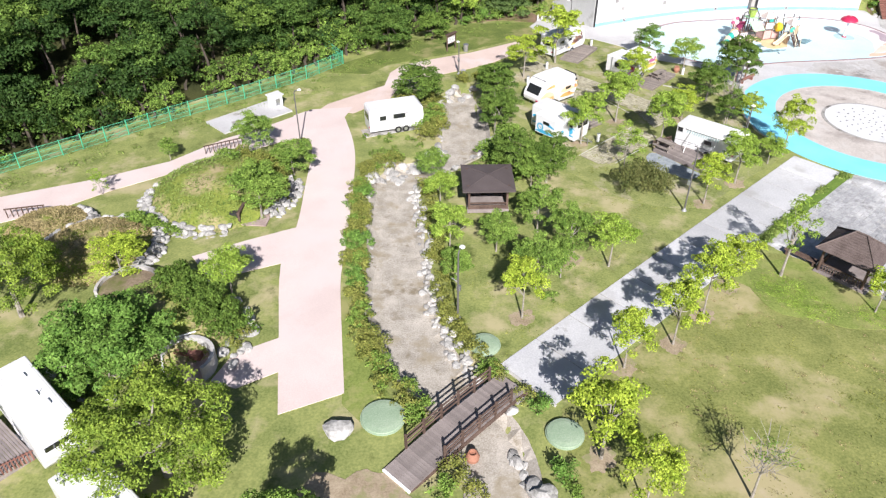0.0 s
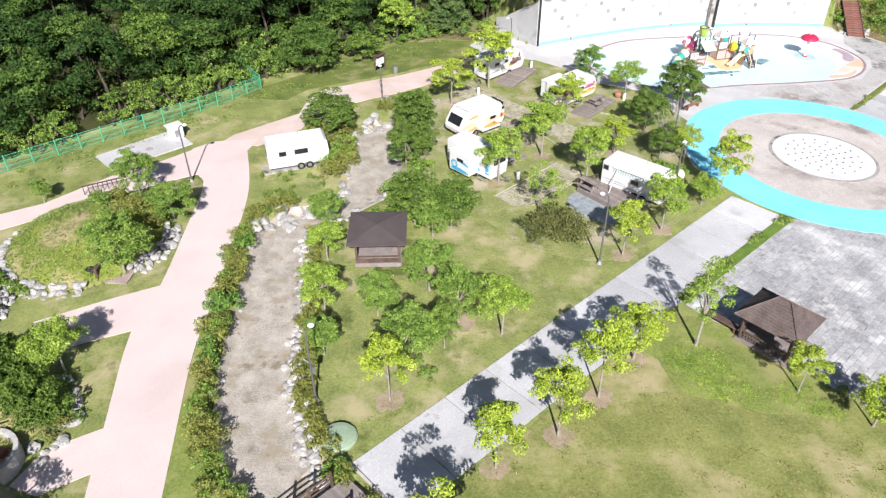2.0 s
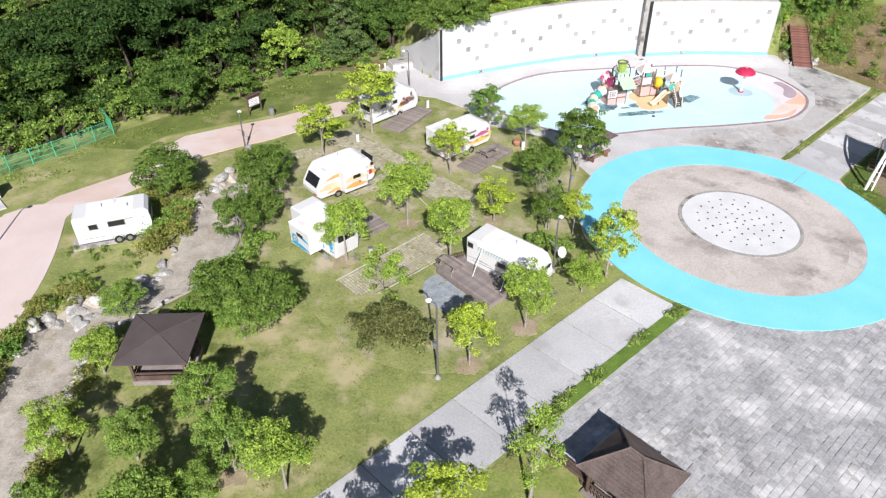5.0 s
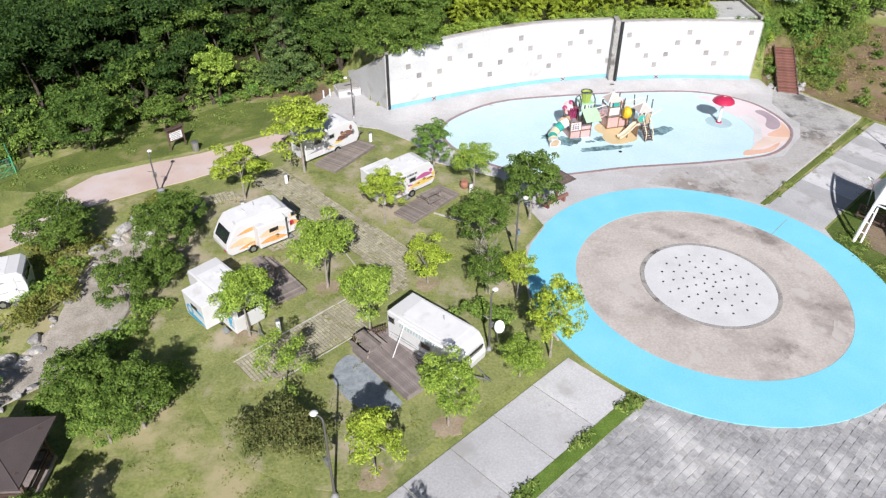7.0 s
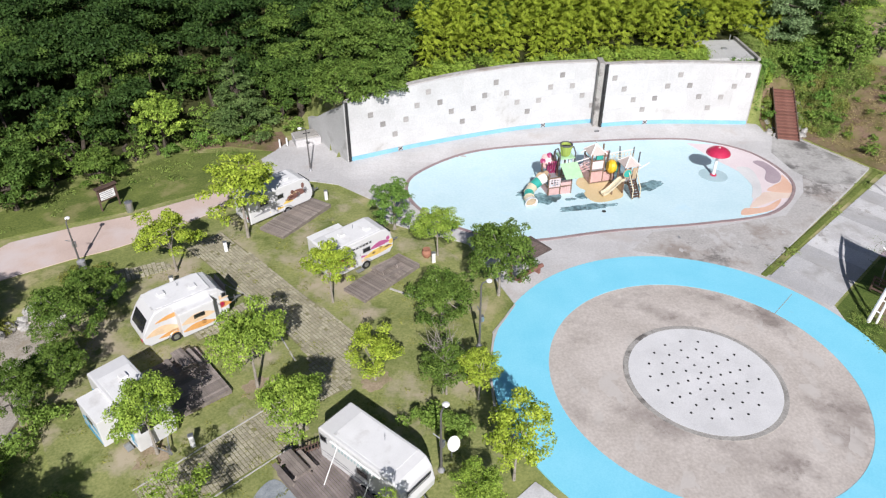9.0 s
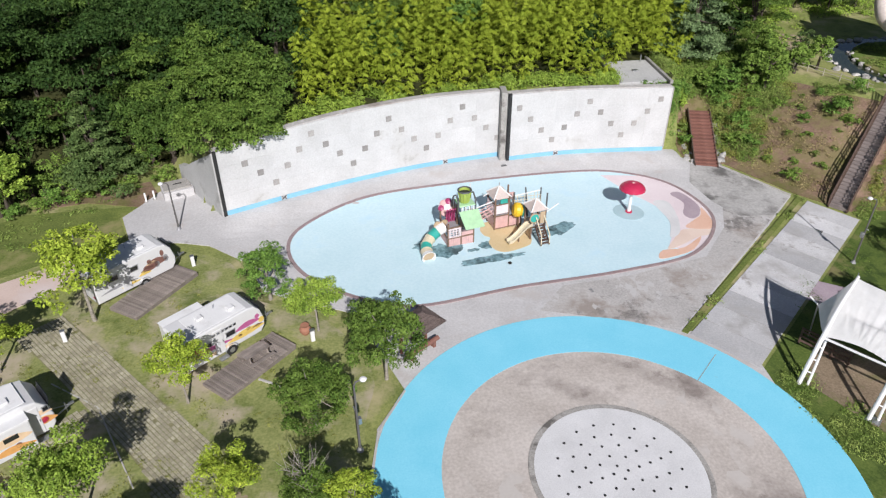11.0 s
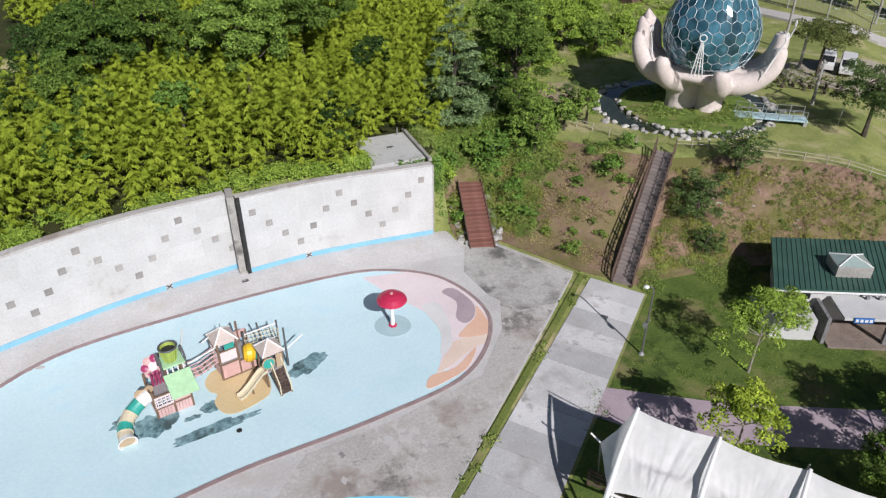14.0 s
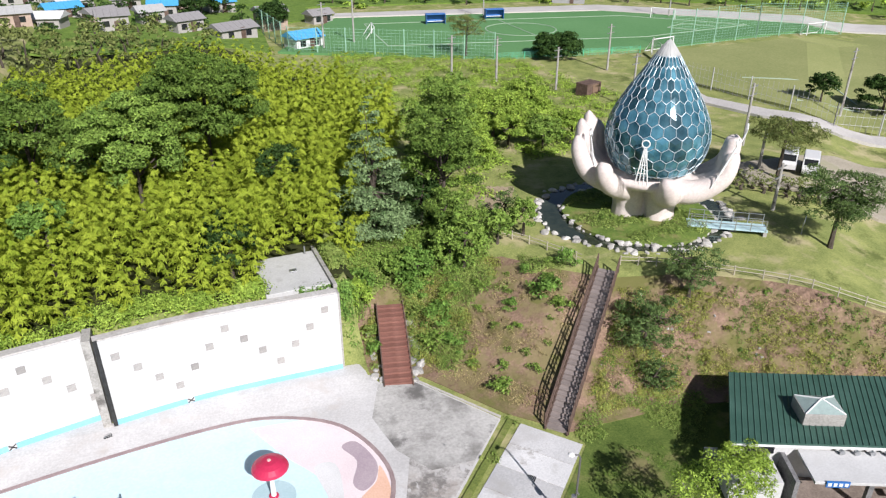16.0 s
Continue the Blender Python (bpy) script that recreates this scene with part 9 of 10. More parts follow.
        sheet("field_line", [(a[0] + n.x, a[1] + n.y), (a[0] - n.x, a[1] - n.y), (b[0] - n.x, b[1] - n.y), (b[0] + n.x, b[1] + n.y)], 0.42, LINE, 20.0, 0.02, label="white painted pitch line", category="pitch line")


field_line([(88.2, 184.3), (136.0, 174.7), (162.8, 178.5), (145.6, 197.6), (90.2, 207.2), (88.2, 184.3)])
field_line([(116.9, 178.5), (117.9, 202.4)])
field_line([(117.5 + 7 * math.cos(q), 190.5 + 7 * math.sin(q)) for q in [2 * math.pi * k / 20 for k in range(21)]])
field_line([(149.4, 177.1), (145.6, 181.4), (151.3, 184.3), (155.6, 179.5)])
field_line([(160.0 + 6 * math.cos(q), 127.0 + 6 * math.sin(q)) for q in [2 * math.pi * k / 20 for k in range(21)]], 0.25)
field_line([(130.3, 143.1), (141.8, 136.5), (138.0, 126.9), (128.4, 130.7)], 0.25)


def net_fence(points, h, label, gap=5.0, mat=FENCEGREEN, wires=7):
    t = thing("net_fence", pose(0, 0, 0), label, "net fence", "field net fences")
    bm = bmesh.new()
    for a, b in zip(points, points[1:]):
        d = math.hypot(b[0] - a[0], b[1] - a[1])
        n = max(1, round(d / gap))
        for k in range(n + 1):
            w = k / n
            x, y = a[0] + (b[0] - a[0]) * w, a[1] + (b[1] - a[1]) * w
            part("fence_post", rod(bmesh.new(), (x, y, hz(x, y)), (x, y, hz(x, y) + h), 0.09, sides=6), mat, t)
        for j in range(wires):
            z = h * (j + 0.5) / wires
            rod(bm, (*a, hz(*a) + z), (*b, hz(*b) + z), 0.018, sides=3)
        m = int(d / 0.7)
        for k in range(m):
            w = (k + 0.5) / m
            x, y = a[0] + (b[0] - a[0]) * w, a[1] + (b[1] - a[1]) * w
            rod(bm, (x, y, hz(x, y)), (x, y, hz(x, y) + h), 0.018, sides=3)
    part("net", bm, mat, t)


net_fence([(69.1, 209.1), (71.0, 186.2), (101.6, 168.5)], 4.6, "green net fence behind the goal", 5.0, NETPALE, 9)
net_fence([(134.1, 165.6), (155.2, 167.5), (180.0, 170.4)], 6.5, "tall pale net fence between the two fields", 6.0, NETPALE, 14)
net_fence([(101.6, 168.5), (127.4, 164.7)], 1.2, "low green fence along the football pitch")
net_fence([(127.4, 161.3), (120.8, 146.0), (126.0, 122.1), (145.6, 111.6)], 3.2, "pale net posts along the playing field", 6.0, CAPGREY, 3)


def goal(x, y, deg, w=5.0):
    t = thing("football_goal", place(x, y, deg, 0.3), "white football goal with net", "goal", "football goals")
    for s in (-w / 2, w / 2):
        part("post", rod(bmesh.new(), (s, 0, 0), (s, 0, 2.2), 0.09, sides=6), WHITE_ST, t)
        part("back_stay", rod(bmesh.new(), (s, 0, 2.2), (s, 1.6, 0), 0.06, sides=6), WHITE_ST, t)
    part("crossbar", rod(bmesh.new(), (-w / 2, 0, 2.2), (w / 2, 0, 2.2), 0.09, sides=6), WHITE_ST, t)
    part("ground_bar", rod(bmesh.new(), (-w / 2, 1.6, 0), (w / 2, 1.6, 0), 0.06, sides=6), WHITE_ST, t)


for x, y, d in ((88.2, 193.8, 80), (151.3, 190.9, -50), (130.8, 163.2, 10), (169.5, 167.1, 5)):
    goal(x, y, d)


def utility_pole(x, y, h):
    t = thing("utility_pole", place(x, y, 20), "grey concrete utility pole with crossarms", "utility pole", "utility poles")
    part("pole", rod(bmesh.new(), (0, 0, 0), (0, 0, h), 0.18, 0.12, 8), OLDCON, t)
    for k in range(2):
        part("crossarm", box(1.6, 0.1, 0.1, (0, 0, h - 0.4 - 0.9 * k)), STEEL, t)


for x, y, h in ((130.8, 125.5, 9.0), (109.3, 119.2, 7.0), (83.5, 190.0, 9.0), (77.3, 187.1, 8.0), (106.4, 136.5, 7.0), (115.0, 155.6, 7.0), (101.6, 147.9, 6.0), (116.9, 207.2, 9.0), (155.2, 193.8, 9.0), (95.9, 155.6, 6.5), (91.1, 161.3, 6.0), (105.5, 112.6, 5.0), (99.2, 104.0, 4.5)):
    utility_pole(x, y, h)


def truck(x, y, deg):
    t = thing("van", place(x, y, deg, 0.3) @ Matrix.Scale(0.86, 4), "small white van parked in the car park", "van", "parked vans")
    bm = bmesh.new()
    pts = [(-2.3, 0.4), (-2.3, 1.9), (-2.15, 2.0), (1.2, 2.0), (1.9, 1.25), (2.35, 1.05), (2.35, 0.4)]
    a = [bm.verts.new((x0, -0.85, z)) for x0, z in pts]
    b = [bm.verts.new((x0, 0.85, z)) for x0, z in pts]
    bm.faces.new(a)
    bm.faces.new(b[::-1])
    for k in range(len(pts)):
        bm.faces.new((a[k], b[k], b[(k + 1) % len(pts)], a[(k + 1) % len(pts)]))
    bmesh.ops.bevel(bm, geom=bm.edges[:], offset=0.06, segments=2, affect="EDGES")
    part("body", bm, WHITE_GRP, t)
    part("windscreen", box(0.05, 1.4, 0.8, (1.6, 0, 1.6), Matrix.Rotation(radians(-43), 4, "Y")), GLASSD, t)
    for s in (-0.87, 0.87):
        part("side_window", box(1.6, 0.03, 0.5, (0.2, s, 1.6)), GLASSD, t)
        for wx in (-1.4, 1.4):
            part("wheel", rod(bmesh.new(), (wx, s - 0.1, 0.32), (wx, s + 0.02, 0.32), 0.32, sides=14), TYRE, t)


truck(108.3, 111.6, 222)
truck(109.3, 109.8, 222)


HOUSEWALL = plain("dull_house_render", (0.36, 0.34, 0.32), 0.85)


def house(x, y, w, d, h, deg, roof_mat, label, wall_mat=WHITEWALL, gable=1.1):
    t = thing("house", place(x, y, deg), label, "house", "village houses")
    part("wall", box(w, d, h + 0.6, (0, 0, h / 2 - 0.3)), HOUSEWALL if wall_mat is WHITEWALL else wall_mat, t)
    bm = bmesh.new()
    e = 0.5
    v = [bm.verts.new(p) for p in ((-w / 2 - e, -d / 2 - e, h), (w / 2 + e, -d / 2 - e, h), (w / 2 + e, d / 2 + e, h), (-w / 2 - e, d / 2 + e, h), (-w / 2 - e, 0, h + gable), (w / 2 + e, 0, h + gable))]
    for f in ((0, 1, 5, 4), (2, 3, 4, 5), (0, 4, 3), (1, 2, 5), (0, 3, 2, 1)):
        bm.faces.new([v[i] for i in f])
    r = part("roof", bm, roof_mat, t)
    for k in range(int(w / 1.2)):
        part("roof_seam", rod(bmesh.new(), (-w / 2 + 1.2 * k, -d / 2 - e, h + 0.03), (-w / 2 + 1.2 * k, 0, h + gable + 0.03), 0.05, sides=4), roof_mat, r)
    for k in range(max(2, int(w / 3))):
        wn_ = part("window", box(1.1, 0.08, 1.0, (-w / 2 + w * (k + 0.5) / max(2, int(w / 3)), -d / 2 - 0.02, h * 0.55)), GLASSD, t)
    part("door", box(0.95, 0.08, 2.0, (w * 0.1, -d / 2 - 0.03, 1.0)), TIMBER, t)


GREYTILES = plain("grey_roof_tiles", (0.26, 0.25, 0.25), 0.8)
BRICK = plain("buff_brick", (0.42, 0.32, 0.26), 0.85)
for x, y, w, d, h, deg, rm_, lab, wm in (
        (74.4, 190.5, 8.0, 6.0, 3.4, 20, BLUEROOF, "single-storey house with bright blue metal roof", WHITE_GRP), (72.0, 211.0, 8.0, 7.0, 6.0, 10, GREYTILES, "two-storey brick house with flat-pitched roof", BRICK),
        (63.4, 200.5, 11.0, 7.0, 3.0, 25, GREYTILES, "low house with grey tiled roof", WHITEWALL), (63.9, 233.0, 9.0, 8.0, 4.0, 15, BLUEROOF, "house with blue roof in the village", WHITEWALL),
        (55.7, 237.8, 10.0, 7.0, 4.0, -10, GREYTILES, "village house with a grey roof", BRICK), (33.8, 245.4, 12.0, 8.0, 4.0, 20, WHITEWALL, "village building with a white roof", WHITEWALL),
        (23.2, 249.3, 12.0, 7.0, 4.0, 15, BLUEROOF, "long village shed with blue roof", WHITEWALL), (45.2, 243.5, 9.0, 7.0, 4.0, 0, GREYTILES, "village house with a grey roof", WHITEWALL),
        (26.4, 213.4, 9.0, 7.0, 4.0, 10, CAPGREY, "village house with a pale grey roof", BRICK), (31.5, 217.6, 9.0, 7.0, 4.4, -15, WHITE_GRP, "pale village house with a shallow roof", WHITEWALL), (32.8, 232.8, 10.0, 7.0, 4.0, 20, BLUEROOF, "village shed with a blue roof", WHITEWALL),
        (43.0, 213.5, 8.0, 7.0, 5.0, 5, GREYTILES, "village house with a dark grey roof", WHITEWALL), (49.6, 218.6, 7.0, 6.0, 4.4, 15, CAPGREY, "small grey-roofed village house", WHITEWALL), (52.5, 224.2, 8.0, 7.0, 5.0, -5, BLUEROOF, "village house with a bright blue roof", WHITEWALL), (55.6, 207.0, 8.0, 6.0, 4.0, 25, GREYTILES, "low village house with a slate grey roof", WHITEWALL),
        (82.5, 214.8, 7.0, 5.0, 3.0, 20, GREYTILES, "small grey outbuilding by the houses", WHITEWALL), (53.9, 260.2, 10.0, 8.0, 4.0, 10, BRICK, "village house with russet roof", WHITEWALL),
        (147.2, 223.3, 12.0, 8.0, 4.5, -30, GREYTILES, "grey clubhouse beside the pitch", GREYG), (40.4, 224.4, 8.0, 6.0, 3.4, 30, GREYTILES, "low village house with dark roof", BRICK)):
    house(x, y, w * 0.66, d * 0.72, h * 0.58, deg, rm_, lab, wm)
for x, y, deg in ((104.0, 202.4, -10), (117.9, 203.9, -10)):
    t = thing("dugout", place(x, y, deg, 0.3), "blue-roofed team shelter beside the pitch", "team shelter", "team shelters")
    part("roof", box(4.0, 1.6, 0.12, (0, 0, 2.0), None, 0.03), BLUESIGN, t)
    part("back", box(4.0, 0.08, 1.9, (0, 0.75, 1.0)), BLUESIGN, t)
    for s in (-1.95, 1.95):
        part("side", box(0.08, 1.5, 1.9, (s, 0, 1.0)), BLUESIGN, t)
    part("bench", box(3.6, 0.4, 0.08, (0, 0.4, 0.5)), WHITE_ST, t)
t = thing("storage_box", place(104.5, 144.1, 20), "dark brown steel storage container on the grass", "container")
part("body", box(3.0, 2.0, 1.8, (0, 0, 0.9), None, 0.03), TIMBER, t)
part("door", box(1.2, 0.05, 1.5, (0.3, -1.02, 0.85)), BROWNP, t)


# trees and shrubs round the monument and far off
def big_tree(x, y, R, zc, tall, mat, label, seed, kind="round", leaf=0.27):
    rng = np.random.default_rng(seed)
    leaf = leaf if y < 140 else 0.4
    t = thing("tree", place(x, y), label, "tree", "trees on the bank")
    bm = bmesh.new()
    if kind == "conifer":
        clumps = []
        H_ = zc + R * tall
        for j in range(14):
            w = j / 13
            rr = R * (1.0 - 0.93 * w) + 0.15
            for k in range(max(3, int(9 * (1 - w)) + 3)):
                a = rng.uniform(0, 6.28)
                q = rng.uniform(0.45, 0.95)
                clumps.append((rr * q * math.cos(a), rr * q * math.sin(a), 1.2 + (H_ - 1.2) * w + rng.normal() * 0.16 - 0.25 * q * rr * 0.4, 0.26 * rr + 0.2, 0.32))
    elif kind == "pine":
        clumps = []
        for k in range(64):
            a, q = rng.uniform(0, 6.28), rng.uniform(0.1, 1.05)
            clumps.append((R * q * math.cos(a), R * q * math.sin(a), zc + rng.uniform(-1.1, 1.0) * tall - 0.3 * q, 0.23 * R * rng.uniform(0.7, 1.3), 0.45))
    else:
        clumps = crown_clumps(rng, R, zc, tall, int(70 * max(1.0, R / 2.6) ** 1.6), 0.26 * min(1.0, (2.9 / R) ** 0.6), 1.0, 0.45)
    if kind == "pine":
        leaf = 0.34
    c, n = in_clumps(rng, clumps, (230 if y < 140 else 120) if kind != "conifer" else 200, 0.45)
    limbs(bm, rng, clumps, zc, 0.16 if R < 3 else 0.22, zc + 0.2 * R, 12)
    part("trunk", bm, DARKBARK, t)
    link("crown", leaf_mesh("crown", c, n, leaf, leaf * (0.55 if kind != "pine" else 0.24), rng), mat, t)


for i, (x, y, R, zc, tall, mat, lab, kind) in enumerate((
        (64.3, 111.5, 3.8, 5.8, 1.45, LEAF_PINE, "silvery green conifer with drooping tiers beside the bamboo", "conifer"),
        (73.3, 119.7, 3.4, 6.0, 1.5, LEAF_MID, "tall leafy tree behind the bank", "round"), (77.6, 122.9, 2.6, 2.8, 0.9, LEAF_LIMEM, "bushy green tree behind the bank", "round"), 
        (84.4, 127.8, 2.6, 2.4, 0.85, LEAF_LIMEM, "low rounded light green tree", "round"), (87.9, 126.4, 2.0, 2.0, 0.8, LEAF_MID, "low rounded green tree", "round"), (91.8, 127.0, 2.2, 2.0, 0.8, LEAF_LIMEM, "low rounded light green tree", "round"),
        (73.4, 107.1, 1.1, 1.7, 1.1, LEAF_MID, "small green tree on the bank", "round"), (69.9, 105.8, 1.6, 3.0, 1.4, LEAF_MID, "slim leafy tree on the bank", "round"), (66.2, 106.4, 1.3, 2.0, 1.1, LEAF_BROAD, "leafy green shrub tree on the bank", "round"),
        (61.2, 106.4, 1.2, 1.3, 0.9, LEAF_LIMEM, "bright green shrub above the red steps", "round"), (64.9, 107.6, 1.2, 1.4, 0.9, LEAF_MID, "green shrub above the red steps", "round"),  (70.4, 114.6, 2.4, 4.0, 1.3, LEAF_MID, "dense leafy tree behind the bank", "round"), (84.0, 131.0, 3.6, 3.0, 0.8, LEAF_LIMEM, "wide light green tree behind the monument", "round"),
        (90.5, 136.0, 3.4, 2.8, 0.8, LEAF_LIMEM, "rounded light green tree behind the monument", "round"), (78.0, 127.0, 2.8, 3.0, 1.0, LEAF_LIMEM, "leafy green tree behind the bank", "round"),
        (98.6, 97.0, 3.4, 4.8, 1.6, LEAF_PINEG, "leaning park pine with dense dark crown", "pine"), (105.0, 109.6, 3.2, 5.2, 0.7, LEAF_REDDISH, "spreading park pine beside the car park", "pine"),
        (70.6, 108.4, 1.6, 3.4, 1.2, LEAF_MID, "light green pine above the bank", "pine"), (69.0, 106.6, 1.6, 2.2, 1.2, LEAF_MID, "slim green sapling on the bank", "round"), (75.6, 110.4, 1.1, 1.9, 1.2, LEAF_PINEG, "small pine on the bare soil", "pine"),
        (76.0, 107.6, 1.2, 2.0, 1.1, LEAF_MID, "small green tree at the crest", "round"), (79.4, 94.6, 2.2, 2.6, 1.5, LEAF_PINEG, "loose green pine on the bank", "pine"), (83.6, 95.6, 1.9, 3.0, 1.0, LEAF_PINEG, "young pine on the bank", "pine"), (79.2, 92.4, 1.1, 1.6, 0.8, LEAF_PINEG, "small bushy pine low on the bank", "pine"),
        (68.5, 111.8, 1.6, 2.6, 1.3, LEAF_DARK, "dark shrubby tree on the bank", "round"), (33.0, 106.0, 1.7, 3.6, 1.2, LEAF_BROAD, "leafy broadleaf tree in the bamboo's edge", "round"),
        (52.8, 121.6, 5.0, 8.8, 0.85, LEAF_DEEP, "large dark tree with pale limbs rising out of the bamboo", "round"), (47.0, 116.4, 3.9, 7.6, 0.9, LEAF_MID, "dense layered green tree among the bamboo", "round"), (43.5, 119.5, 2.8, 6.6, 0.9, LEAF_DEEP, "dense green tree among the bamboo", "round"), (39.3, 120.6, 3.2, 8.2, 1.1, LEAF_DEEP, "tall dark tree among the bamboo", "round"), (35.4, 118.4, 3.8, 8.0, 1.0, LEAF_WOOD, "dark round tree at the bamboo's edge", "round"), (33.5, 111.5, 2.8, 5.4, 1.2, LEAF_DEEP, "green broadleaf tree at the bamboo's edge", "round"),
        (57.4, 113.6, 1.7, 5.6, 0.9, LEAF_DARK, "small dark tree among the bamboo", "round"), (50.2, 123.6, 2.6, 8.4, 0.9, LEAF_DEEP, "dark tree behind the bamboo", "round"), (41.0, 109.5, 1.7, 5.0, 0.9, LEAF_BROAD, "bluish green tree among the bamboo", "round"),
        (70.4, 111.6, 3.0, 6.4, 1.3, LEAF_DEEP, "tall dark leafy tree above the bank", "round"), (69.6, 108.6, 1.9, 3.6, 1.2, LEAF_DEEP, "open pine above the bank", "pine"), 
        (52.4, 106.2, 1.9, 3.0, 1.2, LEAF_DARK, "dark evergreen beside the concrete roof", "round"), (-6.5, 85.2, 3.0, 2.8, 0.95, LEAF_WOOD, "large round green tree at the fence corner", "round"), (-1.2, 89.4, 2.0, 1.5, 0.8, LEAF_DEEP, "round shrubby tree at the wood's edge", "round"), (2.6, 95.0, 2.0, 3.6, 1.2, LEAF_LIMEM, "bright green tree at the wood's edge", "round"), (8.8, 99.0, 3.2, 4.4, 1.3, LEAF_PINEG, "grey-green conifer at the wood's edge", "conifer"), (22.0, 98.8, 3.4, 3.4, 0.9, LEAF_DEEP, "layered green tree hanging over the wall", "round"), (19.4, 100.6, 3.6, 4.0, 0.95, LEAF_DEEP, "layered green tree at the end of the wall", "round"),
        (19.5, 94.6, 2.7, 1.5, 0.75, LEAF_DEEP, "layered green tree over the wing wall", "round"), (22.3, 95.6, 2.8, 1.5, 0.8, LEAF_DEEP, "leafy branch-laden tree over the wall", "round"), (14.2, 102.0, 3.0, 3.6, 1.0, LEAF_WOOD, "dense green tree beside the wing wall", "round"), (112.0, 166.0, 4.0, 2.0, 0.6, LEAF_DARK, "dark green shrubby tree beside the pitch", "round"), (98.0, 172.0, 3.0, 5.5, 1.4, LEAF_REDDISH, "tall pine by the pitch", "pine"), (60.0, 226.0, 4.0, 3.0, 0.8, LEAF_DARK, "dark garden tree in the village", "round"),
        (139.0, 126.0, 3.2, 3.2, 0.9, LEAF_DARK, "dark roadside tree by the field", "round"), (146.0, 120.5, 2.4, 3.4, 1.0, LEAF_LIMEM, "young roadside tree by the field", "round"), (132.0, 130.0, 2.0, 2.4, 0.9, LEAF_DARK, "dark roadside tree by the lane", "round"),
        (72.0, 208.0, 3.0, 3.2, 0.9, LEAF_DARK, "dark garden tree in the village", "round"))):
    big_tree(x, y, R, zc, tall, mat, lab, 900 + i, kind)

# village garden hedges and more houses' trees
woods("village_trees", 16, [(10.0, 206.0), (62.0, 206.0), (70.0, 216.0), (66.0, 250.0), (10.0, 256.0)], 6.5, 1.0, 2.2, 1.0, 2.2, LEAF_DARK, "dark garden trees between the village houses", 40, 0.5, 0.34, 12)
# olive hedge beside the gravel car park
woods("park_hedge", 17, [(100.6, 112.0), (106.6, 105.4), (104.6, 103.8), (99.6, 108.8)], 1.1, 0.7, 1.1, 0.5, 0.9, LEAF_REDDISH, "low olive hedge beside the car park", 90, 0.24, 0.16, 8, 0.05)
t = thing("park_sign", place(97.8, 99.3, 40), "small round white and blue park sign on a post", "sign")
part("post", rod(bmesh.new(), (0, 0, 0), (0, 0, 1.1), 0.04, sides=8), STEEL, t)
part("disc", rod(bmesh.new(), (0, -0.02, 1.4), (0, -0.08, 1.4), 0.45, sides=20), WHITE_ST, t)
part("blue_face", rod(bmesh.new(), (0, -0.08, 1.4), (0, -0.1, 1.4), 0.3, sides=20), BLUESIGN, t)
# clumps of far woods behind the fields and village
woods("far_woods", 14, [(-10.0, 172.0), (20.0, 166.0), (40.0, 172.0), (58.0, 188.0), (56.0, 190.0), (50.0, 196.0), (36.0, 200.0), (0.0, 206.0), (-80.0, 214.0)], 5.5, 2.0, 3.6, 1.5, 3.5, LEAF_REDDISH, "dull brownish green woods before the village", 22, 0.6, 0.4, 14)
woods("far_hedge", 15, [(90.0, 232.0), (154.0, 221.0), (196.0, 186.0), (250.0, 148.0), (300.0, 160.0), (220.0, 240.0), (100.0, 300.0), (80.0, 262.0)], 7.0, 1.5, 3.5, 1.0, 3.0, LEAF_LIMEM, "scrub and trees beyond the playing fields", 30, 0.7, 0.45, 12)
sheet("village_green", [(-60.0, 192.0), (60.0, 190.0), (68.0, 186.0), (70.0, 212.0), (84.0, 220.0), (84.0, 236.0), (40.0, 270.0), (-80.0, 280.0)], 0.25, LUSH, 12.0, label="green plots between the village houses", category="fields")
sheet("field_far", [(84.0, 236.0), (160.0, 224.0), (250.0, 150.0), (420.0, 220.0), (260.0, 420.0), (40.0, 420.0), (-20.0, 300.0)], 0.30, LUSH, 30.0, label="green rice fields beyond the village", category="fields")


# ---- shrubs, hedges and weeds ----
def bush_mesh(seed, mat, R=0.6, per=420, leaf=0.13, flat=0.8):
    rng = np.random.default_rng(seed)
    clumps = crown_clumps(rng, R, R * 0.62, flat, 12, 0.42, 1.0, 0.3)
    c, n = in_clumps(rng, clumps, per * 1.6, 0.4)
    c[:, 2] = np.maximum(c[:, 2], 0.02)
    me = leaf_mesh("bush", c, n, leaf * 0.8, leaf * 0.5, rng)
    me.materials.append(mat)
    return me


BUSH = {"olive": [bush_mesh(s, LEAF_OLIVE) for s in (1, 2, 3)], "green": [bush_mesh(s, LEAF_BROAD, 0.65, 380, 0.16) for s in (4, 5)], "mid": [bush_mesh(s, LEAF_MID, 0.6, 380, 0.15) for s in (6, 7)],
        "bronze": [bush_mesh(s, LEAF_BRONZE, 1.0, 520, 0.13, 0.65) for s in (8, 9)], "weed": [bush_mesh(s, LEAF_WEED, 0.5, 300, 0.2) for s in (10, 11)], "deepgreen": [bush_mesh(s, LEAF_DEEP, 0.6, 380, 0.17) for s in (12, 13)]}
BUSH_LABEL = {"deepgreen": "upright dark green shrub on the planted mound", "olive": "clipped hedge shrub with olive leaves", "green": "leafy shrub with fresh green foliage", "mid": "rounded shrub with mid-green leaves", "bronze": "wide bronze-green shrub on the lawn", "weed": "tuft of bright green weeds"}
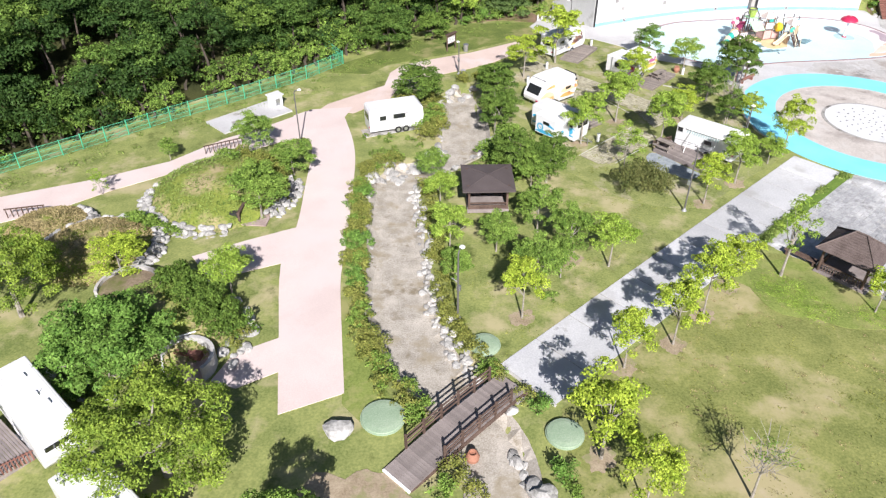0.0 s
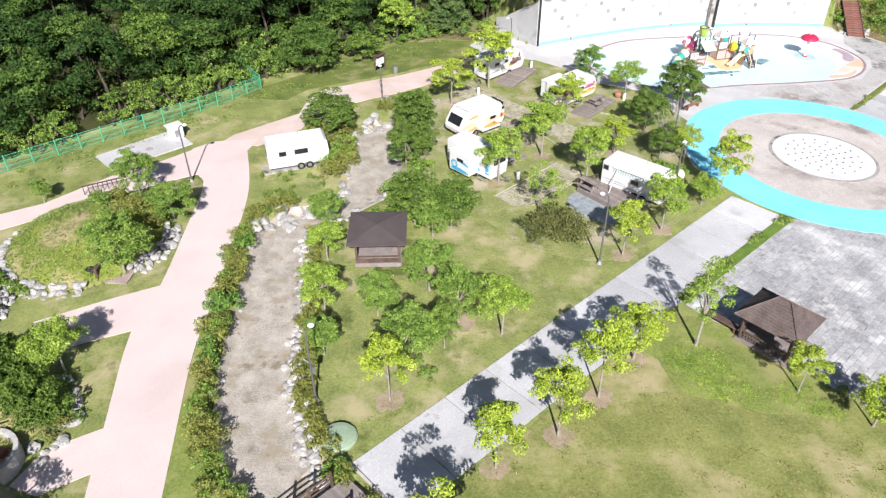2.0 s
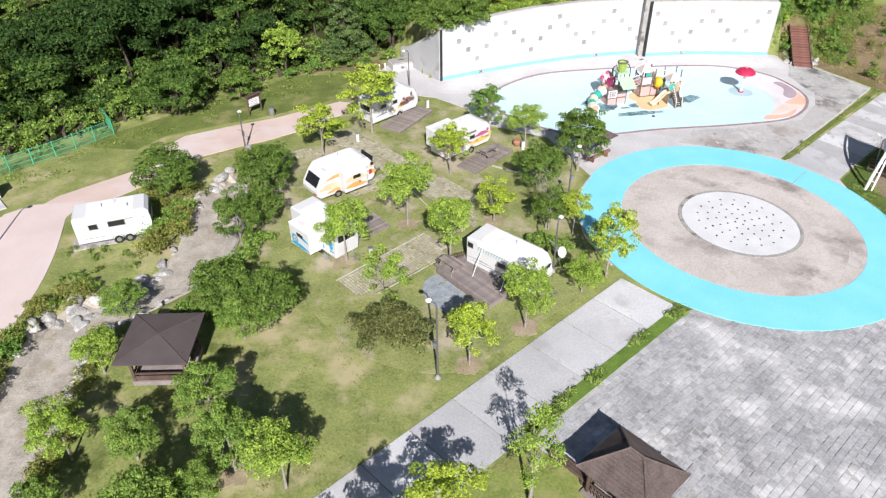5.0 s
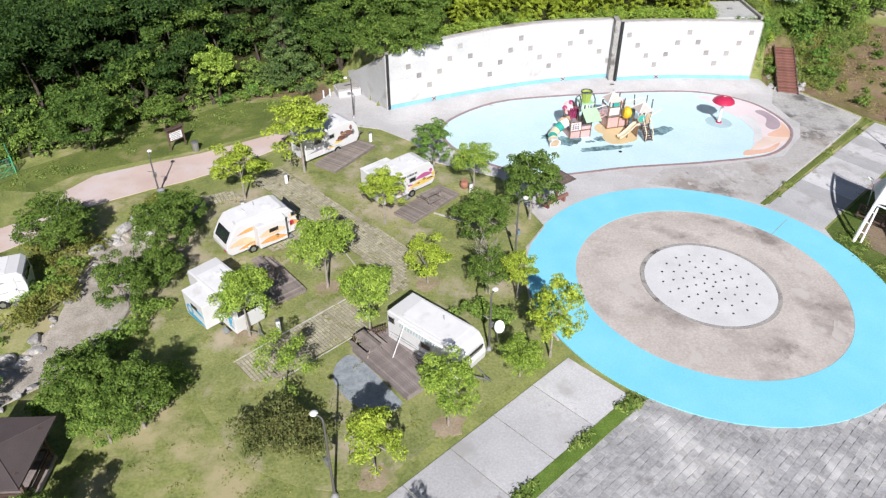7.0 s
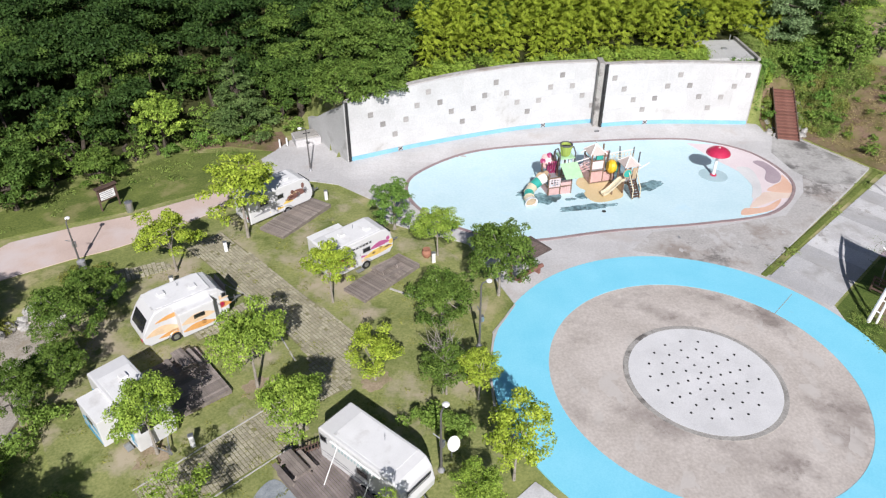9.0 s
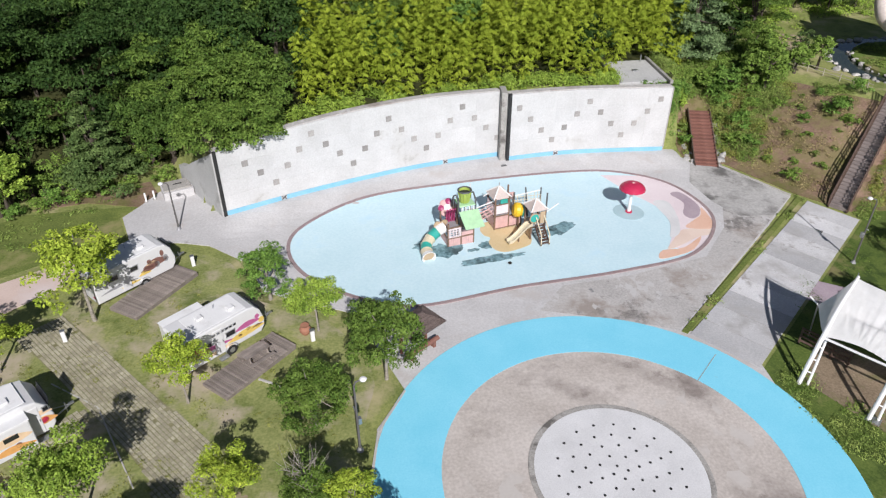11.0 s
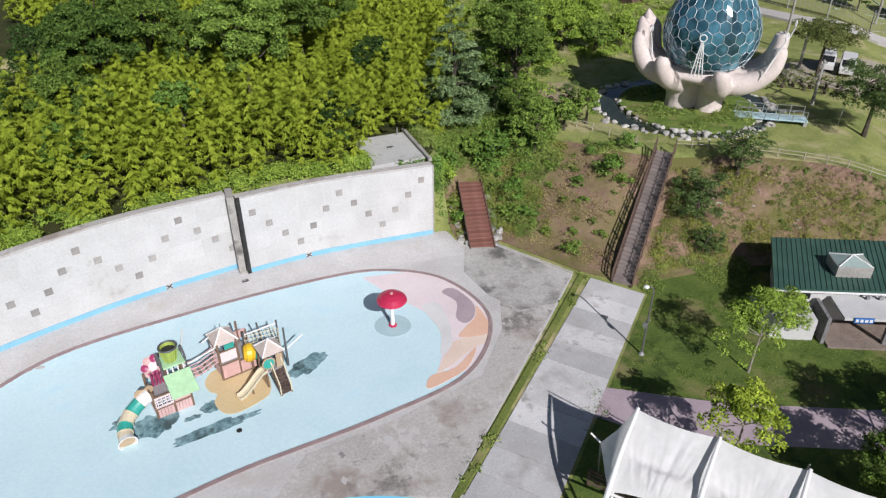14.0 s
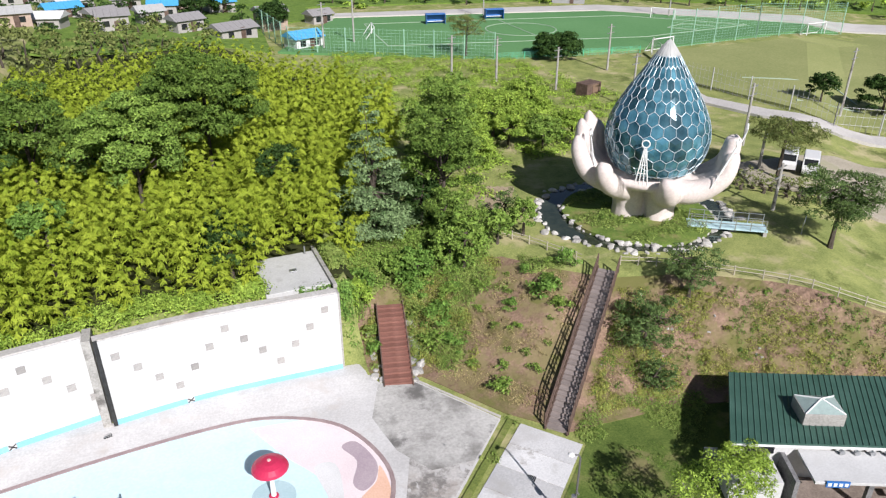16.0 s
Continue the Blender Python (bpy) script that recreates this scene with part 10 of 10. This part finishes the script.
DRYSOIL = material("dry_soil", (0.26, 0.20, 0.13), (0.42, 0.34, 0.24), 1.2, 0.95, 0.03, 9.0, stain=(0.25, 0.25, 0.11), stain_at=0.56, stain_scale=0.9, space="World")
brng = np.random.default_rng(41)


def bush(kind, x, y, s, group="hedge along the creek", sz=None):
    ms = BUSH[kind]
    ob = new("shrub", ms[int(brng.integers(0, len(ms)))])
    ob.matrix_world = place(x, y, brng.uniform(0, 360), mound_lift(x, y) - 0.03) @ Matrix.Diagonal((s, s, sz or s, 1))
    return tagged(ob, BUSH_LABEL[kind], "shrub", group)


for i in range(len(left)):
    x, y = left[i]
    if 26.5 < y < 56 and x < 1.5:
        for k in range(3):
            kind = "green" if (41 < y < 44 or 37.0 < y < 39.2 or 48 < y < 49.5) and brng.uniform() < 0.7 else ("olive" if brng.uniform() < 0.75 else "mid")
            bush(kind, x - 0.6 + brng.normal() * 0.22, y + brng.uniform(-0.7, 0.7), brng.uniform(1.0, 1.5))
for i in range(len(right)):
    x, y = right[i]
    if 29 < y < 52 and x < 3:
        for k in range(2):
            bush("olive" if brng.uniform() < 0.8 else "mid", x + 0.75 + brng.normal() * 0.2, y + brng.uniform(-0.5, 0.5), brng.uniform(0.8, 1.25))
for x, y, k, s in ((14.9, 51.6, "bronze", 1.3), (15.9, 51.0, "bronze", 1.2), (17.4, 51.0, "bronze", 1.4), (16.5, 52.0, "bronze", 1.3), (18.2, 51.5, "bronze", 1.1), (7.2, 36.9, "mid", 0.85),
                   (5.4, 26.9, "green", 1.2), (5.9, 22.6, "green", 1.3), (4.6, 27.8, "olive", 1.2), (0.6, 22.5, "olive", 1.4), (1.4, 21.5, "olive", 1.3), (-0.2, 21.4, "mid", 1.3), (6.4, 21.4, "mid", 1.0)):
    bush(k, x, y, s, "lawn shrubs", s * 1.5 if k == "bronze" else None)
for x0, y0, x1, y1, n, k, s in ((-3.0, 66.5, 0.0, 70.0, 8, "olive", 1.6), (-1.6, 60.5, -0.3, 65.5, 12, "olive", 1.5), (-1.9, 62.0, -0.9, 66.0, 7, "mid", 1.5), (1.5, 74.5, 4.5, 76.3, 8, "olive", 1.1), (4.6, 57.0, 6.6, 62.5, 9, "mid", 1.5), (3.4, 53.0, 5.2, 56.6, 8, "mid", 1.4), (6.0, 54.0, 9.5, 55.6, 10, "mid", 1.6),
                              (-8.4, 61.3, -2.2, 60.2, 7, "weed", 0.75), (-7.6, 57.5, -2.6, 59.0, 5, "weed", 0.75), (-24.0, 46.0, -20.8, 44.4, 9, "mid", 1.3), (-16.4, 53.2, -12.6, 52.0, 10, "olive", 1.3), (-20.0, 56.6, -13.6, 56.2, 10, "weed", 1.1),
                              (26.5, 62.2, 29.0, 61.4, 7, "mid", 1.3), (-22.0, 30.0, -20.0, 28.0, 5, "mid", 1.1), (31.5, 36.2, 36.0, 31.8, 9, "weed", 0.9)):
    for k_ in range(n):
        w = (k_ + brng.uniform(0, 1)) / n
        bush(k, x0 + (x1 - x0) * w + brng.normal() * 0.4, y0 + (y1 - y0) * w + brng.normal() * 0.4, s * brng.uniform(0.7, 1.2), "shrub borders")


def on_steps(x, y, wide=1.35):
    for ax, ay, bx, by in ((62.1, 98.6, 63.6, 105.8), (70.0, 90.9, 79.2, 99.9)):
        dx, dy = bx - ax, by - ay
        q = min(1.0, max(0.0, ((x - ax) * dx + (y - ay) * dy) / (dx * dx + dy * dy)))
        if math.hypot(x - ax - q * dx, y - ay - q * dy) < wide:
            return True
    return False


def cover(name, seed, poly, count, leaf, mat, label, hmax=0.5, clump=0.45, per=26, category="weeds"):
    """Low plants over an area as one mass of leaves, in drifts."""
    rng = np.random.default_rng(seed)
    xs, ys = [p[0] for p in poly], [p[1] for p in poly]
    cs, ns = [], []
    made = 0
    while made < count:
        x, y = rng.uniform(min(xs), max(xs)), rng.uniform(min(ys), max(ys))
        made += 1
        if not inside(x, y, poly) or on_steps(x, y) or noise.noise(Vector((x * 0.35, y * 0.35, seed))) < -0.05:
            continue
        r, z = clump * rng.uniform(0.5, 1.5), hz(x, y)
        d = rng.normal(size=(per, 3))
        c = np.array([x, y, z]) + d * np.array([r * 0.5, r * 0.5, 0.0])
        c[:, 2] += rng.uniform(0.05, hmax, per)
        cs.append(c)
        ns.append(np.stack([d[:, 0] * 0.5, d[:, 1] * 0.5 - 0.1, 0.9 + 0 * d[:, 0]], 1))
    ob = link(name, leaf_mesh(name, np.concatenate(cs), np.concatenate(ns), leaf, leaf * 0.45, rng), mat)
    tagged(ob, label, category, "", "stuff")


cover("bank_weeds", 51, [(61.0, 101.0), (64.4, 100.2), (66.6, 98.6), (69.0, 103.0), (73.5, 102.6), (77.0, 101.6), (73.5, 105.4), (66.0, 112.0), (61.0, 109.0)], 4800, 0.14, LEAF_WEED, "patchy green weeds on the earth bank", 0.5, 0.4, 34)
cover("bank_gold", 72, [(61.2, 101.6), (64.6, 100.6), (67.6, 98.0), (70.0, 103.0), (73.0, 105.0), (67.0, 110.0), (61.0, 110.0)], 3600, 0.15, LEAF_OLIVE, "yellowing grass and weeds on the upper bank", 0.45, 0.4, 26)
cover("bank_straw", 61, [(61.2, 101.4), (64.6, 100.4), (68.6, 94.8), (71.8, 91.8), (79.0, 92.0), (84.0, 91.0), (97.0, 85.0), (98.0, 86.6), (92.4, 90.6), (84.4, 96.4), (79.0, 99.0), (76.0, 101.4), (73.0, 105.0), (66.0, 110.0)], 9000, 0.12, LEAF_STRAW, "dead straw-coloured grass on the earth bank", 0.16, 0.5, 30, "dry grass")
cover("bank_scrub", 52, [(60.8, 105.6), (64.8, 106.4), (67.0, 103.4), (72.0, 106.0), (75.0, 112.0), (70.0, 118.0), (62.0, 112.0)], 1100, 0.2, LEAF_MID, "green scrub on the upper bank", 1.0, 0.7, 60)
cover("bank_dry_grass", 53, [(71.8, 91.4), (79.0, 91.6), (83.0, 91.2), (95.0, 86.4), (90.0, 91.6), (83.0, 96.8), (79.0, 98.2), (76.0, 96.0)], 5200, 0.13, LEAF_OLIVE, "olive grass on the bank behind the building", 0.3, 0.4, 30)
cover("canopy_edge_grass", 70, [(54.9, 71.6), (56.6, 73.2), (61.0, 66.6), (64.4, 61.0), (60.4, 57.0), (57.0, 58.6), (56.2, 65.0)], 2300, 0.15, LEAF_WEED, "rough grass between the ring and the canopy", 0.13, 0.45, 14, "grass")
cover("bank_dark_weeds", 71, [(72.4, 93.0), (79.0, 92.8), (84.0, 91.4), (96.6, 85.6), (97.6, 87.0), (92.0, 91.0), (84.0, 96.6), (79.4, 98.0)], 2000, 0.15, LEAF_DEEP, "dark green weeds among dry grass on the bank", 0.35, 0.3, 22)
cover("toe_grass", 64, [(71.0, 89.6), (77.6, 89.6), (78.6, 85.6), (80.8, 88.4), (82.4, 91.0), (79.0, 92.6), (71.6, 92.2)], 2400, 0.15, LEAF_WEED, "rough green grass at the foot of the bank", 0.25, 0.4, 18, "grass")
cover("wall_top_plants", 54, [(24.6, 98.0), (26.5, 97.3), (35.0, 100.5), (42.6, 102.6), (54.6, 103.0), (54.4, 105.0), (42.4, 105.0), (34.0, 104.4), (26.0, 102.0)], 1300, 0.22, LEAF_LIMEM, "bushy green plants along the top of the wall", 1.0, 0.6, 60, "plants")
cover("tank_plants", 62, [(52.6, 102.9), (53.9, 102.8), (53.9, 108.6), (52.4, 108.4)], 420, 0.24, LEAF_LIMEM, "bushy green plants beside the concrete roof", 1.0, 0.5, 60, "plants")
cover("tank_plants", 76, [(59.2, 102.6), (60.4, 103.4), (61.6, 108.6), (59.4, 109.4)], 520, 0.22, LEAF_WEED, "tall weeds beside the concrete roof", 0.9, 0.5, 50, "plants")
cover("tank_plants", 63, [(54.6, 102.4), (60.0, 102.6), (60.0, 103.2), (54.6, 103.0)], 500, 0.24, LEAF_BROAD, "leafy plants spilling over the wall's coping", 0.9, 0.4, 60, "plants")
cover("strip_grass", 75, [(35.4, 55.15), (26.3, 46.7), (24.0, 44.4), (24.5, 43.9), (26.9, 46.1), (36.0, 54.6)], 3800, 0.2, LEAF_WEED, "rough grass tufts beside the park road", 0.3, 0.3, 16, "grass")
cover("strip_grass", 55, [(50.7, 76.3), (63.2, 88.7), (67.8, 93.4), (68.4, 92.8), (63.9, 88.3), (51.1, 76.0)], 1500, 0.2, LEAF_WEED, "rough grass tufts in the paving strip", 0.3, 0.3, 16, "grass")
cover("lawn_tufts", 66, [(6.6, 27.1), (23.0, 42.7), (29.2, 38.1), (34.5, 32.8), (43.9, 23.9), (30.0, 12.0), (8.0, 14.0)], 900, 0.11, LEAF_OLIVE, "low green tufts in the olive lawn", 0.055, 0.6, 14, "grass")
cover("lawn_tufts", 67, [(3.6, 31.4), (31.0, 57.6), (20.0, 49.6), (10.0, 55.6), (4.6, 58.0), (2.4, 50.0), (1.6, 40.0)], 900, 0.11, LEAF_OLIVE, "low green tufts in the park lawn", 0.055, 0.6, 12, "grass")
cover("lawn_straw", 68, [(6.6, 27.1), (23.0, 42.7), (29.2, 38.1), (34.5, 32.8), (43.9, 23.9), (30.0, 12.0), (8.0, 14.0)], 1200, 0.10, LEAF_STRAW, "dry straw tufts in the olive lawn", 0.05, 0.35, 12, "dry grass")
sheet("lawn_gazebo", blotch(25.6, 38.0, 5.4, 3.4, -28, 140.0, 0.4), 0.045, GAZEBOLAWN, 1.5, 0.02, label="fresh green lawn beside the gazebo", category="lawn")
cover("lawn_green", 73, [(21.7, 42.1), (24.1, 40.1), (27.8, 37.9), (29.8, 36.2), (31.3, 33.9), (26.1, 34.9), (22.6, 35.6), (20.1, 37.7)], 1500, 0.08, LEAF_LIMEM, "lush green grass on the lawn round the gazebo", 0.09, 0.5, 26, "grass")
cover("lawn_tufts", 74, [(56.6, 73.8), (70.4, 88.0), (76.0, 88.4), (82.0, 84.0), (90.0, 74.0), (80.0, 74.6), (69.6, 78.2), (62.0, 82.0)], 1600, 0.12, LEAF_DEEP, "rough green tufts in the deep green lawn", 0.07, 0.5, 18, "grass")
cover("camp_tufts", 69, [(4.0, 73.0), (5.0, 64.0), (12.0, 55.0), (20.0, 50.0), (30.4, 58.6), (29.6, 68.0), (30.0, 74.0), (22.4, 81.6), (16.0, 87.6), (10.0, 81.0)], 1500, 0.11, LEAF_OLIVE, "low green tufts on the camp lawn", 0.1, 0.35, 16, "grass")
cover("moat_grass", 65, round_line([r - 0.4 for r in ISLE_R], 36), 2200, 0.2, LEAF_WEED, "tufted green grass round the moat", 0.62, 0.45, 22, "grass")
cover("meadow", 56, [(66.0, 118.0), (78.0, 116.0), (84.0, 124.0), (104.0, 124.0), (110.0, 140.0), (104.0, 168.0), (78.0, 184.0), (72.0, 160.0), (72.0, 130.0)], 9000, 0.27, LEAF_LIMEM, "rough green meadow behind the monument", 0.55, 1.0, 22, "meadow")
cover("wood_margin_grass", 58, [(-46.0, 50.0), (-27.0, 66.0), (-11.5, 81.0), (3.0, 94.6), (12.0, 100.0), (8.0, 92.0), (-6.0, 82.0), (-14.0, 72.0), (-24.0, 64.0), (-44.0, 47.5)], 5000, 0.17, LEAF_WEED, "rough grass along the fence and path", 0.2, 0.6, 22, "grass")


# larger shrubs on the bank
for x, y, k, sc in ((74.1, 100.0, "green", 2.1), (66.4, 103.1, "green", 2.0), (65.8, 101.6, "mid", 1.8), (68.5, 95.8, "mid", 1.5), (66.0, 106.2, "green", 2.2), (62.0, 107.6, "green", 1.9), (70.3, 103.5, "mid", 1.3), (71.7, 100.8, "green", 1.1), (61.6, 104.2, "weed", 1.8), (61.4, 102.6, "green", 1.4), (74.8, 98.8, "mid", 1.3), (76.9, 101.8, "green", 1.6), (66.9, 100.6, "green", 1.4), (68.2, 104.4, "mid", 1.6)):
    bush(k, x, y, sc, "bank shrubs")
for x, y, k, sc in ((4.6, 95.6, "mid", 1.6), (5.8, 96.4, "green", 1.8), (7.4, 97.2, "mid", 1.9), (9.2, 98.0, "green", 1.7), (11.0, 98.6, "mid", 1.6), (3.2, 94.4, "green", 1.5), (13.6, 99.6, "mid", 1.8)):
    bush(k, x, y, sc, "wood-side shrubs")
# planting on the shelter mounds
for k in range(34):
    w, v = (k + 0.5) / 34, brng.uniform(-0.85, 0.85)
    bush("deepgreen", -18.3 + 5.3 * w + v * 0.67, 37.5 - 4.5 * w + v * 0.75, brng.uniform(1.05, 1.45), "mound shrubs", brng.uniform(1.3, 1.9))
for x, y in ((-12.4, 33.0), (-12.6, 32.2), (-12.9, 33.4)):
    bush("olive", x, y, brng.uniform(0.8, 1.1), "mound shrubs")
for k in range(10):
    a, q = brng.uniform(-0.4, 1.6), brng.uniform(0.3, 0.95)
    bush("mid" if k % 2 else "olive", -18.2 + 6.0 * q * math.cos(a), 51.6 + 5.2 * q * math.sin(a), brng.uniform(0.8, 1.4), "mound shrubs")
sheet("bare_soil", blotch(-5.2, 20.6, 3.4, 2.0, 20, 55.0, 0.5), 0.03, DRYSOIL, 1.0, 0.02, label="bare tan soil near the footbridge", category="soil patch")
# bare patches round the roadside trees
for k, (x, y) in enumerate(((17.0, 35.3), (14.3, 32.5), (19.7, 38.5), (10.8, 30.4), (8.2, 23.7), (23.9, 39.8), (28.8, 36.0), (5.1, 34.9), (9.3, 41.5), (12.7, 59.6), (20.3, 59.8), (17.1, 64.6), (23.8, 65.2), (21.3, 49.4), (25.0, 52.8))):
    sheet("tree_pit", blotch(x, y, 0.9, 0.75, 40, 70.0 + k, 0.5), 0.035, DRYSOIL, 0.6, 0.02, label="bare dry soil round a tree", category="soil patch")
sheet("bare_soil", blotch(77.2, 115.7, 3.0, 1.7, 60, 160.0, 0.45), 0.035, DRYSOIL, 1.0, 0.02, label="bare tan soil beside the moat", category="soil patch")
# shrubs and stones scattered over the bank
SLOPE = [(64.6, 101.2), (68.6, 95.4), (71.4, 94.6), (77.6, 101.0), (74.0, 105.0), (66.2, 106.4)]
for x, y in scatter(brng, SLOPE, 1.15, 400)[:26]:
    if on_steps(x, y, 1.7):
        continue
    dense = smooth((x * -0.5 + y * 0.86 - 54.2) / 4.0)
    bush(("green", "mid", "weed")[int(brng.integers(0, 3))], x, y, brng.uniform(0.55, 1.0) + 0.95 * float(dense) * brng.uniform(0.5, 1.0), "bank shrubs")
for x, y in scatter(brng, [(73.0, 92.4), (79.0, 92.6), (85.2, 89.6), (90.0, 84.0), (92.4, 84.6), (87.6, 92.6), (82.0, 97.0), (79.2, 97.6)], 1.5, 300)[:12]:
    bush(("olive", "weed", "mid")[int(brng.integers(0, 3))], x, y, brng.uniform(0.4, 0.9), "bank shrubs")
for side, count in ((-1, 9), (1, 11)):
    for k in range(count):
        w = (k + brng.uniform(0, 0.8)) / count * 0.75
        boulder(62.1 + 1.5 * w + side * (1.45 + 0.25 * brng.normal()), 98.9 + 6.7 * w + 0.4 - side * 0.25, brng.uniform(0.45, 0.95), brng.uniform(0, 360), 0.0, "pale rock beside the red-brown steps", "step-side rocks")
for k in range(26):
    x, y = brng.uniform(72.5, 91.0), 0
    y = np.interp(x, [72, 79, 85, 91], [95.5, 96.5, 92.5, 85.5]) + brng.normal() * 1.2
    boulder(x, float(y), brng.uniform(0.15, 0.35), brng.uniform(0, 360), 0.0, "small pale stone on the earth bank", "bank stones")


# ---- block paving between the pitches ----
AISLE = [[(4.7, 76.2), (7.9, 77.4), (8.6, 76.4), (5.3, 74.4)], [(8.9, 79.0), (10.8, 77.2), (16.2, 71.3), (18.0, 69.2), (19.5, 67.4), (20.6, 63.4), (22.4, 64.6), (22.2, 67.2), (22.7, 68.8), (21.1, 70.6), (17.3, 74.5), (11.0, 81.3)], [(12.5, 57.4), (15.2, 60.1), (18.5, 63.3), (20.5, 61.6), (19.8, 60.5), (15.3, 56.2), (13.9, 55.9)], [(11.2, 70.2), (12.6, 68.6), (15.6, 71.0), (15.0, 72.6)]]
for poly in AISLE:
    sheet("block_paving_bed", poly, 0.03, material("weedy_bed", (0.17, 0.165, 0.08), (0.30, 0.28, 0.17), 0.8, 0.95, 0.02, 9.0, space="World"), 2.0, label="sandy bed of the grass-block drive", category="paving bed")
aisle_bm_v, aisle_bm_f = [], []


def add_brick(vs, fs, x, y, ca, sa, lx, ly, z, h):
    """A low block with chamfered top, as plain lists."""
    b = len(vs)
    for zz, k in ((z - 0.05, 1.0), (z + h, 0.94)):
        for sx, sy in ((-1, -1), (1, -1), (1, 1), (-1, 1)):
            dx, dy = sx * lx * k / 2, sy * ly * k / 2
            vs.append((x + dx * ca - dy * sa, y + dx * sa + dy * ca, zz))
    for f in ((4, 5, 6, 7), (0, 1, 5, 4), (1, 2, 6, 5), (2, 3, 7, 6), (3, 0, 4, 7)):
        fs.append(tuple(b + i for i in f))


prng = np.random.default_rng(61)
for poly, deg in zip(AISLE, (28, -48, -48, 42)):
    ca, sa = math.cos(radians(deg)), math.sin(radians(deg))
    cxx, cyy = sum(p[0] for p in poly) / len(poly), sum(p[1] for p in poly) / len(poly)
    for i in range(-44, 45):
        for j in range(-44, 45):
            u, v = i * 0.30, j * 0.215
            x, y = cxx + u * ca - v * sa, cyy + u * sa + v * ca
            if inside(x, y, poly) and prng.uniform() > 0.03:
                add_brick(aisle_bm_v, aisle_bm_f, x, y, ca, sa, 0.255, 0.165, hz(x, y) + 0.03, 0.035 + 0.008 * prng.normal())
pm = bpy.data.meshes.new("block_paving")
pm.from_pydata(aisle_bm_v, [], aisle_bm_f)
tagged(link("block_paving", pm, PAVER), "buff concrete grass-block paving between caravan pitches", "block paving", "", "stuff")

# kerbs of the pitches and the road
KERB = plain("pale_kerb", (0.48, 0.46, 0.43), 0.85)


def kerb(points, label, w=0.14, h=0.1, step=1.0):
    t = thing("kerb", pose(0, 0, 0), label, "kerb", "kerb lines", "structure")
    for a, b in zip(points, points[1:]):
        d = math.hypot(b[0] - a[0], b[1] - a[1])
        n = max(1, round(d / step))
        deg = math.degrees(math.atan2(b[1] - a[1], b[0] - a[0]))
        me = mesh_of("kerbstone", box(d / n - 0.015, w, h + 0.1, (0, 0, (h - 0.1) / 2), None, 0.012), KERB)
        for k in range(n):
            q = (k + 0.5) / n
            x, y = a[0] + (b[0] - a[0]) * q, a[1] + (b[1] - a[1]) * q
            ob = new("kerbstone", me)
            ob.parent, ob.matrix_basis = t, pose(x, y, hz(x, y), 0, 0, deg)


kerb([(3.3, 30.55), (6.3, 27.25)], "pale kerb at the end of the park road")
kerb([(12.4, 57.5), (15.1, 60.2), (18.4, 63.4)], "thin kerb edging the paved drive", 0.08, 0.06)
kerb([(15.4, 56.1), (19.9, 60.4)], "thin kerb edging the paved drive", 0.08, 0.06)
kerb([(12.4, 74.8), (15.6, 72.6), (18.9, 66.8)], "thin kerb edging the paved drive", 0.08, 0.06)
kerb([(24.2, 74.0), (26.6, 72.7)], "thin kerb edging the paved drive")
kerb([(31.9, 59.6), (30.6, 63.0), (30.5, 66.0), (31.0, 69.4), (32.6, 72.3)], "low kerb between lawn and blue ring")
kerb([(60.9, 99.7), (63.5, 99.0), (67.5, 93.5)], "pale kerb at the foot of the bank")


# ---- flagstones of the plaza ----
FLAGAREA = [(36.2, 54.6), (26.8, 45.8), (24.7, 43.7), (25.6, 42.7), (29.2, 38.4), (34.6, 33.1), (44.0, 24.4), (63.6, 42.0), (56.6, 57.0), (52.6, 56.2), (47.8, 53.8), (42.4, 52.8), (37.8, 53.9)]
plaza = bpy.data.objects["pavement_mortar"]
fv, ff = [], []
unit = []
for lx, ly in ((0.58, 0.40), (0.40, 0.40), (0.50, 0.40)):
    vs, fs = [], []
    add_brick(vs, fs, 0, 0, 1, 0, lx - 0.025, ly - 0.025, 0, 0.0)
    me = bpy.data.meshes.new("flagstone")
    me.from_pydata(vs, [], fs)
    me.materials.append(FLAG)
    unit.append((lx, me))
frng = np.random.default_rng(71)
deg = 42.5
ca, sa = math.cos(radians(deg)), math.sin(radians(deg))
made = 0
for j in range(-80, 100):
    v = j * 0.40
    u = -30.0 + frng.uniform(0, 0.8)
    while u < 34:
        k = int(frng.integers(0, 3))
        lx, me = unit[k]
        um = u + lx / 2
        x, y = 40.0 + um * ca - v * sa, 46.0 + um * sa + v * ca
        u += lx
        if not inside(x, y, FLAGAREA) or frng.uniform() < 0.015:
            continue
        lift = 0.045 + 0.012 * frng.normal()
        if made < 300 and (x - 33.5) ** 2 + (y - 46.5) ** 2 < 32:
            ob = new("flagstone", me)
            ob.parent, ob.matrix_basis = plaza, pose(x, y, hz(x, y) + lift, frng.normal() * 0.4, frng.normal() * 0.4, deg)
            made += 1
        else:
            add_brick(fv, ff, x, y, ca, sa, lx - 0.025, 0.375, hz(x, y) + lift, 0.0)
pm = bpy.data.meshes.new("flagstones")
pm.from_pydata(fv, [], ff)
ob = link("flagstones", pm, FLAGS, plaza)
ob["kind"] = "stuff"
